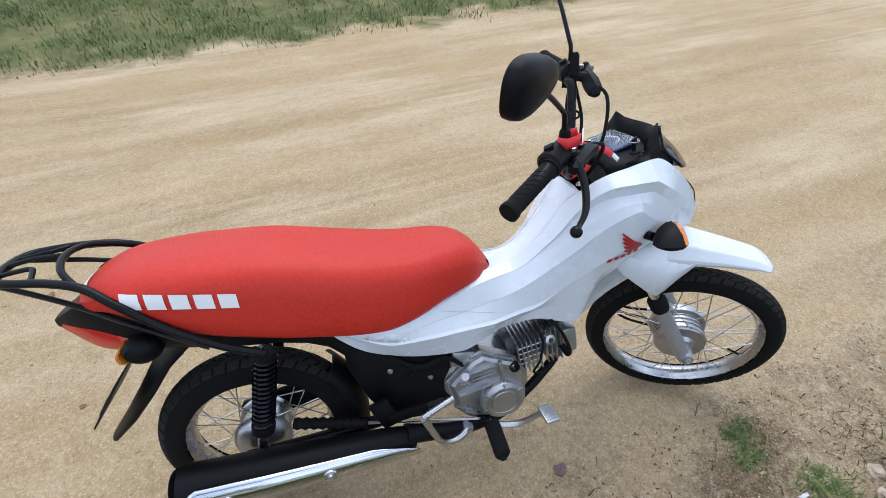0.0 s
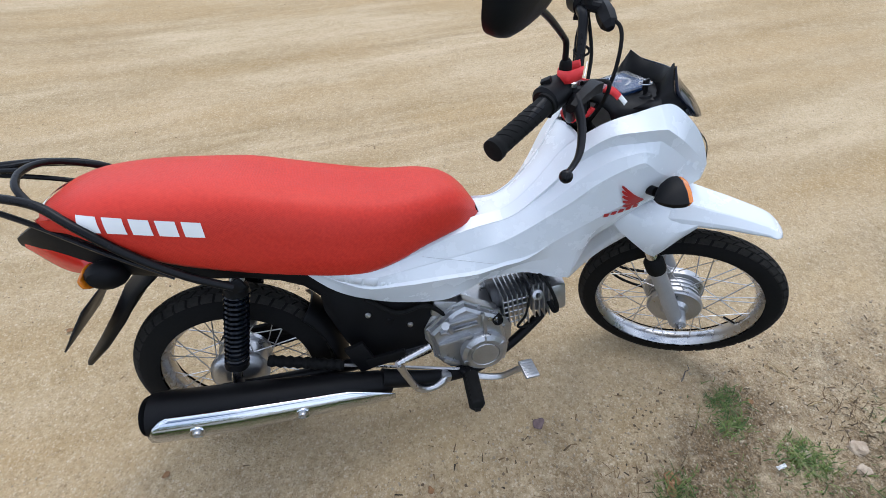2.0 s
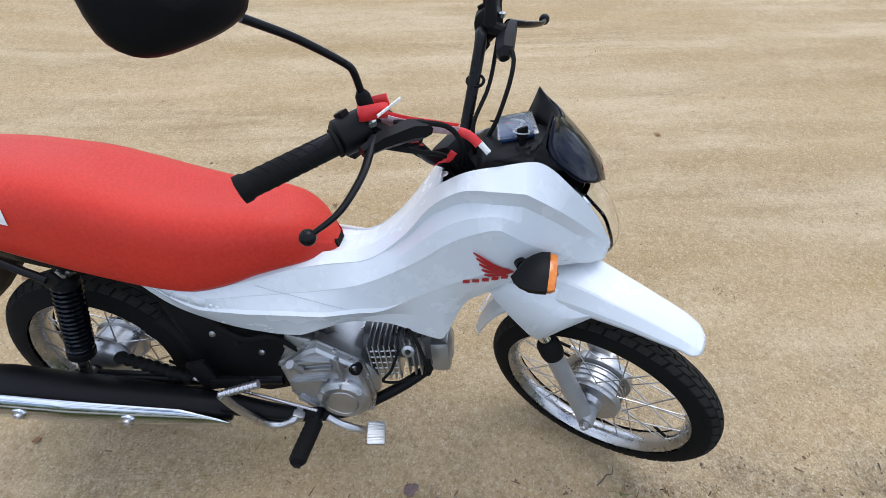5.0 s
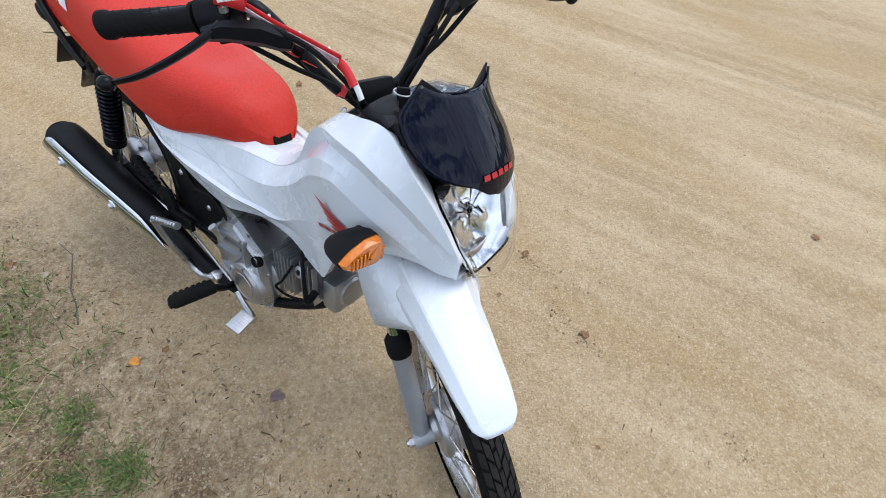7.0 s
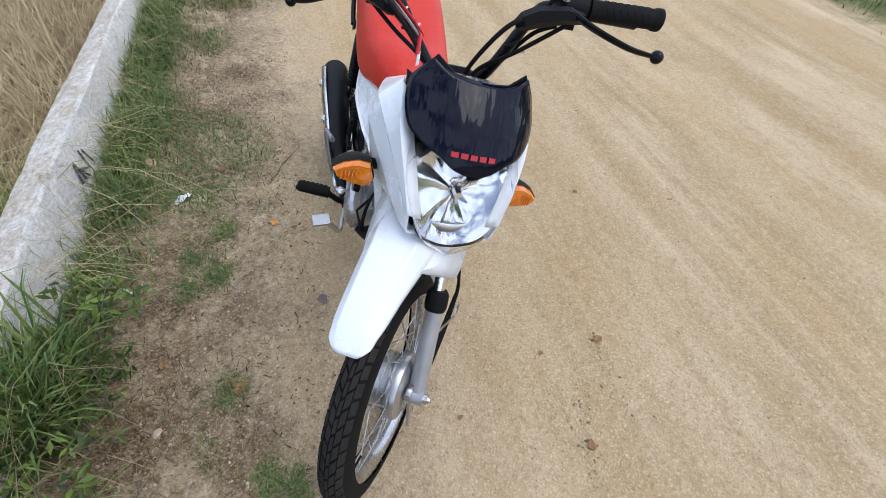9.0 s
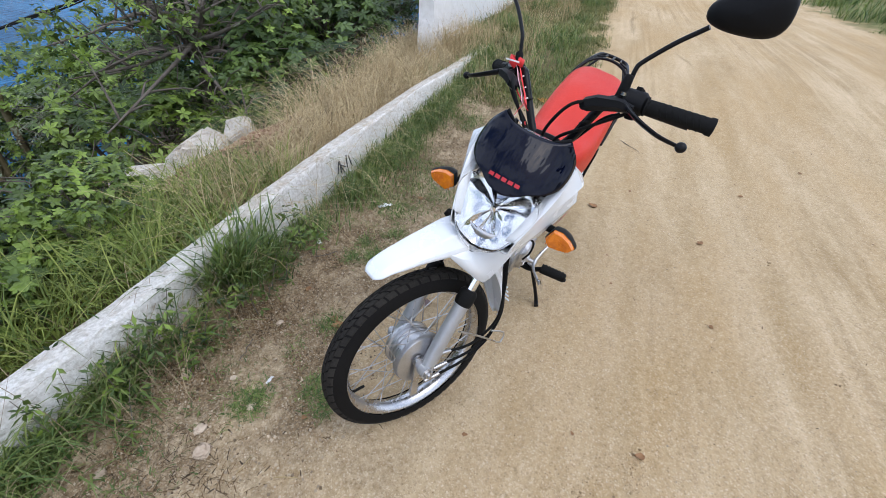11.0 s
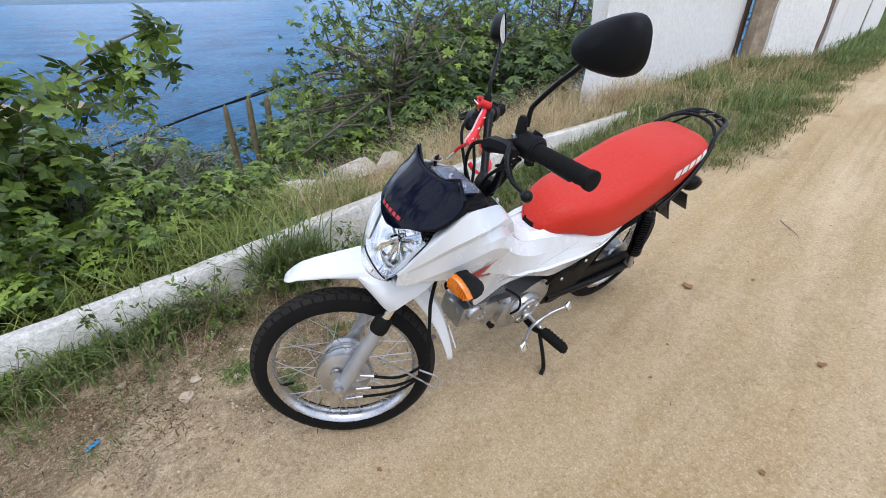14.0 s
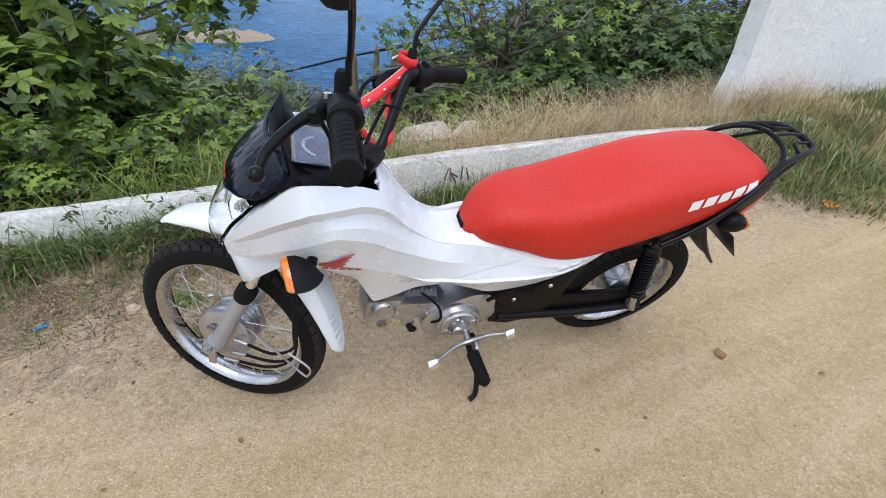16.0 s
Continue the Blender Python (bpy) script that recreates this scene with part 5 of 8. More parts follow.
# left cover: flywheel dome
lc = part("left_cover", Mesh().lathe([(0.0005, 0.028), (0.020, 0.028), (0.024, 0.022), (0.030, 0.022), (0.034, 0.028), (0.052, 0.026), (0.056, 0.020), (0.060, 0.022), (0.067, 0.018), (0.072, 0.004), (0.076, 0.002), (0.077, -0.02)], (0.100, 0.082, 0.262), (0, 1, 0), 40), ALLOY, engine, "round silver left engine cover", sharp=28)
part("inspection_cap", Mesh().lathe([(0.0005, 0.006), (0.012, 0.006), (0.015, 0.003), (0.016, -0.002)], (0.100, 0.111, 0.240), (0, 1, 0), 20), STEEL, lc)
part("inspection_cap", Mesh().lathe([(0.0005, 0.005), (0.008, 0.005), (0.010, -0.002)], (0.108, 0.109, 0.292), (0, 1, 0), 16), STEEL, lc)
for k in range(6):
    t = 2 * math.pi * k / 6
    part("bolt", Mesh().lathe([(0.0005, 0.006), (0.0045, 0.006), (0.0045, 0), (0.006, 0)], (0.100 + 0.064 * math.cos(t), 0.100, 0.262 + 0.064 * math.sin(t)), (0, 1, 0), 6), STEEL, lc)
# cylinder lying forward, with fins, and its head
cyl = part("cylinder", Mesh().tube([(0.16, 0, 0.310), (0.27, 0, 0.318)], 0.046, 20), DARK_ALLOY, engine, "finned alloy cylinder lying forward")
for k in range(6):
    c = 0.184 + 0.0128 * k
    part("fin", Mesh().block((0.0034, 0.108, 0.112), pose(c, -0.0235, 0.304 + 0.16 * (c - 0.18), 0, -8), 0.2), ALLOY, cyl)
for k in range(5):
    part("fin_tie", Mesh().tube([(0.182, -0.070, 0.262 + 0.019 * k), (0.252, -0.070, 0.272 + 0.019 * k)], 0.0024, 6), ALLOY, cyl)
head = part("cylinder_head", Mesh().block((0.066, 0.112, 0.100), pose(0.293, 0, 0.328, 0, -8), 0.2), DARK_ALLOY, engine, "cast cylinder head", sharp=30)
for k in range(4):
    part("fin", Mesh().block((0.0034, 0.098, 0.116), pose(0.268 + 0.014 * k, -0.021, 0.326, 0, -8), 0.2), ALLOY, head)
part("head_cover", Mesh().block((0.050, 0.108, 0.094), pose(0.345, 0, 0.312, 0, -8), 0.3), ALLOY, head, sharp=30)
part("head_plate", Mesh().lathe([(0.0005, 0.006), (0.034, 0.006), (0.040, 0.002), (0.041, -0.006)], (0.368, 0, 0.314), (1, 0, 0.14), 28), ALLOY, head, sharp=25)
part("cam_cover", Mesh().lathe([(0.0005, 0.014), (0.028, 0.012), (0.034, 0.004), (0.036, -0.01)], (0.318, 0.055, 0.324), (0, 1, 0), 24), ALLOY, head)
part("side_casting", Mesh().block((0.130, 0.040, 0.078), pose(0.225, 0.046, 0.302, 0, -8), 0.35), ALLOY, cyl)
part("head_side", Mesh().block((0.070, 0.040, 0.096), pose(0.305, 0.040, 0.316, 0, -8), 0.35), ALLOY, head)
for k in range(4):
    part("casting_bolt", Mesh().lathe([(0.0005, 0.006), (0.005, 0.006), (0.005, 0), (0.0075, 0)], (0.190 + 0.045 * (k % 2) * 2, 0.066, 0.286 + 0.030 * (k // 2)), (0, 1, 0), 6), STEEL, cyl)
for k in range(3):
    part("cover_bolt", Mesh().lathe([(0.0005, 0.006), (0.0045, 0.006), (0.0045, 0), (0.0065, 0)], (0.318 + 0.029 * math.cos(2.1 * k), 0.066, 0.324 + 0.029 * math.sin(2.1 * k)), (0, 1, 0), 6), STEEL, head)
part("head_end_cover", Mesh().lathe([(0.0005, 0.010), (0.020, 0.010), (0.022, 0.006), (0.031, 0.006), (0.034, 0.000), (0.035, -0.02)], (0.338, 0.050, 0.300), (0.25, 1, -0.05), 28), ALLOY, head, "round silver cover on the head", sharp=28)
for k in range(8):
    t = 2 * math.pi * (k + 0.5) / 8
    part("cover_rib", Mesh().block((0.020, 0.004, 0.0035), pose(0.100 + 0.043 * math.cos(t), 0.109, 0.262 + 0.043 * math.sin(t), 0, -math.degrees(t)), 0.3), ALLOY, lc)
part("plug_boss", Mesh().lathe([(0.007, 0.016), (0.015, 0.014), (0.017, 0.0)], (0.272, -0.066, 0.352), (0, -1, 0.3), 16), ALLOY, head)
part("spark_cap", Mesh().tube([(0.315, -0.064, 0.315), (0.320, -0.092, 0.305), (0.318, -0.098, 0.335), (0.29, -0.085, 0.40), (0.25, -0.05, 0.44)], [0.010, 0.009, 0.0055, 0.004, 0.004], 8, True, 4), RUBBER, head)
part("intake", Mesh().tube([(0.33, 0, 0.39), (0.27, 0, 0.44), (0.19, 0, 0.45), (0.10, 0, 0.45)], [0.022, 0.026, 0.030, 0.045], 12, True, 4), BLACK, engine)
part("oil_drain", Mesh().block((0.04, 0.035, 0.05), pose(0.245, 0.05, 0.262)), ALLOY, engine)
part("drain_hose", Mesh().tube([(0.245, 0.06, 0.245), (0.235, 0.075, 0.225), (0.225, 0.072, 0.23)], 0.010, 8, True, 3), RUBBER, engine)
part("wire_loom", Mesh().tube([(0.25, -0.08, 0.36), (0.235, -0.098, 0.31), (0.215, -0.10, 0.275), (0.25, -0.09, 0.262), (0.30, -0.07, 0.27)], 0.0035, 6, True, 5), RUBBER, engine)
part("wire_loom", Mesh().tube([(0.22, 0.075, 0.41), (0.175, 0.105, 0.375), (0.165, 0.112, 0.32), (0.185, 0.10, 0.29)], 0.004, 6, True, 5), RUBBER, engine)
part("starter_box", Mesh().block((0.065, 0.08, 0.05), pose(0.02, -0.05, 0.365, 0, 12)), ALLOY, engine)

# -- exhaust
pipe = part("exhaust_pipe", Mesh().tube([(0.325, -0.010, 0.300), (0.318, -0.026, 0.252), (0.265, -0.048, 0.210), (0.19, -0.076, 0.174), (0.10, -0.102, 0.144), (-0.02, -0.128, 0.164), (-0.16, -0.145, 0.212)], [0.014, 0.014, 0.014, 0.014, 0.015, 0.019, 0.026], 16, True, 6), BLACK, bike, "matt black exhaust pipe")
sil = part("silencer", Mesh().tube([(-0.14, -0.142, 0.208), (-0.17, -0.146, 0.218), (-0.28, -0.155, 0.231), (-0.45, -0.163, 0.247), (-0.655, -0.170, 0.266), (-0.684, -0.171, 0.269), (-0.694, -0.171, 0.270), (-0.680, -0.171, 0.269)], [0.026, 0.034, 0.043, 0.050, 0.053, 0.051, 0.044, 0.030], 28), BLACK, bike, "matt black silencer", pose(0, 0, -0.022), sharp=60)


def shield_mesh(r_add, a0, a1, x0, x1, cut=None):
    rows = []
    for i in range(41):
        t = i / 40
        x = x0 + (x1 - x0) * t
        f = (-0.17 - x) / 0.48
        cy, cz, r = -0.146 - 0.023 * f, 0.218 + 0.048 * f, 0.034 + 0.018 * min(1, f * 1.5) + r_add
        end = min(1.0, t * 15 + 0.04, (1 - t) * 4.5 + 0.06)
        am, ah = (a0 + a1) / 2, (a1 - a0) / 2 * math.sqrt(end)
        rows.append([(x, cy - r * math.cos(radians(am + ah * u)), cz + r * math.sin(radians(am + ah * u))) for u in np.linspace(-1, 1, 9)])
    return Mesh().grid(rows)


sh = part("heat_shield", shield_mesh(0.008, -56, 40, -0.674, -0.13), SHIELD, sil, "polished chrome heat shield", solid=0.003, sharp=60)
def on_shield(x, a, lift):
    f = (-0.17 - x) / 0.48
    r = 0.034 + 0.018 * min(1, f * 1.5) + 0.008 + lift
    return (x, -0.146 - 0.023 * f - r * math.cos(radians(a)), 0.218 + 0.048 * f + r * math.sin(radians(a)))


for x in (-0.578, -0.352):
    part("bolt_recess", Mesh().lathe([(0.0005, 0.001), (0.014, 0.001), (0.0165, 0.0025), (0.018, 0.0), (0.018, -0.006)], on_shield(x, -4, 0.002), (0, -1, -0.06), 20), SHIELD, sh)
    part("shield_bolt", Mesh().lathe([(0.0005, 0.006), (0.004, 0.006), (0.0045, 0.008), (0.008, 0.008), (0.009, 0.003), (0.011, 0.002), (0.011, -0.002)], on_shield(x, -4, 0.003), (0, -1, -0.06), 14), STEEL, sh)
for x0, x1 in ((-0.545, -0.460), (-0.446, -0.384)):
    rows = [[on_shield(x0 + (x1 - x0) * t + 0.010 * u, -3 + 8.5 * u * min(1.0, min(t, 1 - t) * 9 + 0.55), 0.002) for u in (-1, -0.5, 0, 0.5, 1)] for t in np.linspace(0, 1, 11)]
    part("shield_slot", Mesh().grid(rows), RUBBER, sh, "dark slot in the heat shield")
part("silencer_bracket", Mesh().block((0.05, 0.012, 0.09), pose(-0.20, -0.120, 0.275, 0, -20)).block((0.10, 0.010, 0.03), pose(-0.14, -0.125, 0.262, 0, -8)), BLACK, bike)

# -- kick starter, pedals, pegs, stand
kick = part("kick_lever", Mesh().tube([(0.005, -0.115, 0.165), (0.005, -0.140, 0.165), (-0.03, -0.150, 0.150), (-0.068, -0.160, 0.168), (-0.095, -0.190, 0.255), (-0.112, -0.203, 0.320)], [0.013, 0.012, 0.0095, 0.009, 0.0085, 0.010], 12, True, 4), STEEL, bike, "steel kick-start lever")
part("kick_pedal", Mesh().tube([(-0.114, -0.204, 0.322), (-0.033, -0.186, 0.343)], 0.0075, 12), STEEL, kick)
for k in range(8):
    c = Vector((-0.100, -0.201, 0.3255)).lerp(Vector((-0.035, -0.1865, 0.3425)), k / 7)
    part("pedal_ring", Mesh().lathe([(0.006, -0.002), (0.0095, -0.0015), (0.0095, 0.0015), (0.006, 0.002)], c, (0.081, 0.018, 0.021), 12), STEEL, kick)
part("kick_boss", Mesh().block((0.03, 0.022, 0.022), pose(0.008, -0.135, 0.166, 0, 20), 0.3), STEEL, kick)
part("sight_plug", Mesh().tube([(0.030, -0.112, 0.305), (0.018, -0.125, 0.335), (0.014, -0.130, 0.345)], [0.010, 0.009, 0.011], 8), STEEL, engine)
bp = part("brake_pedal", Mesh().tube([(0.075, -0.12, 0.150), (0.11, -0.125, 0.130), (0.165, -0.135, 0.130), (0.20, -0.170, 0.190), (0.212, -0.195, 0.212)], [0.009, 0.009, 0.009, 0.008, 0.007], 10, True, 4, 0.7), STEEL, bike, "steel brake pedal with a ribbed foot plate")
part("foot_plate", Mesh().block((0.040, 0.052, 0.010), pose(0.214, -0.200, 0.220, 12, 8, 10), 0.45), ALLOY, bp)
for k in range(6):
    part("plate_rib", Mesh().block((0.034, 0.003, 0.003), pose(0.214, -0.200, 0.220, 12, 8, 10) @ pose(0, -0.018 + 0.0072 * k, 0.0052)), ALLOY, bp)
for sd in (-1, 1):
    peg = part("foot_peg", Mesh().tube([(0.066, sd * 0.175, 0.205), (0.066, sd * 0.178, 0.205), (0.060, sd * 0.272, 0.213), (0.060, sd * 0.278, 0.214)], [0.014, 0.0215, 0.0205, 0.015], 14, True, 0, 0.9), RUBBER, bike, "black ribbed rubber foot peg")
    for k in range(6):
        part("peg_rib", Mesh().block((0.030, 0.009, 0.005), pose(0.0645 - 0.0006 * k, sd * (0.190 + 0.014 * k), 0.2195 + 0.0012 * k)), RUBBER, peg)
    part("peg_bracket", Mesh().tube([(0.05, sd * 0.07, 0.158), (0.058, sd * 0.13, 0.165), (0.066, sd * 0.165, 0.190), (0.066, sd * 0.182, 0.204)], 0.010, 10, True, 3), BLACK, peg)
    part("peg_end", Mesh().block((0.014, 0.008, 0.010), pose(0.060, sd * 0.279, 0.205)), BLACK, peg)
part("peg_bar", Mesh().tube([(0.05, -0.09, 0.157), (0.05, 0.09, 0.157)], 0.011, 12), BLACK, bike)
shift = part("gear_pedal", Mesh().tube([(-0.030, 0.166, 0.278), (0.02, 0.150, 0.252), (0.07, 0.142, 0.218), (0.12, 0.155, 0.220), (0.192, 0.199, 0.233)], [0.005, 0.0055, 0.008, 0.0055, 0.005], 10, True, 5), STEEL, bike, "chromed heel-and-toe gear pedal")
part("toe_plate", Mesh().block((0.030, 0.030, 0.006), pose(0.198, 0.205, 0.236, -48, 0, 12), 0.45), CHROME, shift)
part("heel_plate", Mesh().block((0.030, 0.028, 0.006), pose(-0.038, 0.172, 0.281, -48, 0, 12), 0.45), CHROME, shift)
part("shift_boss", Mesh().tube([(0.07, 0.09, 0.215), (0.07, 0.150, 0.215)], 0.009, 12), STEEL, shift)
stand = part("side_stand", Mesh().tube([(0.030, 0.085, 0.150), (0.036, 0.135, 0.165), (0.036, 0.165, 0.125), (0.036, 0.205, 0.060), (0.040, 0.228, 0.020), (0.062, 0.240, 0.012)], [0.010, 0.012, 0.010, 0.010, 0.011, 0.012], 12, True, 4, 0.75), PAINTBLACK, bike, "black side stand resting on the sand")
part("stand_pivot", Mesh().lathe([(0.0005, 0.010), (0.008, 0.010), (0.011, 0.004), (0.011, -0.02)], (0.036, 0.140, 0.170), (0.2, 1, 0), 10), STEEL, stand)

# -- black covers between the engine and the rear wheel
for sd in (-1, 1):
    rows = []
    for x, z0, z1, y in ((0.03, 0.300, 0.450, 0.070), (-0.02, 0.190, 0.452, 0.078), (-0.08, 0.175, 0.470, 0.084), (-0.15, 0.190, 0.480, 0.088), (-0.20, 0.225, 0.490, 0.088), (-0.235, 0.290, 0.505, 0.086), (-0.27, 0.400, 0.525, 0.084)):
        rows.append([(x, sd * (y - 0.030), z0), (x, sd * (y - 0.006), z0 + 0.008), (x, sd * y, z0 * 0.7 + z1 * 0.3), (x, sd * (y + 0.004), z0 * 0.3 + z1 * 0.7), (x, sd * (y - 0.010), z1), (x, sd * (y - 0.04), z1)])
    inner = part("side_cover", Mesh().grid(rows), BLACK, bike, "black plastic cover between engine and rear wheel", solid=0.004, sharp=20)
    for k in range(4):
        part("cover_bolt", Mesh().lathe([(0.0005, 0.005), (0.006, 0.004), (0.008, 0)], (-0.02 - 0.05 * k, sd * (0.083 + 0.003 * k), 0.30 + 0.028 * k), (0, sd, 0), 10), STEEL if k % 2 else BLACK, inner)
    part("hose", Mesh().tube([(0.02, sd * 0.088, 0.345), (-0.03, sd * 0.098, 0.395), (-0.10, sd * 0.10, 0.385), (-0.17, sd * 0.095, 0.44)], 0.006, 8, True, 4), RUBBER, inner)

# -- frame, swing arm, shocks
part("lower_frame", Mesh().tube([(0.40, 0, 0.70), (0.25, 0, 0.56), (0.10, 0, 0.50), (-0.05, 0, 0.44), (-0.06, 0, 0.26)], 0.022, 12, True, 4), PAINTBLACK, bike, "black steel frame tube")
for sd in (-1, 1):
    part("swing_arm", Mesh().tube([(-0.04, sd * 0.070, 0.225), (-0.30, sd * 0.088, 0.212), (-0.560, sd * 0.094, 0.208)], 0.017, 12, True, 3, 1.0), PAINTBLACK, bike, "black tubular swing arm")
    lo, hi = Vector((-0.516, sd * 0.108, 0.228)), Vector((-0.428, sd * 0.108, 0.548))
    ax = (hi - lo)
    shock = part("shock_absorber", Mesh().tube([lo + ax * k for k in (0.0, 0.02, 0.28, 0.30)], [0.010, 0.013, 0.013, 0.010], 14), STEEL, bike, "black coil-spring rear shock absorber")
    helix, ux = [], ax.normalized().orthogonal().normalized()
    uy = ax.normalized().cross(ux)
    for k in range(12 * 15 + 1):
        t = 2 * math.pi * k / 12
        helix.append(lo + ax * (0.30 + 0.62 * k / 180) + 0.0235 * (math.cos(t) * ux + math.sin(t) * uy))
    part("spring", Mesh().tube(helix, 0.0046, 6), GLOSSBLACK, shock)
    part("spring_tube", Mesh().tube([lo + ax * k for k in (0.24, 0.26, 0.52, 0.93)], [0.024, 0.027, 0.017, 0.017], 16), BLACK, shock)
    part("spring_seat", Mesh().tube([lo + ax * k for k in (0.23, 0.245, 0.30, 0.31)], [0.022, 0.028, 0.028, 0.02], 16), BLACK, shock)
    part("top_cap", Mesh().tube([lo + ax * k for k in (0.90, 0.91, 0.96, 0.985)], [0.022, 0.027, 0.025, 0.016], 16), BLACK, shock)
    part("mount_bolt", Mesh().lathe([(0.0005, 0.012), (0.006, 0.012), (0.011, 0.010), (0.011, 0.0), (0.015, 0), (0.015, -0.02)], hi, (0, sd, 0), 12), STEEL, shock)
    part("mount_bolt", Mesh().lathe([(0.0005, 0.014), (0.006, 0.014), (0.012, 0.010), (0.012, 0.0), (0.015, 0), (0.015, -0.02)], lo, (0, sd, 0), 6), STEEL, shock)
    part("axle_nut", Mesh().lathe([(0.0005, 0.020), (0.007, 0.020), (0.008, 0.012), (0.014, 0.012), (0.014, 0), (0.018, 0), (0.018, -0.01)], (-0.526, sd * 0.100, 0.210), (0, sd, 0), 6), STEEL, bike)
part("brake_rod_boot", Mesh().tube([Vector((-0.43, -0.092, 0.285)).lerp(Vector((-0.25, -0.105, 0.240)), k / 18) for k in range(19)], [0.016 if k % 2 else 0.012 for k in range(19)], 12), RUBBER, bike, "black ribbed rubber boot")
part("brake_rod", Mesh().tube([(-0.25, -0.105, 0.240), (0.06, -0.118, 0.165)], 0.004, 8), STEEL, bike)
# chain case on the left
cc = []
for x, z, hh in ((-0.60, 0.208, 0.016), (-0.585, 0.212, 0.036), (-0.50, 0.220, 0.046), (-0.40, 0.236, 0.040), (-0.20, 0.268, 0.038), (-0.06, 0.286, 0.042), (0.0, 0.290, 0.036)):
    cc.append([(x, 0.060, z + hh), (x, 0.074, z + hh * 0.92), (x, 0.080, z + hh * 0.7), (x, 0.082, z), (x, 0.080, z - hh * 0.7), (x, 0.074, z - hh * 0.92), (x, 0.060, z - hh)])
part("chain_case", Mesh().grid(cc, False), BLACK, bike, "dusty black chain case", solid=0.003)
# inner mudguard round the front and top of the rear wheel
rows = []
for k in range(33):
    t = radians(-12 + 52 * k / 32)
    r = 0.283
    w = 0.062
    c = Vector((REAR_AXLE.x + r * math.cos(t), 0, REAR_AXLE.z + r * math.sin(t)))
    o = Vector((math.cos(t), 0, math.sin(t)))
    rows.append([c + Vector((0, u * w, 0)) - o * 0.030 * abs(u) ** 3 for u in np.linspace(-1, 1, 9)])
part("inner_mudguard", Mesh().grid(rows), BLACK, bike, "dusty black inner mudguard", solid=0.004)
# black covers filling the space ahead of the wheel, under the white panels
for sd in (-1, 1):
    q = []
    for x, z0, z1, y in ((-0.46, 0.556, 0.600, 0.104), (-0.40, 0.538, 0.592, 0.102), (-0.345, 0.520, 0.586, 0.098), (-0.300, 0.492, 0.580, 0.092), (-0.25, 0.430, 0.560, 0.088), (-0.20, 0.350, 0.540, 0.080), (-0.12, 0.300, 0.520, 0.070), (-0.04, 0.300, 0.500, 0.062), (0.03, 0.330, 0.480, 0.055)):
        q.append([(x, sd * y * 0.4, z0 - 0.01), (x, sd * y * 0.9, z0), (x, sd * y, z0 + 0.02), (x, sd * y * 0.98, (z0 + z1) / 2), (x, sd * y, z1 - 0.02), (x, sd * y * 0.9, z1)])
    part("side_cover", Mesh().grid(q), BLACK, bike, "dusty black plastic side cover", solid=0.004)
part("battery_box", Mesh().block((0.16, 0.13, 0.14), pose(-0.09, 0, 0.40), 0.2), BLACK, bike)

# -- tail
TW = line((-0.83, 0.030), (-0.78, 0.060), (-0.70, 0.090), (-0.6, 0.108), (-0.45, 0.116), (-0.3, 0.112))
TT = line((-0.83, 0.668), (-0.74, 0.715), (-0.66, 0.716), (-0.60, 0.676), (-0.52, 0.634), (-0.42, 0.598), (-0.30, 0.585))
TB = line((-0.83, 0.645), (-0.76, 0.625), (-0.68, 0.595), (-0.60, 0.580), (-0.50, 0.560), (-0.40, 0.545), (-0.30, 0.540))
rows = []
for i in range(31):
    x = -0.83 + 0.53 * i / 30
    w, a, b = TW(x), TT(x), TB(x)
    half = [(0.5 * w, a), (0.93 * w, a - 0.002), (w, a - 0.25 * (a - b)), (0.97 * w, b + 0.2 * (a - b)), (0.85 * w, b), (0.4 * w, b - 0.004)]
    rows.append([(x, -y, z) for y, z in half] + [(x, y, z) for y, z in half[::-1]])
part("tail_cover", Mesh().grid(rows, True, True), BLACK, bike, "black plastic tail cover under the seat", sharp=40)
rows = []
for i in range(13):
    x = -0.815 + 0.15 * i / 12
    w = TW(max(-0.83, x)) * 0.99 + 0.003
    a, b = line((-0.815, 0.664), (-0.75, 0.672), (-0.665, 0.632))(x), line((-0.815, 0.638), (-0.75, 0.598), (-0.665, 0.588))(x)
    half = [(0.3 * w, a), (0.9 * w, a - 0.004), (w, (a + b) / 2), (0.85 * w, b), (0.3 * w, b - 0.003)]
    rows.append([(x, -y, z) for y, z in half] + [(x, y, z) for y, z in half[::-1]])
part("tail_lamp", Mesh().grid(rows, True, True), TAILRED, bike, "glossy red tail lamp", sharp=40)
rows = []
for x, z, w, dx in ((-0.590, 0.592, 0.070, 0.05), (-0.640, 0.566, 0.078, 0.05), (-0.705, 0.505, 0.072, 0.045), (-0.762, 0.430, 0.060, 0.040), (-0.820, 0.360, 0.052, 0.030), (-0.866, 0.308, 0.040, 0.012)):
    rows.append([(x + dx * abs(u) ** 2 * 1.2, w * u, z + dx * 0.3 * abs(u) ** 2) for u in np.linspace(-1, 1, 9)])
part("rear_mudguard", Mesh().grid(rows), BLACK, bike, "black plastic rear mudguard", solid=0.008)
plate = part("number_plate", Mesh().block((0.004, 0.170, 0.130), pose(-0.800, 0, 0.452, 0, 38), 0.3), PLATE, bike, "grey number plate on a black holder")
for k in range(7):
    part("plate_bar", Mesh().block((0.002, 0.013, 0.050), pose(-0.800, 0, 0.452, 0, 38) @ pose(-0.0035, -0.066 + 0.022 * k, -0.01)), BLACK, plate)
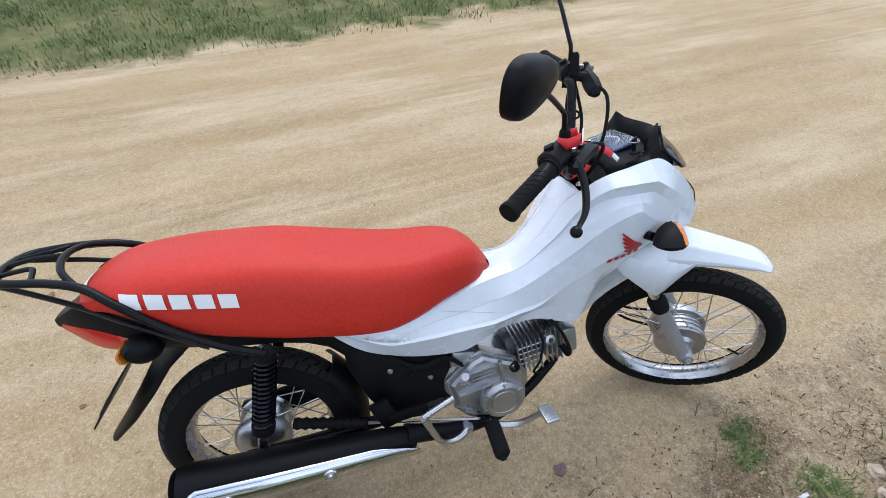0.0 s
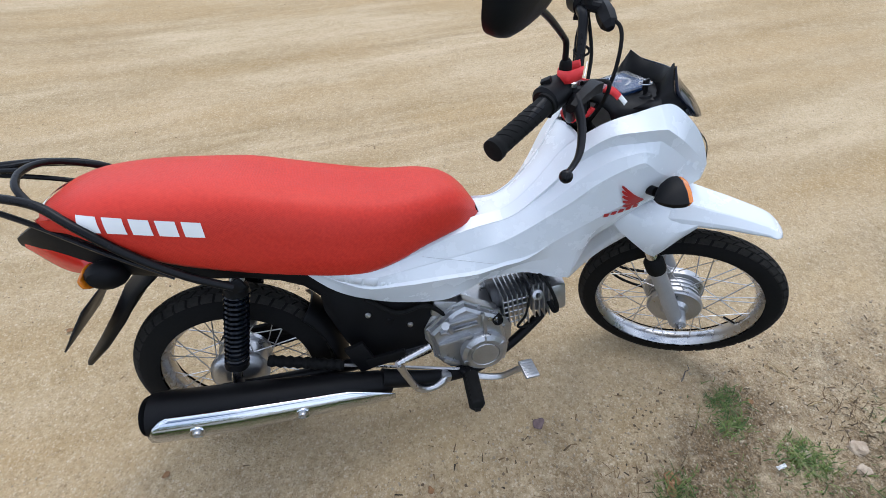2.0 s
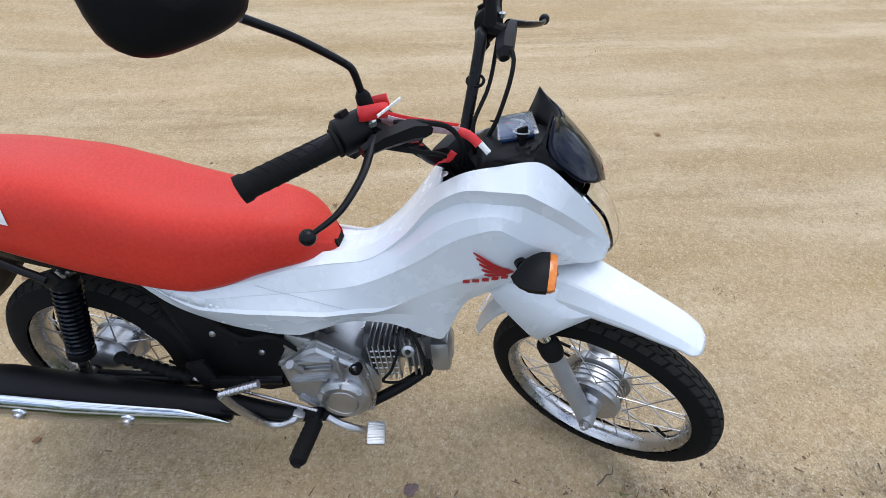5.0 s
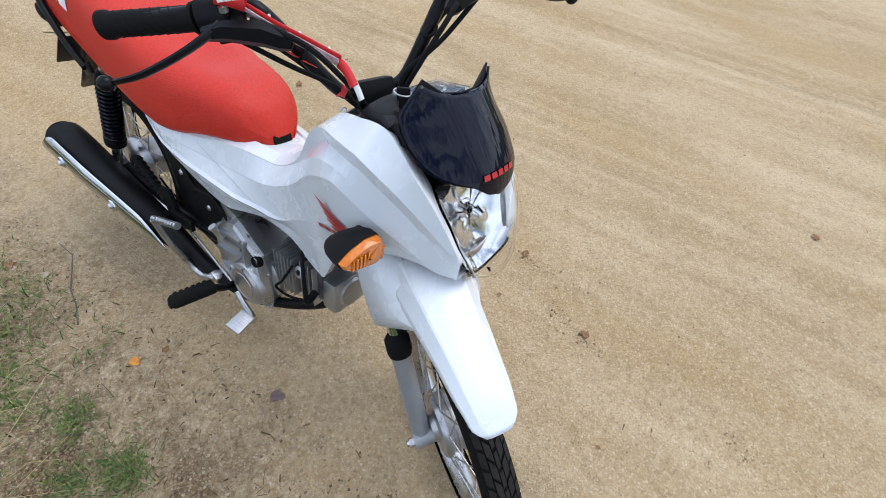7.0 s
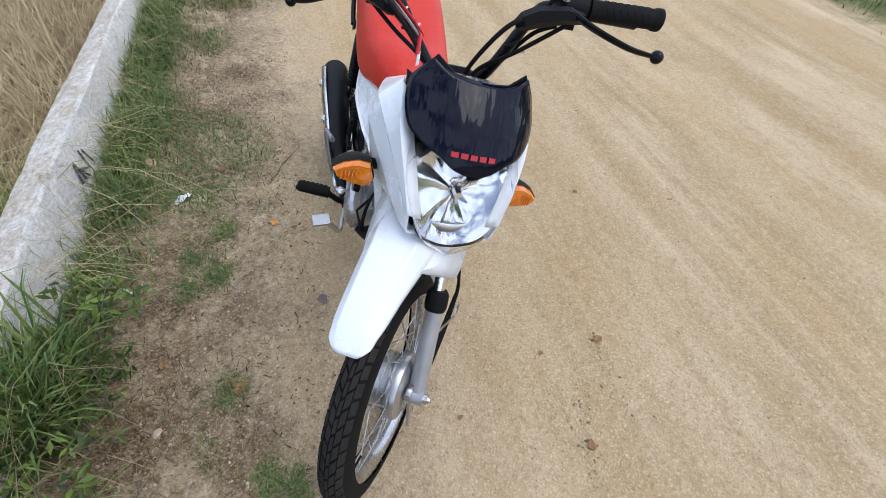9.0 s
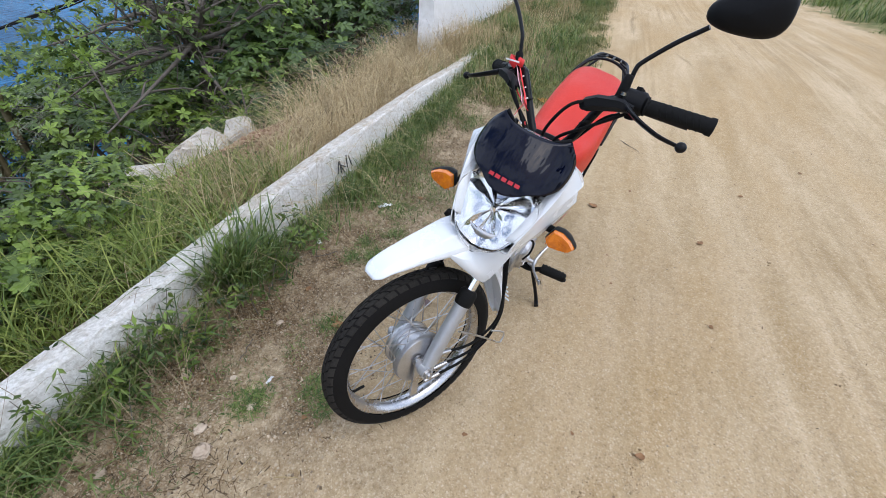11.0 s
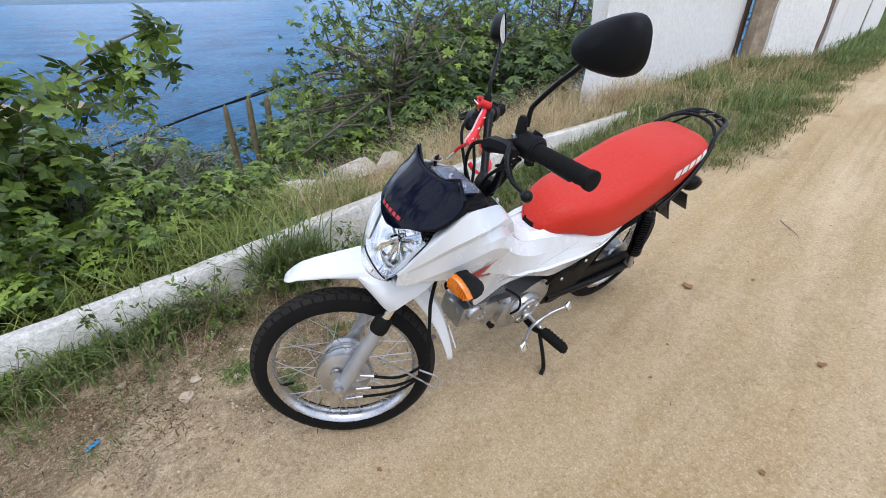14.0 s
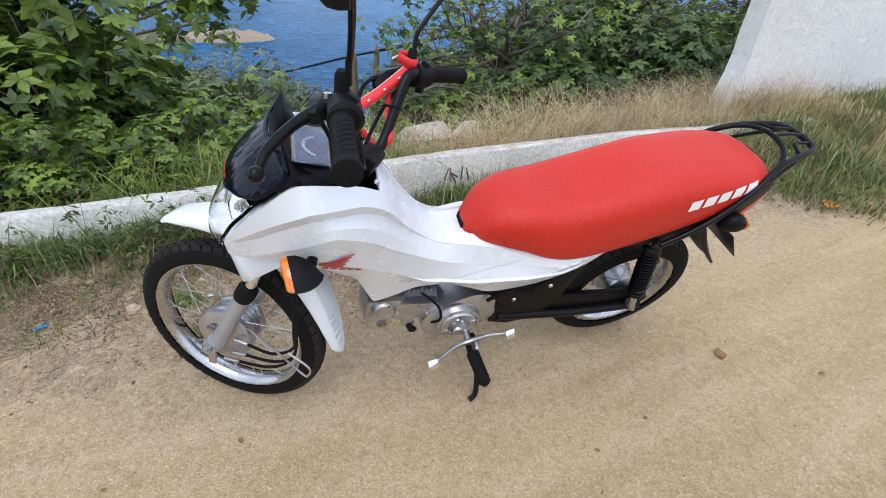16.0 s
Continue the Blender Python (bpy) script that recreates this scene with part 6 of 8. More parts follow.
for sd in (-1, 1):
    sec = []
    for a, r in zip(np.linspace(0, 1, 6), (0.014, 0.022, 0.028, 0.030, 0.027, 0.016)):
        sec.append([Vector((-0.648 - 0.014 * a + r * 1.2 * math.cos(t), sd * (0.070 + 0.064 * a), 0.600 + 0.008 * a + 1.1 * r * math.sin(t))) for t in (2 * math.pi * k / 14 for k in range(14))])
    ind = part("rear_indicator", Mesh().grid(sec, True, True), BLACK, bike, "black rear indicator with an amber lens", sharp=50)
    part("amber_lens", Mesh().grid([[(-0.680 - 0.014 * a - 0.006 * math.cos(q), sd * (0.078 + 0.052 * a), 0.603 + 0.026 * math.sin(q) * math.sin(math.pi * (0.2 + 0.65 * a))) for q in np.linspace(-1.4, 1.4, 9)] for a in np.linspace(0, 1, 7)]), AMBER, ind, "", solid=0.006)
# luggage rack
rl = [(-0.425, 0.138, 0.562), (-0.50, 0.140, 0.606), (-0.58, 0.136, 0.668), (-0.650, 0.122, 0.732), (-0.700, 0.100, 0.768), (-0.760, 0.084, 0.784), (-0.825, 0.070, 0.790), (-0.855, 0.050, 0.792), (-0.862, 0, 0.794)]
rack = part("luggage_rack", Mesh().tube(rl + [(x, -y, z) for x, y, z in rl[-2::-1]], 0.0085, 10, True, 4), PAINTBLACK, bike, "black tubular steel luggage rack behind the seat", REAR_TURN)
part("rack_bar", Mesh().tube([(-0.708, 0.098, 0.770), (-0.738, 0.066, 0.790), (-0.752, 0.030, 0.799), (-0.755, 0, 0.801), (-0.752, -0.030, 0.799), (-0.738, -0.066, 0.790), (-0.708, -0.098, 0.770)], 0.0066, 10, True, 4), PAINTBLACK, rack)
part("rack_bar", Mesh().tube([(-0.755, 0, 0.801), (-0.81, 0, 0.803), (-0.860, 0, 0.796)], 0.0052, 8, True, 3), PAINTBLACK, rack)
for sd in (-1, 1):
    part("rack_loop", Mesh().tube([(-0.858, sd * 0.034, 0.793), (-0.815, sd * 0.036, 0.798), (-0.798, sd * 0.038, 0.798), (-0.792, sd * 0.048, 0.796), (-0.786, sd * 0.078, 0.788)], 0.0050, 8, True, 3), PAINTBLACK, rack)
    part("rack_brace", Mesh().tube([(-0.855, sd * 0.052, 0.782), (-0.74, sd * 0.090, 0.738), (-0.62, sd * 0.124, 0.670), (-0.52, sd * 0.138, 0.606)], 0.0055, 8, True, 4), PAINTBLACK, rack)
    part("rack_eye", Mesh().block((0.04, 0.008, 0.026), pose(-0.424, sd * 0.134, 0.560, 0, -30)), PAINTBLACK, rack)

# -- the red key ribbon, slung from the right mirror to the lock
def ribbon(pts, w, side, turn=0.0):
    rows, pts = [], [Vector(p) for p in pts]
    P, _ = spline(pts, [0] * len(pts), 6)
    for i, p in enumerate(P):
        d = (P[min(i + 1, len(P) - 1)] - P[max(0, i - 1)]).normalized()
        s = Vector(side) + Vector((0.3 * math.sin(turn * i), 0.2 * math.cos(turn * i), 0))
        s = (s - d * s.dot(d)).normalized() * w / 2
        rows.append([p - s, p, p + s])
    return Mesh().grid(rows)


BT = STAND @ TURNED
strap = thing("key_ribbon", "red printed neck ribbon tied round the mirror stem and key", "ribbon", BT)
part("loop", ribbon([(0.345, -0.160, 0.972), (0.350, -0.182, 0.985), (0.328, -0.198, 0.982), (0.308, -0.180, 0.975), (0.318, -0.160, 0.975), (0.345, -0.156, 0.985)], 0.021, (0, 0, 1)), RIBBON, strap, "", solid=0.001)
way = [(0.316, -0.190, 0.972), (0.332, -0.160, 0.955), (0.352, -0.128, 0.934), (0.372, -0.092, 0.914), (0.395, -0.060, 0.897)]
part("strap", ribbon(way, 0.023, (0.3, -0.5, 0.8)), RIBBON_PALE, strap, "pale printed back of the ribbon", solid=0.001)
part("strap", ribbon([(x - 0.004, y + 0.006, z + 0.003) for x, y, z in way], 0.020, (0.3, -0.5, 0.8)), RIBBON, strap, "", solid=0.001)
part("strap", ribbon([(0.360, -0.158, 0.952), (0.354, -0.128, 0.910), (0.342, -0.092, 0.872), (0.326, -0.070, 0.846), (0.332, -0.060, 0.826), (0.350, -0.060, 0.818), (0.372, -0.060, 0.830), (0.385, -0.055, 0.850)], 0.012, (1, 0.2, 0.3)), RIBBON, strap, "", solid=0.001)
part("tag", ribbon([(0.395, -0.060, 0.897), (0.408, -0.055, 0.893), (0.420, -0.052, 0.886), (0.430, -0.050, 0.876)], 0.015, (0, 0.5, 1)), RIBBON, strap, "", solid=0.001)
part("tag_end", ribbon([(0.428, -0.048, 0.880), (0.438, -0.046, 0.870), (0.446, -0.045, 0.862)], 0.010, (0, 0.5, 1)), DECAL_WHITE, strap, "white end of the key tag", solid=0.001)
for k in range(6):
    part("print_bar", Mesh().block((0.002, 0.008, 0.004), pose(0.354, -0.190 + 0.009 * k, 0.984)), DECAL_WHITE, strap)

for k in range(4):
    c = Vector(way[k]).lerp(Vector(way[k + 1]), 0.5)
    part("print_bar", Mesh().block((0.007, 0.003, 0.0035), Matrix.Translation(c + Vector((-0.0065, 0.008, 0.004))) @ pose(0, 0, 0, 0, 30, -45)), DECAL_WHITE, strap)

# ---- plants, rocks and litter ----
rng = np.random.default_rng(7)


def frames_of(nrm, spin):
    """Two axes square to each normal, turned by spin."""
    ref = np.where(np.abs(nrm[:, 2:3]) < 0.9, np.array([[0, 0, 1.0]]), np.array([[1.0, 0, 0]]))
    a = np.cross(nrm, ref)
    a /= np.linalg.norm(a, axis=1, keepdims=True)
    b = np.cross(nrm, a)
    c, s = np.cos(spin)[:, None], np.sin(spin)[:, None]
    return a * c + b * s, b * c - a * s


def leaves(centres, normals, size, lobes=5, spread=2.3, slim=0.26):
    """Lobed leaves, each one island: a fan of folded blades from the stalk."""
    k = len(centres)
    a, b = frames_of(normals, rng.uniform(0, 6.28, k))
    sz = size * rng.uniform(0.6, 1.25, k)
    V = np.zeros((k, 1 + 3 * lobes, 3))
    V[:, 0] = centres
    for j in range(lobes):
        an = 0 if lobes == 1 else -spread + 2 * spread * j / (lobes - 1)
        ln = sz * (1.0 - 0.22 * abs(an) / max(spread, 0.1))
        d = a * math.cos(an) + b * math.sin(an)
        e = b * math.cos(an) - a * math.sin(an)
        droop = normals * (-0.18 * ln)[:, None]
        V[:, 1 + 3 * j] = centres + d * (0.5 * ln)[:, None] - e * (slim * ln)[:, None] + droop * 0.2
        V[:, 2 + 3 * j] = centres + d * ln[:, None] + droop
        V[:, 3 + 3 * j] = centres + d * (0.5 * ln)[:, None] + e * (slim * ln)[:, None] + droop * 0.2
    n = 1 + 3 * lobes
    F = [(i * n, i * n + 1 + 3 * j, i * n + 2 + 3 * j, i * n + 3 + 3 * j) for i in range(k) for j in range(lobes)]
    return V.reshape(-1, 3), F


def plain_data(name, V, F, mat):
    me = bpy.data.meshes.new(name)
    me.from_pydata(np.asarray(V).tolist(), [], F)
    me.materials.append(mat)
    me.polygons.foreach_set("use_smooth", [False] * len(me.polygons))
    return me


def bush_parts(clumps, per, leaf, lobes, root=(0, 0, 0), slim=0.26):
    """Leaves on the shells of clumps (x, y, z, radius, flatness) and the limbs that reach them."""
    C, NN = [], []
    wood = Mesh()
    root = Vector(root)
    for (x, y, z, r, fl) in clumps:
        k = int(per * (r / 0.4) ** 2)
        d = rng.normal(size=(k, 3))
        d /= np.linalg.norm(d, axis=1, keepdims=True)
        d[:, 2] = np.where(d[:, 2] < -0.35, -d[:, 2], d[:, 2])
        rad = r * rng.uniform(0.45, 1.08, k) ** 0.6
        C.append(np.array([x, y, z]) + d * rad[:, None] * np.array([1, 1, fl]))
        up = d * 0.55 + np.array([0, 0, 0.75]) + rng.normal(size=(k, 3)) * 0.38
        NN.append(up / np.linalg.norm(up, axis=1, keepdims=True))
        c = Vector((x, y, z))
        mid = root.lerp(c, 0.55) + Vector(rng.normal(size=3)) * 0.10 * (c - root).length * 0.5
        wood.tube([root, mid, c], [0.028 * (0.5 + r), 0.016 * (0.5 + r), 0.007], 6, True, 3)
        for _ in range(6):
            dd = Vector(rng.normal(size=3)).normalized()
            dd.z = abs(dd.z) * fl
            st = mid.lerp(c, rng.uniform(0.3, 1))
            wood.tube([st, st + dd * r * 0.55 + Vector(rng.normal(size=3)) * 0.05, c + dd * r * 1.02], [0.007, 0.005, 0.002], 4)
    return leaves(np.concatenate(C), np.concatenate(NN), leaf, lobes, slim=slim), wood


def bush(name, clumps, per, leaf, lobes, mat, label, m, root=(0, 0, -0.2), category="bush", slim=0.26):
    (V, F), wood = bush_parts(clumps, per, leaf, lobes, root, slim)
    ob = thing(name, label, category, m)
    part("branch", wood, BARK, ob, "thin grey-brown branches", sharp=0)
    tagged(part("foliage", plain_data("foliage", V, F, mat), mat, ob), kind="stuff")
    return ob


def stand_at(s, n, z=None, turn=0.0, size=1.0):
    return Matrix.Translation(world_at(s, n, ground_z(s, n) if z is None else z)) @ Matrix.Rotation(turn, 4, "Z") @ Matrix.Diagonal((size, size, size, 1))


def blob(k, R, H, lo, hi, seed):
    r = np.random.default_rng(seed)
    return [(R * r.uniform(-1, 1), R * r.uniform(-1, 1), H * r.uniform(0.25, 1.0), r.uniform(lo, hi), r.uniform(0.6, 0.9)) for _ in range(k)]


# the large-leaved shrub close behind the kerb
near = bush("broadleaf_shrub", blob(9, 0.55, 0.75, 0.22, 0.38, 3) + [(0.1, 0, 1.05, 0.30, 0.8), (-0.3, 0.15, 0.95, 0.28, 0.8), (0.5, 0.1, 0.9, 0.3, 0.8)], 75, 0.105, 5, LEAF,
            "large-leaved green shrub growing behind the kerb", stand_at(1.75, -2.30, -0.30), (0, 0, -0.3), "shrub", 0.30)
copy_thing(near, stand_at(2.85, -2.05, -0.25, 2.0, 1.05))
copy_thing(near, stand_at(3.9, -2.3, -0.2, 4.0, 1.15))
copy_thing(near, stand_at(1.15, -2.75, -0.75, 1.1, 0.85))
copy_thing(near, stand_at(0.65, -2.25, -0.52, 2.6, 0.42))
copy_thing(near, stand_at(1.05, -1.75, -0.32, 5.2, 0.36))
copy_thing(near, stand_at(1.75, -1.62, -0.30, 0.6, 0.40))
copy_thing(near, stand_at(2.5, -1.55, -0.25, 3.3, 0.38))
for i, (s, n, z, k) in enumerate(((0.45, -1.75, -0.32, 0.34), (0.85, -2.1, -0.45, 0.46), (1.4, -1.95, -0.35, 0.46), (2.1, -1.75, -0.28, 0.46), (2.9, -1.62, -0.25, 0.44), (3.4, -1.75, -0.25, 0.5), (0.30, -2.5, -0.86, 0.5), (4.3, -1.8, -0.25, 0.6), (2.4, -2.6, -0.5, 0.8), (1.05, -1.5, -0.22, 0.34), (1.5, -1.48, -0.22, 0.36), (1.95, -1.46, -0.2, 0.38), (2.45, -1.45, -0.2, 0.38), (2.95, -1.45, -0.2, 0.42), (3.6, -1.48, -0.2, 0.45), (1.25, -2.2, -0.4, 0.6), (1.9, -2.1, -0.35, 0.65), (0.6, -1.5, -0.25, 0.26), (0.25, -1.85, 0, 0.30), (0.85, -1.75, 0, 0.36), (-0.1, -2.6, 0, 0.34))):
    copy_thing(near, stand_at(s, n, (ground_z(s, n) - 0.10 * k) if k < 0.5 else z + 0.1, 0.9 * i, k))


# overhanging twigs with tufts of leaves
def twig(pts, tufts, m, mat=LEAF, leaf=0.085):
    ob = thing("overhanging_branch", "thin bare branch with tufts of lobed green leaves", "branch", m)
    part("branch", Mesh().tube(pts, [0.014] + [0.008] * (len(pts) - 2) + [0.003], 6, True, 5), BARK, ob)
    C = np.concatenate([np.array(c) + rng.normal(size=(k, 3)) * 0.055 for c, k in tufts])
    up = rng.normal(size=(len(C), 3)) * 0.5 + np.array([0, 0, 0.6])
    V, F = leaves(C, up / np.linalg.norm(up, axis=1, keepdims=True), leaf, 5)
    tagged(part("foliage", plain_data("foliage", V, F, mat), mat, ob), kind="stuff")


twig([(0, 0, 0), (-0.25, 0.05, 0.35), (-0.55, 0.12, 0.52), (-0.85, 0.16, 0.62)], [((-0.85, 0.16, 0.60), 26), ((-0.55, 0.12, 0.55), 12), ((-0.3, 0.1, 0.42), 12)], stand_at(1.55, -2.25, 0.25, ROAD))
twig([(0, 0, 0), (-0.30, 0.0, 0.18), (-0.62, -0.05, 0.24), (-0.80, -0.08, 0.26)], [((-0.80, -0.08, 0.24), 18), ((-0.5, -0.03, 0.22), 12)], stand_at(1.45, -2.35, 0.42, ROAD))
twig([(0, 0, 0), (-0.2, 0.1, 0.5), (-0.35, 0.15, 0.85), (-0.52, 0.2, 1.0)], [((-0.52, 0.2, 0.98), 26), ((-0.3, 0.14, 0.8), 16)], stand_at(1.9, -2.4, 0.35, ROAD))

copy_thing(near, stand_at(1.50, -2.32, 0.0, 2.2, 0.85))
copy_thing(near, stand_at(2.2, -2.5, 0.1, 3.7, 0.95))
twig([(0, 0, 0), (-0.28, 0.03, 0.25), (-0.58, 0.05, 0.42), (-0.82, 0.05, 0.50)], [((-0.82, 0.05, 0.48), 24), ((-0.5, 0.05, 0.38), 10), ((-0.62, 0.10, 0.30), 12)], stand_at(1.28, -2.28, 0.55, ROAD))
twig([(0, 0, 0), (-0.25, 0.0, 0.10), (-0.55, 0.02, 0.20), (-0.80, 0.0, 0.22)], [((-0.80, 0.0, 0.20), 14), ((-0.45, 0.0, 0.16), 10)], stand_at(1.28, -2.20, 0.62, ROAD))

# the open-branched tree further along the bank
TREE = stand_at(-2.34, -3.80, -0.80, ROAD)
tree = thing("bank_tree", "spreading leafy tree with dark bare limbs on the bank", "tree", TREE)
trunk = Mesh()
fork = Vector((0, 0, 0.95))
trunk.tube([(0.08, 0.0, -0.15), (0.02, 0, 0.4), fork], [0.085, 0.065, 0.052], 10, True, 3)
tips = []
for i in range(22):
    a = 2 * math.pi * i / 11 + rng.uniform(-0.2, 0.2)
    R, H = rng.uniform(0.8, 2.0), rng.uniform(0.0, 1.5) if i % 2 else rng.uniform(-0.75, 0.3)
    if math.cos(a) > 0.55:
        H *= 0.55
    e = fork + Vector((R * math.cos(a), R * 0.8 * math.sin(a), H))
    m1 = fork.lerp(e, 0.45) + Vector((0, 0, 0.16)) + Vector(rng.normal(size=3)) * 0.10
    trunk.tube([fork - Vector((0, 0, 0.1 * (i % 3))), m1, e], [0.030, 0.017, 0.005], 7, True, 4)
    tips.append(e)
    for _ in range(4):
        b0 = fork.lerp(m1, rng.uniform(0.3, 1.0))
        b1 = b0 + Vector((rng.uniform(-0.7, 0.7), rng.uniform(-0.6, 0.6), rng.uniform(-0.3, 0.5)))
        trunk.tube([b0, b0.lerp(b1, 0.5) + Vector(rng.normal(size=3)) * 0.06, b1], [0.010, 0.006, 0.002], 5, True, 2)
        st = m1.lerp(e, rng.uniform(0.1, 0.9))
        q = st + Vector((rng.uniform(-0.5, 0.5), rng.uniform(-0.5, 0.5), rng.uniform(-0.15, 0.45)))
        trunk.tube([st, st.lerp(q, 0.5) + Vector((0, 0, 0.05)), q], [0.012, 0.008, 0.003], 5, True, 2)
        tips.append(q)
part("trunk", trunk, BARK, tree, "dark grey-brown trunk and limbs", sharp=0)
C, NN = [], []
for e in tips:
    k = int(rng.uniform(7, 21))
    C.append(np.array(e) + rng.normal(size=(k, 3)) * np.array([0.20, 0.20, 0.13]))
    up = rng.normal(size=(k, 3)) * 0.45 + np.array([0, 0, 0.7])
    NN.append(up / np.linalg.norm(up, axis=1, keepdims=True))
V, F = leaves(np.concatenate(C), np.concatenate(NN), 0.068, 5, 2.2, 0.24)
tagged(part("crown", plain_data("crown", V, F, LEAF), LEAF, tree, "loose crown of lobed green leaves"), kind="stuff")
copy_thing(tree, stand_at(-4.4, -4.3, -0.75, 2.2, 1.05))
copy_thing(tree, stand_at(-7.2, -4.6, -0.9, 4.0, 1.2))
copy_thing(tree, stand_at(-5.6, -5.2, -1.6, 1.0, 1.25))
copy_thing(tree, stand_at(-10.5, -4.2, -0.9, 5.0, 1.3))

# thicket on the bank
thick = bush("thicket_bush", blob(10, 0.75, 0.55, 0.26, 0.42, 11), 95, 0.080, 5, LEAF_DARK, "dense dark green bush on the bank", stand_at(-0.2, -4.2, -1.25), (0, 0, -0.4))
light = bush("thicket_bush", blob(9, 0.70, 0.60, 0.24, 0.40, 12), 85, 0.085, 5, LEAF, "fresh green bush on the bank", stand_at(-2.9, -3.2, -0.80), (0, 0, -0.4))
pale = bush("grey_bush", blob(8, 0.55, 0.45, 0.22, 0.34, 13), 170, 0.045, 3, LEAF_GREY, "grey-green small-leaved bush on the bank", stand_at(0.55, -4.3, -0.95), (0, 0, -0.4), slim=0.22)
spots = [(-0.9, -4.9, -1.75), (0.9, -5.2, -1.75), (-2.9, -5.0, -1.45), (1.9, -3.9, -1.0), (-1.4, -3.35, -1.15), (2.6, -5.6, -1.6), (-3.9, -6.4, -1.9), (0.1, -7.2, -2.6), (-2.2, -7.6, -2.75), (2.2, -7.8, -2.7),
         (-5.2, -3.0, -0.7), (-6.6, -4.6, -1.3), (-8.0, -5.8, -1.6), (-4.9, -8.0, -2.5), (4.2, -4.2, -0.9), (5.6, -5.8, -1.4), (4.6, -8.4, -2.6), (-0.8, -9.6, -3.6), (2.0, -10.4, -3.9), (-3.8, -10.2, -3.6),
         (-7.2, -8.8, -2.8), (7.5, -7.8, -2.2), (-3.6, -2.35, -0.55), (-9.4, -3.0, -0.6), (-4.4, -2.15, -0.55), (-2.65, -2.75, -0.85), (-1.9, -2.95, -1.05), (-0.3, -3.4, -1.25), (6.0, -3.4, -0.8), (3.2, -3.2, -0.8), (8.5, -4.5, -1.0), (-5.4, -2.2, -0.75), (-1.1, -2.95, -1.15), (-0.35, -2.75, -1.10), (0.35, -2.95, -1.10), (-2.9, -3.9, -1.2), (1.3, -3.4, -1.15), (-4.2, -4.4, -1.3), (0.5, -6.3, -1.9), (-2.6, -6.3, -1.9), (1.6, -6.5, -1.9), (-0.4, -5.6, -2.2), (-2.75, -7.8, -2.15), (-3.4, -7.9, -2.0), (-4.0, -7.7, -1.85), (-4.7, -7.9, -1.8), (-2.45, -7.2, -2.2), (-2.3, -4.6, -1.55), (-1.75, -3.9, -1.25), (-3.1, -6.9, -2.0)]
copy_thing(pale, stand_at(0.85, -4.3, -0.62, 1.4, 1.25))
copy_thing(pale, stand_at(0.55, -4.9, -0.80, 3.4, 1.2))
copy_thing(pale, stand_at(-3.75, -1.15, -0.02, 0.8, 0.36))
copy_thing(pale, stand_at(-3.30, -1.20, -0.06, 2.8, 0.30))
for i, (s, n, z, k) in enumerate(((0.6, -5.0, -1.05, 1.0), (1.5, -4.8, -0.95, 1.0), (-0.2, -5.6, -1.30, 1.0), (2.4, -4.6, -0.85, 1.0), (0.2, -6.6, -1.45, 1.1), (1.2, -6.2, -1.30, 1.1))):
    copy_thing((light, thick, pale)[i % 3], stand_at(s, n, z, 2.3 * i + 0.5, k))
for i, (s, n, z) in enumerate(spots):
    if s < -2.6:
        n = min(n, -3.4)
    if -1.6 < s < 0.7 and -5.2 < n:
        z -= 0.60
    if -2.4 < s < 1.3 and -6.5 < n < -2.5:
        z -= 0.22
    copy_thing((thick, light, thick, light, pale)[i % 5], stand_at(s, n, z + 0.42, 1.7 * i, 1.15 + 0.25 * math.sin(i * 2.1)))


# cacti
def cactus(s, z, s1, z1, r=0.056, n=-7.2):
    """A ribbed column from its foot up to its woolly tip."""
    rows = []
    for j in range(19):
        t = j / 18
        c = world_at(s + (s1 - s) * t + 0.02 * math.sin(5 * t + s), n, z + (z1 - z) * t)
        rr = r * (0.9 + 0.10 * math.sin(9 * t + 3 * s)) * (1 if t < 0.9 else 0.86 if t < 0.95 else 0.6 if t < 0.99 else 0.12)
        rows.append([c + Vector((rr * (1 if k % 2 else 0.74) * math.cos(2 * math.pi * k / 20), rr * (1 if k % 2 else 0.74) * math.sin(2 * math.pi * k / 20), 0)) for k in range(20)])
    return single("column_cactus", Mesh().grid(rows, True, True), CACTUS, "ribbed brown-green column cactus on the bank", "cactus", sharp=0, group="cacti on the bank")


for s, z, s1, z1 in ((-1.40, -2.2, -1.37, -0.36), (-1.71, -2.3, -1.80, -0.27), (-2.04, -2.3, -2.13, -0.30), (-1.43, -2.2, -1.32, -1.38), (-1.60, -2.2, -1.69, -1.48), (-1.78, -2.5, -1.78, -1.96), (-2.06, -2.6, -2.06, -2.02), (-2.18, -2.6, -2.27, -1.89), (-0.86, -2.0, -0.90, -1.10)):
    cactus(s, z, s1, z1)


# rocks and stones
def rock(name, at, r, mat, label, seed, flat=0.7, category="rock", n=14, stretch=1.15, **tags):
    rows = []
    for j in range(9):
        ph = math.pi * (j + 0.02) / 8.04
        rows.append([])
        for k in range(n):
            th = 2 * math.pi * k / n
            d = Vector((math.sin(ph) * math.cos(th), math.sin(ph) * math.sin(th), math.cos(ph)))
            q = 1 + 0.42 * noise.noise(d * 1.6 + Vector((seed, 0, 0))) + 0.22 * noise.noise(d * 3.6 + Vector((0, seed, 0)))
            rows[-1].append(Vector(at) + Vector((d.x * q * r * stretch, d.y * q * r, d.z * q * r * flat)))
    return single(name, Mesh().grid(rows, True, True), mat, label, category, sharp=18, **tags)


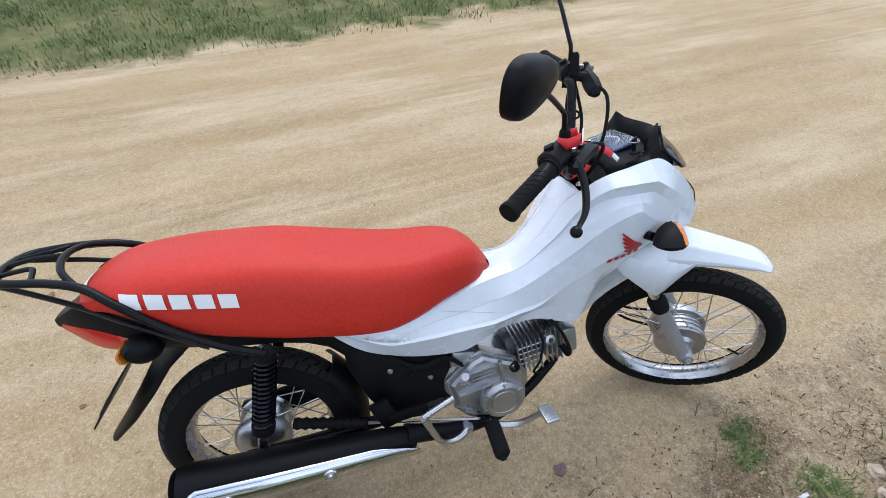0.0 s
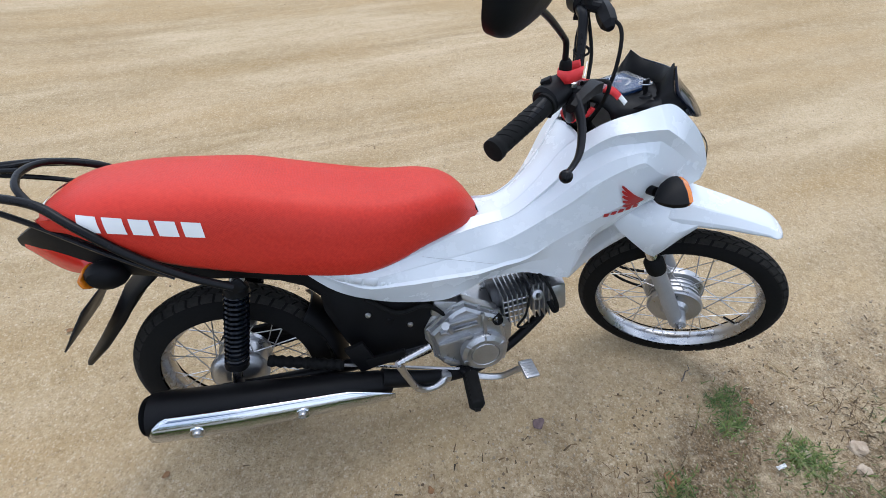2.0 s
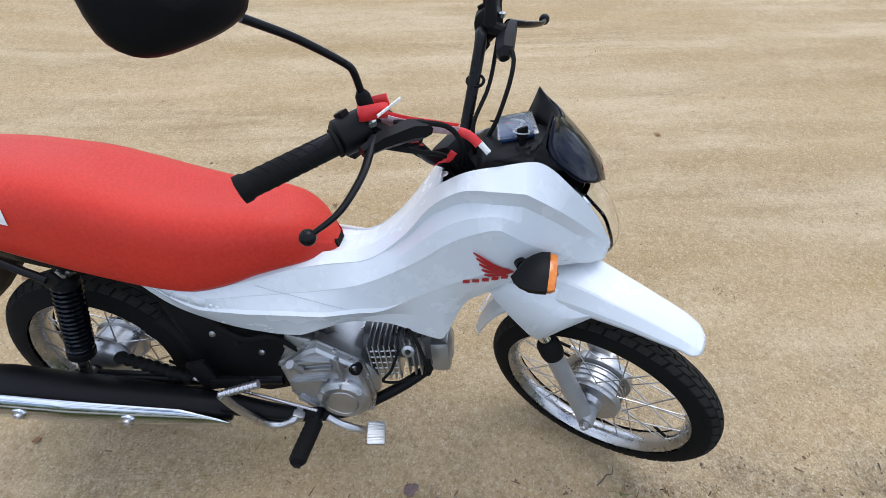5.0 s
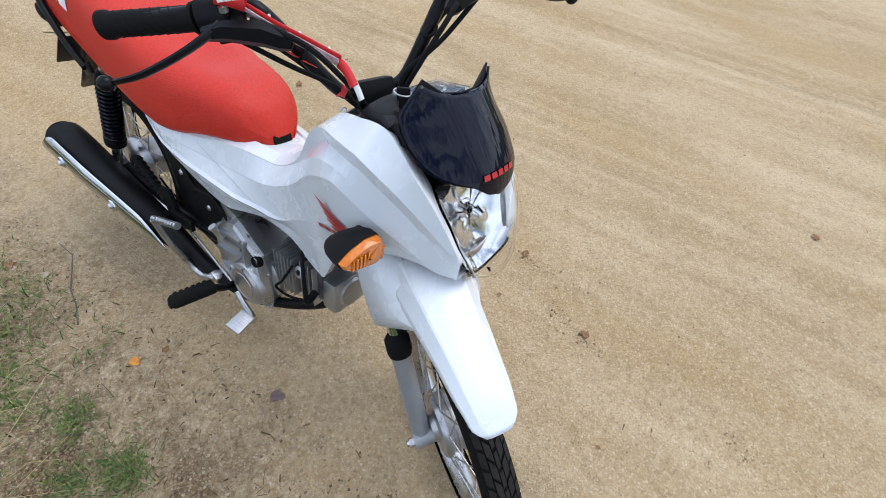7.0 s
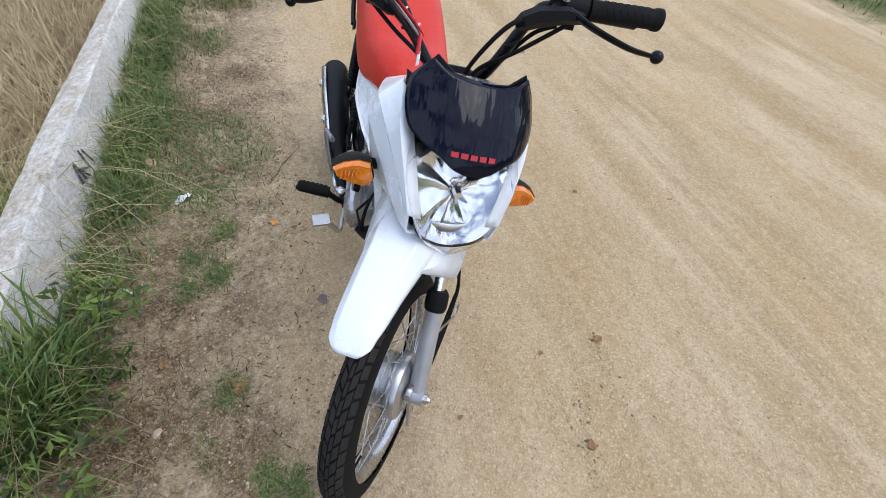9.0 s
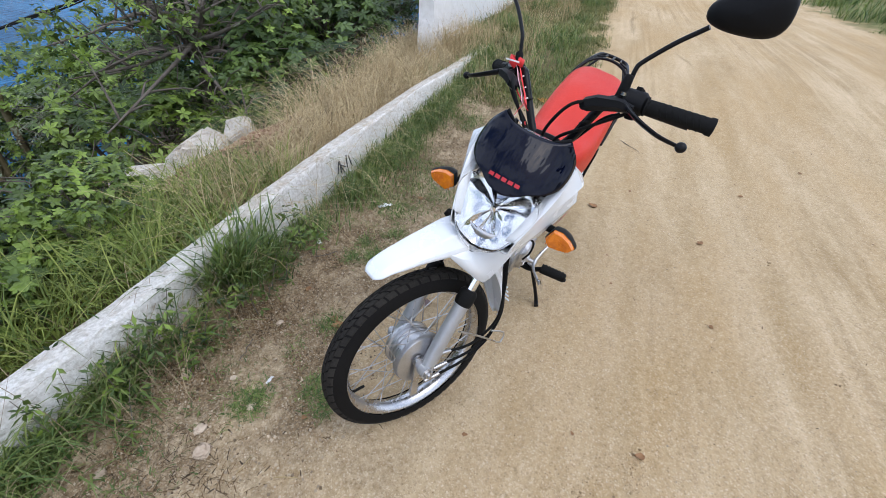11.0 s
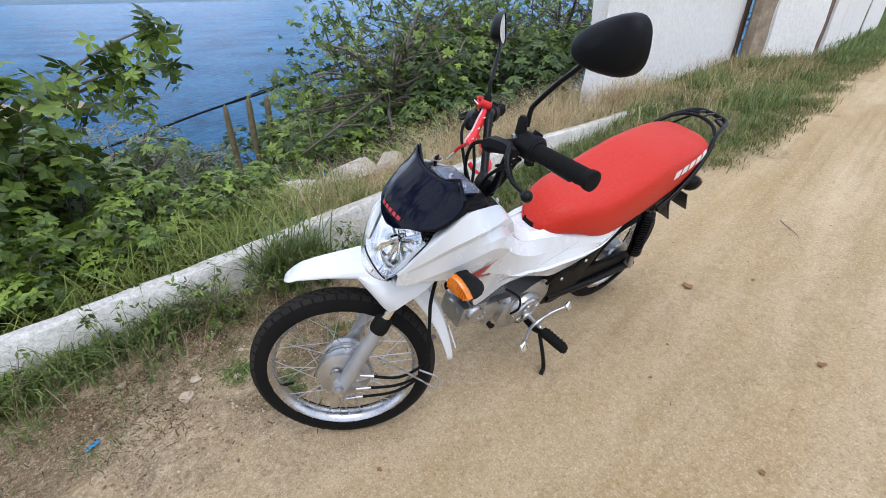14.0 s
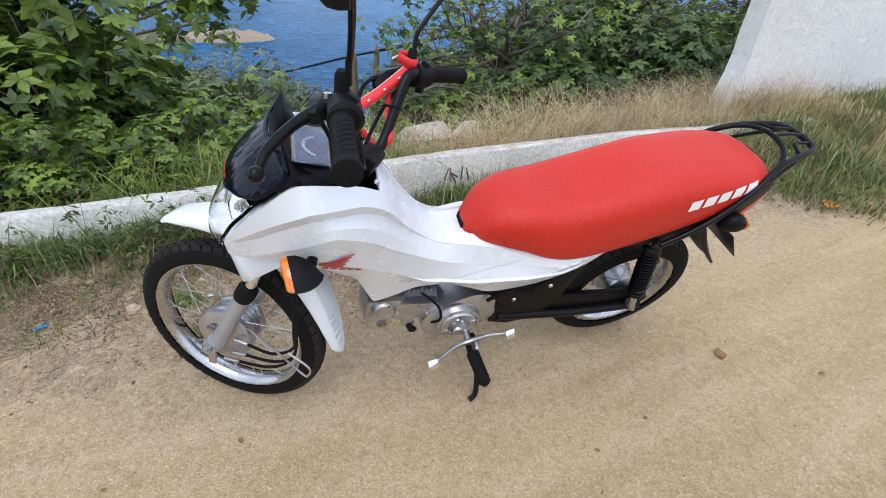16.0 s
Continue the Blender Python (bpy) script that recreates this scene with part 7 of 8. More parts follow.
def slab(s, n, top, size, turn, seed, label="pale grey weathered rock slab on the bank behind the kerb"):
    """An angular block: the hull of scattered points, its edges knocked off."""
    r = np.random.default_rng(seed)
    bm = bmesh.new()
    for _ in range(22):
        d = r.normal(size=3)
        d /= np.abs(d).max() ** 0.75 * np.linalg.norm(d) ** 0.25
        bm.verts.new((0.5 * size[0] * d[0], 0.5 * size[1] * d[1], 0.5 * size[2] * d[2]))
    hull = bmesh.ops.convex_hull(bm, input=bm.verts)
    bmesh.ops.delete(bm, geom=[g for g in hull["geom_interior"] if isinstance(g, bmesh.types.BMVert)], context="VERTS")
    bmesh.ops.dissolve_limit(bm, angle_limit=radians(14), verts=bm.verts, edges=bm.edges)
    bmesh.ops.bevel(bm, geom=bm.edges[:], offset=0.05 * min(size), segments=2, affect="EDGES", clamp_overlap=True)
    bmesh.ops.triangulate(bm, faces=bm.faces)
    bmesh.ops.subdivide_edges(bm, edges=[e for e in bm.edges if e.calc_length() > 0.05], cuts=2, use_grid_fill=True)
    for v in bm.verts:
        v.co += Vector((1, 1, 1)) * 0.010 * noise.noise(v.co * 14 + Vector((seed, 0, 0)))
    me = bpy.data.meshes.new("bank_rock")
    bm.to_mesh(me)
    bm.free()
    me.materials.append(ROCK)
    ob = tagged(new("bank_rock", me), label, "rock", "rocks behind the kerb")
    ob.matrix_world = Matrix.Translation(world_at(s, n, top - 0.45 * size[2])) @ Matrix.Rotation(ROAD + turn, 4, "Z") @ Matrix.Rotation(0.16 * math.sin(seed), 4, "X")
    return ob


for s, n, top, size, turn, seed in ((-0.80, -2.42, -0.10, (0.50, 0.34, 0.34), 0.15, 3), (-0.27, -2.40, -0.13, (0.44, 0.32, 0.30), -0.2, 8), (-0.68, -2.02, -0.10, (0.36, 0.22, 0.18), 0.1, 12), (-1.20, -2.36, -0.10, (0.30, 0.24, 0.26), 0.6, 21),
                                    (-0.10, -2.02, -0.16, (0.22, 0.18, 0.14), 0.9, 34), (0.16, -2.25, -0.22, (0.28, 0.20, 0.20), 0.3, 41), (-1.02, -1.98, -0.09, (0.20, 0.14, 0.12), 1.2, 53), (-0.50, -2.75, -0.34, (0.36, 0.30, 0.24), 0.5, 66)):
    slab(s, n, top, size, turn, seed)
for i, (x, y, r) in enumerate(((1.386, -0.374, 0.026), (1.154, -0.294, 0.030), (1.02, -0.24, 0.024), (0.74, -0.445, 0.022), (0.447, -0.66, 0.016), (0.99, -0.37, 0.018), (1.08, -0.47, 0.025), (1.19, -0.235, 0.045), (-0.60, -0.46, 0.016), (-0.52, -0.40, 0.020), (0.30, -0.75, 0.018), (1.25, -0.55, 0.022))):
    s, n = x * math.cos(ROAD) + y * math.sin(ROAD), -x * math.sin(ROAD) + y * math.cos(ROAD)
    rock("stone", (x, y, ground_z(s, n) + 0.05 * r), 0.55 * r, STONE, "small pale stone half sunk in the gravel", 1.7 * i, 0.55, "stone", 9, group="stones on the verge")

# loose gravel and crumbs of earth
V, F = [], []
for zone, k, lo, hi in (((-1.8, 2.4, -0.95, -0.15), 9000, 0.0016, 0.0062), ((-2.0, 2.4, -0.25, 1.3), 7000, 0.0008, 0.0030), ((-3.5, 3.0, 0.5, 4.4), 1500, 0.0015, 0.0050)):
    for _ in range(k):
        s, n = rng.uniform(zone[0], zone[1]), rng.uniform(zone[2], zone[3])
        r = lo + (hi - lo) * rng.uniform(0, 1) ** 3
        c = np.array(world_at(s, n, ground_z(s, n) + 0.2 * r))
        o = len(V)
        t = rng.uniform(0, 6.28)
        for k2 in range(4):
            V.append(c + np.array([r * rng.uniform(0.7, 1.3) * math.cos(t + k2 * 1.571), r * rng.uniform(0.7, 1.3) * math.sin(t + k2 * 1.571), -0.3 * r]))
        for k2 in range(4):
            V.append(c + np.array([0.6 * r * math.cos(t + k2 * 1.571 + 0.3), 0.6 * r * math.sin(t + k2 * 1.571 + 0.3), r * rng.uniform(0.4, 0.8)]))
        F += [(o + 4, o + 5, o + 6, o + 7)] + [(o + q, o + (q + 1) % 4, o + 4 + (q + 1) % 4, o + 4 + q) for q in range(4)]

def crumbs(spots, per, spread, lo, hi):
    """Loose clods turned up in small patches."""
    V, F = [], []
    for x, y in spots:
        for _ in range(per):
            px, py = x + rng.normal() * spread[0], y + rng.normal() * spread[1]
            s, n = px * math.cos(ROAD) + py * math.sin(ROAD), -px * math.sin(ROAD) + py * math.cos(ROAD)
            r, t, o = lo + (hi - lo) * rng.uniform(0, 1) ** 2, rng.uniform(0, 6.28), len(V)
            c = np.array([px, py, ground_z(s, n) + 0.2 * r])
            for g, h in ((1.0, -0.5), (0.9, 0.35), (0.35, 0.8)):
                V += [c + np.array([g * r * rng.uniform(0.7, 1.3) * math.cos(t + q), g * r * rng.uniform(0.7, 1.3) * math.sin(t + q), h * r]) for q in (0, 1.257, 2.513, 3.77, 5.027)]
            F += [(o + k * 5 + q, o + k * 5 + (q + 1) % 5, o + k * 5 + 5 + (q + 1) % 5, o + k * 5 + 5 + q) for k in (0, 1) for q in range(5)] + [tuple(range(o + 10, o + 15))]
    return V, F


GRAVEL = leaf_material("gravel_crumbs", (0.17, 0.115, 0.065), (0.74, 0.62, 0.45), 0.9)
tagged(new("gravel", plain_data("gravel", V, F, GRAVEL)), "scattered crumbs of pale and brown gravel on the sand", "gravel", kind="stuff")

CLODS = leaf_material("earth_clods", (0.20, 0.135, 0.070), (0.50, 0.37, 0.21), 0.9)
V, F = crumbs([(0.675, 0.695), (0.655, 0.71), (0.80, 0.685), (0.825, 0.70), (0.46, 0.80), (0.55, 0.82), (0.64, 0.845), (-0.25, 1.35), (1.3, 0.75), (-0.9, 1.1)], 26, (0.035, 0.014), 0.0010, 0.0048)
tagged(new("earth_clods", plain_data("earth_clods", V, F, CLODS)), "small patches of turned-up brown sand clods", "clods", kind="stuff")


RUBBLE_BITS = leaf_material("red_rubble", (0.19, 0.085, 0.045), (0.62, 0.42, 0.29), 0.95)
V, F = crumbs([tuple(world_at(rng.uniform(-1.3, 0.25), rng.uniform(-2.45, -1.75)))[:2] for _ in range(60)], 38, (0.07, 0.06), 0.004, 0.018)
tagged(new("rubble", plain_data("rubble", V, F, RUBBLE_BITS)), "reddish brick and stone rubble between the bank rocks", "rubble", kind="stuff")


# grass
def blades(points, hgt, wid, bend, flat=0.0):
    """Curved blades from points; each is one strip."""
    P = np.asarray(points)
    k = len(P)
    h = hgt[0] + (hgt[1] - hgt[0]) * rng.uniform(0, 1, k) ** 1.3
    a = rng.uniform(0, 6.283, k)
    d = np.stack([np.cos(a), np.sin(a), np.zeros(k)], 1)
    e = np.stack([-np.sin(a), np.cos(a), np.zeros(k)], 1)
    b = bend * rng.uniform(0.3, 1.3, k)
    w = wid * rng.uniform(0.6, 1.3, k)
    V = np.zeros((k, 7, 3))
    for j, t in enumerate((0.0, 0.45, 0.8)):
        c = P + d * (h * b * t * t)[:, None] + np.array([0, 0, 1]) * (h * t * (1 - 0.35 * b * t))[:, None]
        ww = (w * (1 - 0.55 * t))[:, None]
        V[:, 2 * j], V[:, 2 * j + 1] = c - e * ww, c + e * ww
    V[:, 6] = P + d * (h * b)[:, None] + np.array([0, 0, 1]) * (h * (1 - 0.5 * b))[:, None]
    F = []
    for i in range(k):
        o = 7 * i
        F += [(o, o + 1, o + 3, o + 2), (o + 2, o + 3, o + 5, o + 4), (o + 4, o + 5, o + 6)]
    return V.reshape(-1, 3), F


def tufts(zone, groups, per, spread, keep=None):
    pts = []
    for _ in range(groups):
        s, n = rng.uniform(zone[0], zone[1]), rng.uniform(zone[2], zone[3])
        if keep and not keep(s, n):
            continue
        k = int(per * rng.uniform(0.5, 1.5))
        q = rng.normal(size=(k, 2)) * spread
        for i in range(k):
            pts.append(world_at(s + q[i, 0], n + q[i, 1], ground_z(s + q[i, 0], n + q[i, 1]) - 0.005))
    return [tuple(p) for p in pts]


def grass(name, label, pts, hgt, wid, bend, mat):
    V, F = blades(pts, hgt, wid, bend)
    return tagged(new(name, plain_data(name, V, F, mat)), label, "grass", kind="stuff")


patchy = lambda f, lo: (lambda s, n: noise.noise((s * f, n * f, 8.8)) > lo)
KG = "green grass tufts growing along the foot of the kerb"
grass("kerb_grass", KG, tufts((0.72, 5.0, -0.89, -0.74), 130, 18, 0.035, patchy(2.6, -0.30)), (0.04, 0.17), 0.0030, 0.95, GRASS)
grass("kerb_grass", KG, tufts((0.72, 5.0, -0.89, -0.80), 70, 14, 0.03, patchy(2.1, -0.1)), (0.12, 0.30), 0.0032, 0.85, GRASS)
grass("kerb_grass", KG, tufts((0.95, 5.0, -0.895, -0.82), 330, 24, 0.022, patchy(3.1, -0.50)), (0.05, 0.20), 0.0030, 0.8, GRASS)
grass("kerb_grass", "tall broad-bladed grass tuft against the kerb", tufts((0.38, 0.62, -0.89, -0.80), 15, 32, 0.026), (0.16, 0.37), 0.0042, 0.60, GRASS)
grass("kerb_grass", KG, tufts((-3.2, 0.36, -0.89, -0.74), 230, 22, 0.045, patchy(1.9, -0.3)), (0.04, 0.19), 0.0025, 0.95, GRASS)
grass("kerb_grass", KG, tufts((-3.2, -0.55, -0.892, -0.82), 190, 22, 0.03, patchy(2.7, -0.35)), (0.06, 0.22), 0.0026, 0.85, GRASS)
grass("kerb_grass", "short dense grass against the foot of the kerb", tufts((-3.2, 0.45, -0.892, -0.78), 380, 20, 0.03, patchy(3.3, -0.35)), (0.025, 0.10), 0.0026, 1.0, GRASS)
grass("dry_stems", "thin dry stems leaning over the kerb", tufts((0.3, 4.2, -0.90, -0.70), 130, 7, 0.03), (0.12, 0.42), 0.0010, 1.3, LITTER)
grass("verge_grass", "ragged grass mixed with dead stems before the kerb", tufts((1.45, 3.4, -0.72, -0.48), 120, 16, 0.045, patchy(2.3, -0.05)), (0.02, 0.08), 0.0024, 1.2, GRASS)
grass("verge_grass", "short patchy grass on the gravel verge", tufts((-3.4, -0.25, -0.95, -0.30), 420, 26, 0.045, patchy(1.4, -0.12)), (0.015, 0.055), 0.0022, 1.1, GRASS)
grass("verge_grass", "short patchy grass on the gravel verge", tufts((-0.3, 2.6, -0.92, -0.45), 260, 20, 0.035, patchy(2.0, 0.05)), (0.008, 0.032), 0.0020, 1.1, GRASS)
clumpspots = [(0.875, -0.068), (0.861, -0.14), (1.0, -0.236), (0.215, -0.44), (0.0, -0.49), (0.20, -0.47), (0.62, -0.30), (0.28, -0.52), (0.15, -0.55), (1.03, -0.27)]
pts = []
for x, y in clumpspots:
    s, n = x * math.cos(ROAD) + y * math.sin(ROAD), -x * math.sin(ROAD) + y * math.cos(ROAD)
    for _ in range(230):
        ds, dn = rng.normal() * 0.032, rng.normal() * 0.022
        pts.append(tuple(world_at(s + ds, n + dn, ground_z(s + ds, n + dn) - 0.004)))
grass("grass_clump", "small dark green grass clumps on the sand", pts, (0.010, 0.035), 0.0018, 1.1, GRASS)
grass("straw_litter", "dry straw and dead stems lying on the verge", tufts((-1.6, 2.8, -0.95, -0.40), 420, 9, 0.06, patchy(1.7, -0.2)), (0.015, 0.07), 0.0008, 1.9, LITTER)
grass("leaf_bits", "broken brown leaf bits scattered over the sand", tufts((-2.6, 2.2, -0.75, 2.4), 240, 2, 0.05), (0.006, 0.020), 0.0024, 1.9, THATCH)
grass("leaf_bits", "broken brown leaf bits scattered over the verge", tufts((-2.4, 2.6, -0.95, -0.20), 420, 5, 0.06), (0.006, 0.022), 0.0026, 1.8, THATCH)
grass("dead_thatch", "matted dark brown dead grass on the verge", tufts((-2.4, 2.8, -0.97, -0.38), 1000, 15, 0.045, lambda s, n: noise.noise((s * 2.2, n * 2.2, 4.4)) > (n + 0.80) * 1.1 - 0.25), (0.008, 0.035), 0.0013, 1.7, THATCH)
grass("dry_grass", "tall dry straw-coloured grass behind the kerb", tufts((-4.0, 0.35, -2.0, -1.04), 460, 24, 0.06, lambda s, n: s < -1.25 or n > -1.45 + 0.15 * s), (0.14, 0.58), 0.0014, 1.5, STRAW)
grass("bank_grass", "tall green grass behind the kerb", tufts((-0.3, 1.1, -1.7, -1.05), 105, 28, 0.05), (0.12, 0.38), 0.0030, 0.8, BANK_GRASS)
grass("bank_grass", "tall green grass behind the kerb", tufts((1.0, 5.0, -1.5, -1.05), 110, 22, 0.05), (0.10, 0.30), 0.0030, 0.9, BANK_GRASS)
grass("bank_grass", "tall green grass behind the kerb", tufts((-4.5, -1.2, -3.4, -2.2), 80, 22, 0.08), (0.12, 0.40), 0.0030, 0.8, GRASS)
EDGE_AT = line((-15, 0.32), (-8.5, 0.24), (-7.5, 0.16), (-3.6, 0.22), (-2.9, 0.17), (-2.5, 0.0), (-2.1, -0.50))
EDGE = lambda s: EDGE_AT(s) + 0.10 * noise.noise((s * 2.3, 3.0, 1.0)) + 0.05 * noise.noise((s * 7, 5.0, 1.0))     # where the wall's weeds give way to sand
grass("wall_grass", "short grass between the wall and the road", tufts((-9.5, -2.1, -1.42, 0.30), 2300, 24, 0.055, lambda s, n: noise.noise((s * 1.5, n * 1.6, 8.8)) > -0.30 and n < EDGE(s)), (0.02, 0.10), 0.0032, 1.1, PATCH_GRASS)
grass("wall_grass", "long grass and weeds along the foot of the wall", tufts((-9.5, -2.3, -1.42, 0.0), 470, 24, 0.055, lambda s, n: noise.noise((s * 1.1, n * 1.1, 2.8)) > -0.05 and n < EDGE(s) - 0.22), (0.07, 0.25), 0.0032, 0.95, GRASS)
grass("wall_grass", "dry stems along the foot of the wall", tufts((-9.0, -2.4, -1.42, -0.30), 200, 16, 0.06, lambda s, n: n < EDGE(s) - 0.3), (0.10, 0.36), 0.0018, 0.9, STRAW)
grass("wall_grass", "grass along the further wall panels", tufts((-15.0, -9.5, -0.52, 0.40), 520, 22, 0.09, lambda s, n: n < EDGE(s)), (0.04, 0.22), 0.0050, 0.9, GRASS)
grass("far_grass", "rough grass along the edge of the road", tufts((-30, -8.5, -1.1, 0.0), 420, 26, 0.16, lambda s, n: n < -0.25 - 0.02 * (s + 8)), (0.10, 0.36), 0.008, 0.9, GRASS)
grass("far_grass", "rough grass along the far edge of the road", tufts((-9, 6, 4.40, 7.2), 1000, 44, 0.10), (0.02, 0.11), 0.0050, 0.9, GRASS)
grass("far_grass", "rough grass along the far edge of the road", tufts((-60, -9, 4.3, 8.0), 420, 34, 0.25), (0.12, 0.40), 0.010, 0.9, GRASS)

# leafy weeds in front of the kerb: bent stems with narrow leaves, some leaning on its face
pts, nr = [], []
stems = Mesh()
for _ in range(230):
    s, n = rng.uniform(0.2, 4.4), rng.uniform(-0.90, -0.70)
    if noise.noise((s * 2.4, 1.0, 6.1)) < -0.12 and s > 0.8:
        continue
    foot = world_at(s, n, ground_z(s, n) - 0.01)
    lean = Vector((rng.normal() * 0.09, rng.normal() * 0.07, rng.uniform(0.08, 0.27)))
    top = foot + lean
    stems.tube([foot, foot.lerp(top, 0.5) + Vector((0, 0, 0.02)), top], [0.0018, 0.0015, 0.0008], 4)
    for q in range(int(7 + 30 * lean.z)):
        t = rng.uniform(0.15, 1.0)
        pts.append(tuple(foot.lerp(top, t) + Vector(rng.normal(size=3)) * 0.012))
        v = rng.normal(size=3) * 0.55 + np.array([0, 0, 0.6])
        nr.append(v / np.linalg.norm(v))
weeds = thing("kerb_weeds", "narrow-leaved green weeds leaning against the kerb", "weeds")
tagged(part("stems", stems, BARK, weeds, "thin brown stems"), kind="stuff")
V, F = leaves(np.array(pts), np.array(nr), 0.046, 2, 0.6, 0.17)
tagged(part("leaves", plain_data("leaves", V, F, LEAF), LEAF, weeds), kind="stuff")

# bare brushwood under the thicket
for k, (s0, n0, z0, w, cnt) in enumerate(((-0.2, -3.35, -1.0, 1.0, 60), (0.9, -3.3, -0.9, 0.9, 50), (-1.6, -3.0, -0.75, 0.8, 36), (1.9, -2.9, -0.7, 0.8, 40))):
    wood = Mesh()
    for _ in range(cnt):
        a = Vector((rng.uniform(-w, w) * 0.7, rng.uniform(-0.5, 0.5), rng.uniform(-0.1, 0.5)))
        ang = rng.uniform(0, 6.283)
        d = Vector((math.cos(ang), 0.6 * math.sin(ang), rng.uniform(-0.15, 0.75))) * rng.uniform(0.25, 0.75)
        b = a + d * 0.5 + Vector(rng.normal(size=3)) * 0.07
        wood.tube([a, b, a + d + Vector(rng.normal(size=3)) * 0.08], [rng.uniform(0.004, 0.012), 0.005, 0.0015], 5, True, 3)
    single("brushwood", wood, BARK, "tangle of bare grey-brown twigs under the thicket", "brushwood", stand_at(s0, n0, z0, ROAD), sharp=0)


# far things: trees beyond the road, shores across the water
def far_tree(s, n, z, size, i):
    return copy_thing((thick, light)[i % 2], stand_at(s, n, z, i * 1.3, size))


for i in range(26):
    far_tree(-24 - 4.2 * i, -3.2 - 0.6 * (i % 3) - 0.05 * i, -0.2, 1.6 + 0.5 * (i % 4), i)
    far_tree(-26 - 4.6 * i, 7.5 + 1.2 * (i % 3), -0.1, 1.8 + 0.5 * (i % 3), i + 1)
for i in range(12):
    far_tree(-140 - 2 * (i % 3), -9 + 2.4 * i, -0.4, 3.2, i)


def mound(name, x, y, z, lx, ly, h, turn, mat, label, seed):
    rows = []
    for j in range(25):
        v = -1 + 2 * j / 24
        row = []
        for k in range(25):
            u = -1 + 2 * k / 24
            d = max(0.0, 1 - u * u - v * v)
            q = h * d ** 0.6 * (0.7 + 0.5 * noise.noise((u * 3, v * 3, seed)) + 0.25 * noise.noise((u * 9, v * 9, seed)))
            p = Matrix.Rotation(turn, 4, "Z") @ Vector((lx * u, ly * v, 0))
            row.append((x + p.x, y + p.y, z - 0.15 + q))
        rows.append(row)
    return single(name, Mesh().grid(rows), mat, label, "headland", kind="structure", sharp=0)


# blue-grey of the distance haze, painted into the shore's own colour
HAZED_SHORE = speckled("hazed_shore", (0.10, 0.17, 0.25), (0.16, 0.23, 0.30), 0.02, 0.9, 0.2, 0)
HEADLAND = speckled("headland_scrub", (0.035, 0.06, 0.02), (0.17, 0.16, 0.09), 0.35, 0.9, 3, 0.6, 0.4)
mound("headland", -52, -92, -6.2, 13, 8, 2.6, 0.3, HEADLAND, "low scrubby headland out in the lake", 1.0)
mound("headland", 12.5, -43.5, -6.2, 4.6, 2.2, 1.1, 0.2, RUBBLE, "small rocky spit in the lake", 5.0)
mound("headland", 17.5, -41.5, -6.2, 4.0, 2.4, 0.9, 0.2, HEADLAND, "low green spit in the lake", 8.0)
mound("backdrop_shore", 60, -1380, -6.2, 1500, 100, 14, 0.05, HAZED_SHORE, "distant sandy shore across the lake, haze-blue put into its colour", 2.0)

# cable slung over the bank
wire = Mesh().tube([world_at(s, -13.6, z) for s, z in ((6, -3.0), (-0.1, -2.22), (-2.8, -1.72), (-4.8, -1.42), (-6.5, -1.05), (-8.6, -0.64), (-16, 1.2))], 0.030, 8, True, 4)
wire.tube([world_at(s, -13.5, z + 0.06 * math.sin(s * 2.3)) for s, z in ((6, -2.95), (-0.1, -2.18), (-2.8, -1.69), (-4.8, -1.39), (-6.5, -1.02), (-8.6, -0.62), (-16, 1.2))], 0.018, 6, True, 4)
single("overhead_cable", wire, RUBBER, "bundle of black overhead cables hanging across the view", "cable")


# litter, dead leaves and twigs on the sand
def at_ground(x, y, lift=0.002):
    s, n = x * math.cos(ROAD) + y * math.sin(ROAD), -x * math.sin(ROAD) + y * math.cos(ROAD)
    return Vector((x, y, ground_z(s, n) + lift))


def dead_leaf(x, y, size, turn, mat, label, curl=0.35):
    rows = []
    for i in range(9):
        t = i / 8
        w = size * 0.38 * math.sin(math.pi * min(1, t * 0.94 + 0.04)) ** 0.8 * (1 + 0.25 * math.sin(7 * t))
        rows.append([(size * (t - 0.5), w * u, 0.002 + curl * size * (0.25 * u * u + 0.35 * (t - 0.5) ** 2) + 0.02 * size * math.sin(9 * t + 3 * u)) for u in (-1, -0.5, 0, 0.5, 1)])
    ob = new("fallen_leaf", Mesh().grid(rows).data("fallen_leaf", mat))
    ob.matrix_basis = Matrix.Translation(at_ground(x, y)) @ Matrix.Rotation(turn, 4, "Z")
    md = ob.modifiers.new("thickness", "SOLIDIFY")
    md.thickness = 0.0008
    return tagged(ob, label, "leaf", group="fallen leaves on the sand")


ORANGE = speckled("orange_leaf", (0.50, 0.16, 0.02), (0.75, 0.36, 0.06), 40, 0.7, 140, 0.3, 0.002)
PURPLE = speckled("purple_leaf", (0.10, 0.06, 0.06), (0.20, 0.14, 0.13), 40, 0.7, 140, 0.3, 0.002)
PINK = speckled("pink_leaf", (0.55, 0.30, 0.22), (0.72, 0.48, 0.38), 30, 0.7, 140, 0.2, 0.002)
BLUE = principled("blue_wrapper", (0.03, 0.24, 0.50), 0.35)
PAPER = speckled("white_wrapper", (0.55, 0.55, 0.56), (0.82, 0.82, 0.82), 40, 0.5, 100, 0.3, 0.002)
dead_leaf(0.293, -0.089, 0.042, 0.6, PURPLE, "dull purple-brown fallen leaf")
dead_leaf(-0.057, -0.322, 0.034, 0.2, ORANGE, "curled orange fallen leaf")
dead_leaf(-2.33, -0.73, 0.12, 0.5, ORANGE, "curled orange fallen leaf")
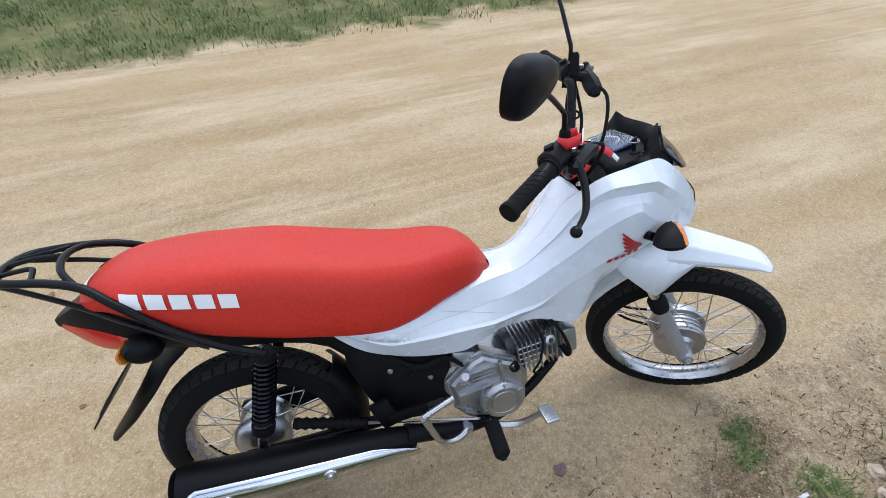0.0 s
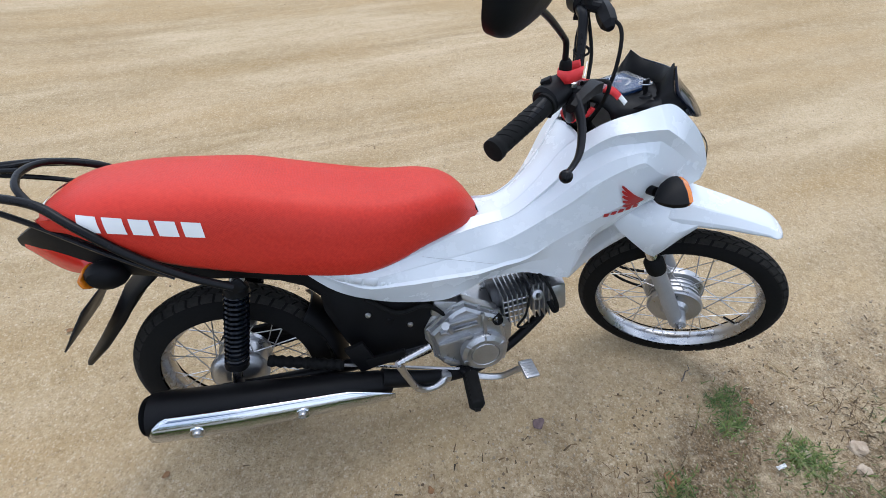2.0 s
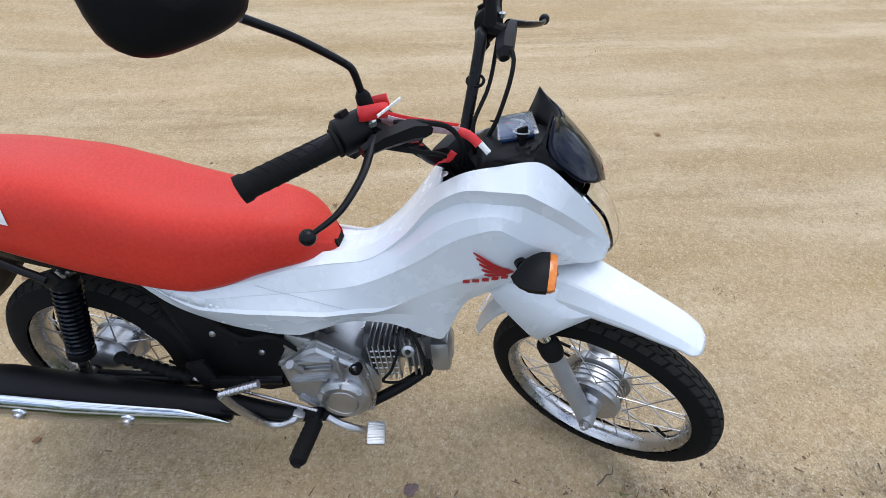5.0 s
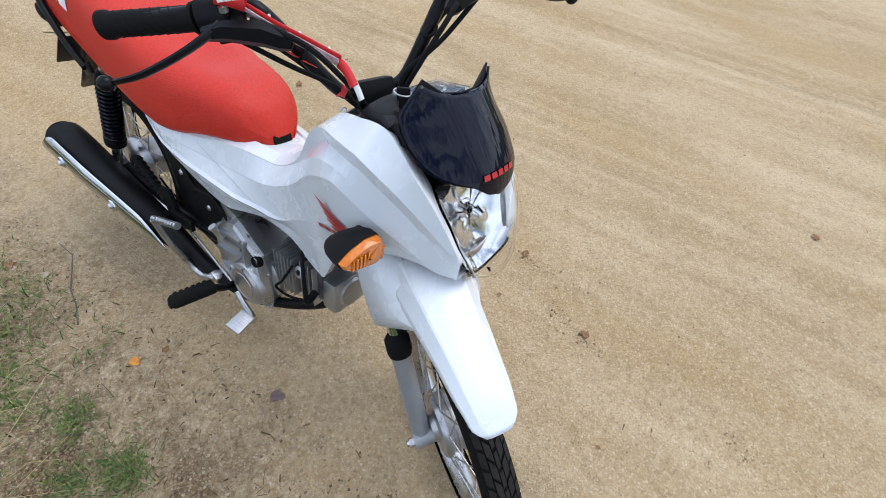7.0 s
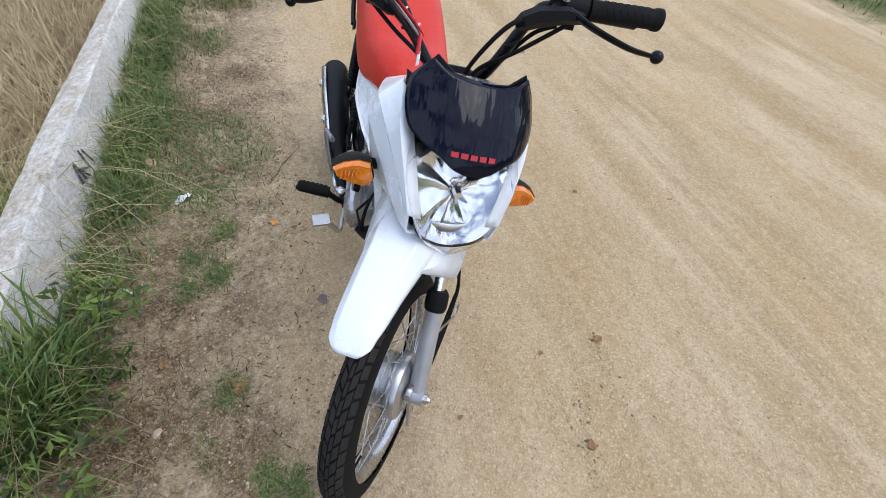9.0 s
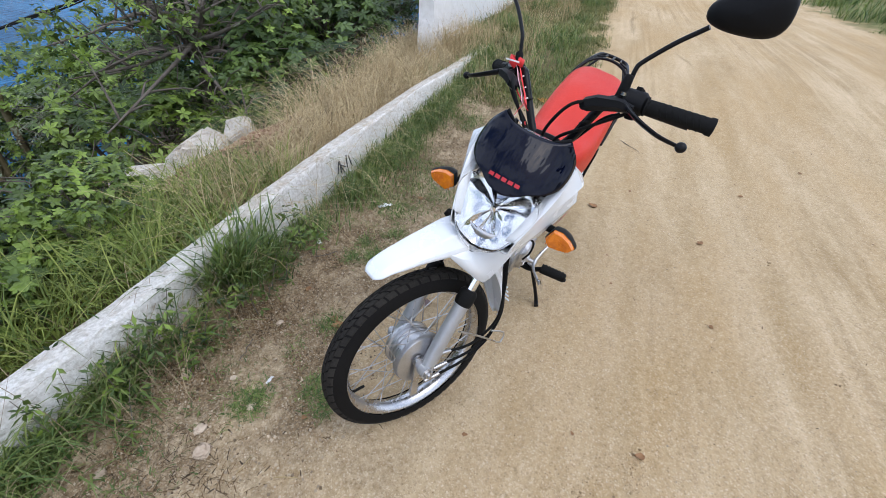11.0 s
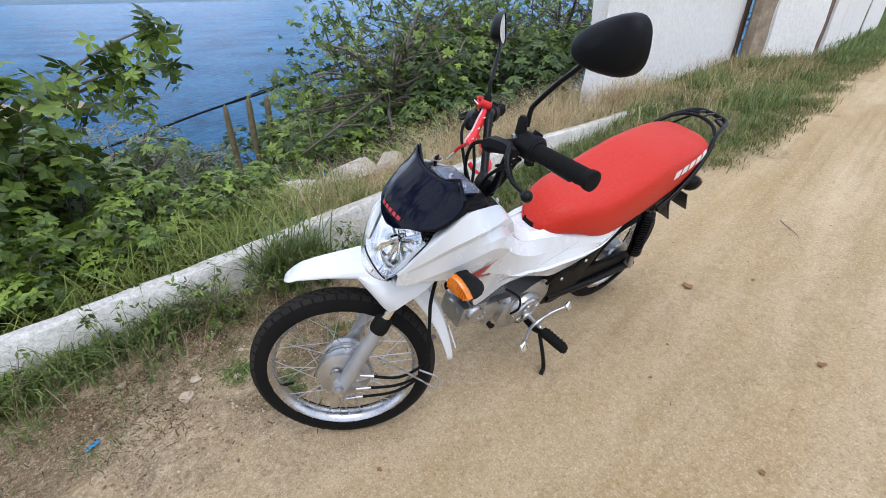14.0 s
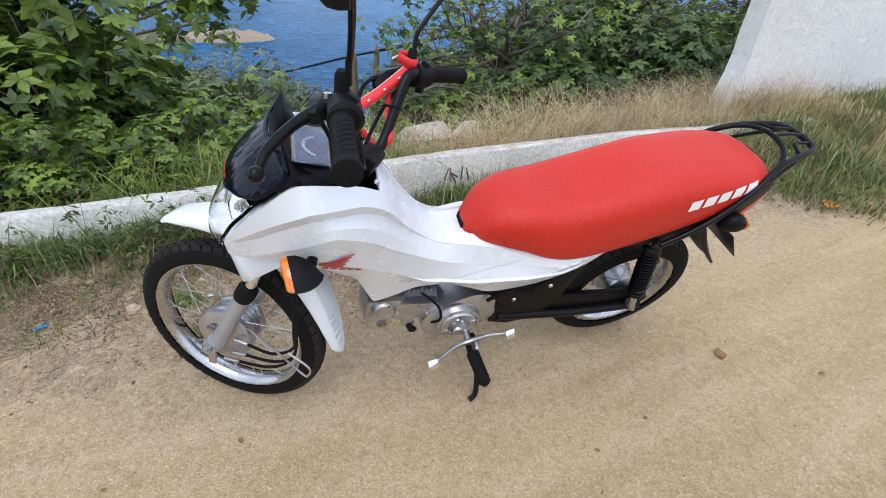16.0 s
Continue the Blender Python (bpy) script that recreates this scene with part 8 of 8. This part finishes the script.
dead_leaf(-0.324, -0.851, 0.060, 1.0, PINK, "pinkish dry leaf fallen on the verge")
dead_leaf(-0.296, -0.977, 0.055, 2.0, PINK, "pinkish dry leaf fallen on the verge")
for i, (x, y, z) in enumerate(((-0.61, -0.46, 0.03), (-0.04, -0.245, 0.022), (-0.758, -0.154, 0.022), (0.614, -0.273, 0.045), (0.60, -0.30, 0.035), (0.784, 0.707, 0.030), (0.457, 0.814, 0.03), (-0.263, 0.913, 0.022), (-0.889, 0.78, 0.035), (-0.92, 0.207, 0.05), (-1.228, 0.333, 0.022), (0.70, 0.35, 0.018), (0.50, 0.62, 0.015), (-0.3, 0.5, 0.016), (-0.5, 0.42, 0.014), (1.0, 0.45, 0.014), (-1.6, 0.9, 0.03), (-2.2, 1.2, 0.03), (1.18, 1.74, 0.03), (-0.35, -0.6, 0.035), (0.55, -0.5, 0.03), (0.95, -0.08, 0.02))):
    dead_leaf(x, y, z, 1.9 * i, DEADLEAF, "small dry brown fallen leaf", 0.6)


def wrapper(x, y, size, mat, label, seed):
    rows = [[(size * (i / 8 - 0.5) + 0.1 * size * noise.noise((i, j, seed)), 0.35 * size * (j / 4 - 0.5) + 0.12 * size * noise.noise((j * 1.3, i * 0.8, seed)), 0.004 + 0.22 * size * abs(noise.noise((i * 0.7, j * 0.9, seed + 3)))) for j in range(5)] for i in range(9)]
    ob = new("wrapper", Mesh().grid(rows).data("wrapper", mat, 20))
    ob.matrix_basis = Matrix.Translation(at_ground(x, y)) @ Matrix.Rotation(seed, 4, "Z")
    md = ob.modifiers.new("thickness", "SOLIDIFY")
    md.thickness = 0.0008
    return tagged(ob, label, "litter", group="litter on the verge")


wrapper(1.459, -0.168, 0.042, BLUE, "crumpled blue plastic wrapper on the verge", 0.7)
wrapper(1.635, -0.512, 0.07, PAPER, "crumpled white plastic scrap in the grass", 1.9)
wrapper(-0.144, -0.679, 0.075, PAPER, "crumpled white paper scrap on the verge", 2.6)
wrapper(0.315, -0.687, 0.05, PAPER, "small white paper scrap on the verge", 1.1)
wrapper(0.926, -0.268, 0.03, PAPER, "small white paper scrap on the verge", 0.3)
for i, (x, y, ln, t) in enumerate(((1.504, -0.03, 0.10, 0.3), (0.80, 0.03, 0.07, 0.8), (0.60, -0.62, 0.14, 1.9), (0.35, -0.60, 0.12, 2.6), (1.15, -0.1, 0.06, 0.2), (-0.45, -0.35, 0.35, 2.9), (0.05, -0.62, 0.18, 1.2), (0.9, -0.42, 0.10, 0.5), (-0.149, -0.047, 0.05, 1.3), (-1.9, 0.15, 0.22, 0.9), (1.10, 0.02, 0.07, 2.2))):
    pts = [(ln * (k / 5 - 0.5), 0.12 * ln * noise.noise((k * 0.9, i, 2)), 0.004 + 0.05 * ln * abs(noise.noise((k, i, 5)))) for k in range(6)]
    single("twig", Mesh().tube(pts, [0.0022, 0.002, 0.002, 0.0018, 0.0016, 0.001], 6), BARK if i % 2 else STRAW, "thin dry twig lying on the sand", "twig", Matrix.Translation(at_ground(x, y)) @ Matrix.Rotation(t, 4, "Z"), group="twigs on the sand")

# strokes of dark paint on the kerb face
GRAFFITI = principled("dark_scrawl", (0.05, 0.055, 0.06), 0.8)
for i, (ds, dz, h, lean) in enumerate(((0, 0, 0.07, 0.2), (0.05, 0.005, 0.08, -0.1), (0.085, -0.01, 0.055, 0.5), (0.12, 0.0, 0.08, 0.0), (0.16, 0.01, 0.07, -0.4), (0.07, 0.02, 0.03, 1.3))):
    q = [world_at(-0.45 + 0.9 * ds + lean * h * t, -0.889 - 0.008 * t, 0.130 + 0.8 * dz + 0.85 * h * t) for t in np.linspace(0, 1, 5)]
    single("paint_stroke", Mesh().tube(q, 0.0034, 6, True, 0), GRAFFITI, "dark scrawled paint stroke on the kerb face", "graffiti", group="scrawl on the kerb")
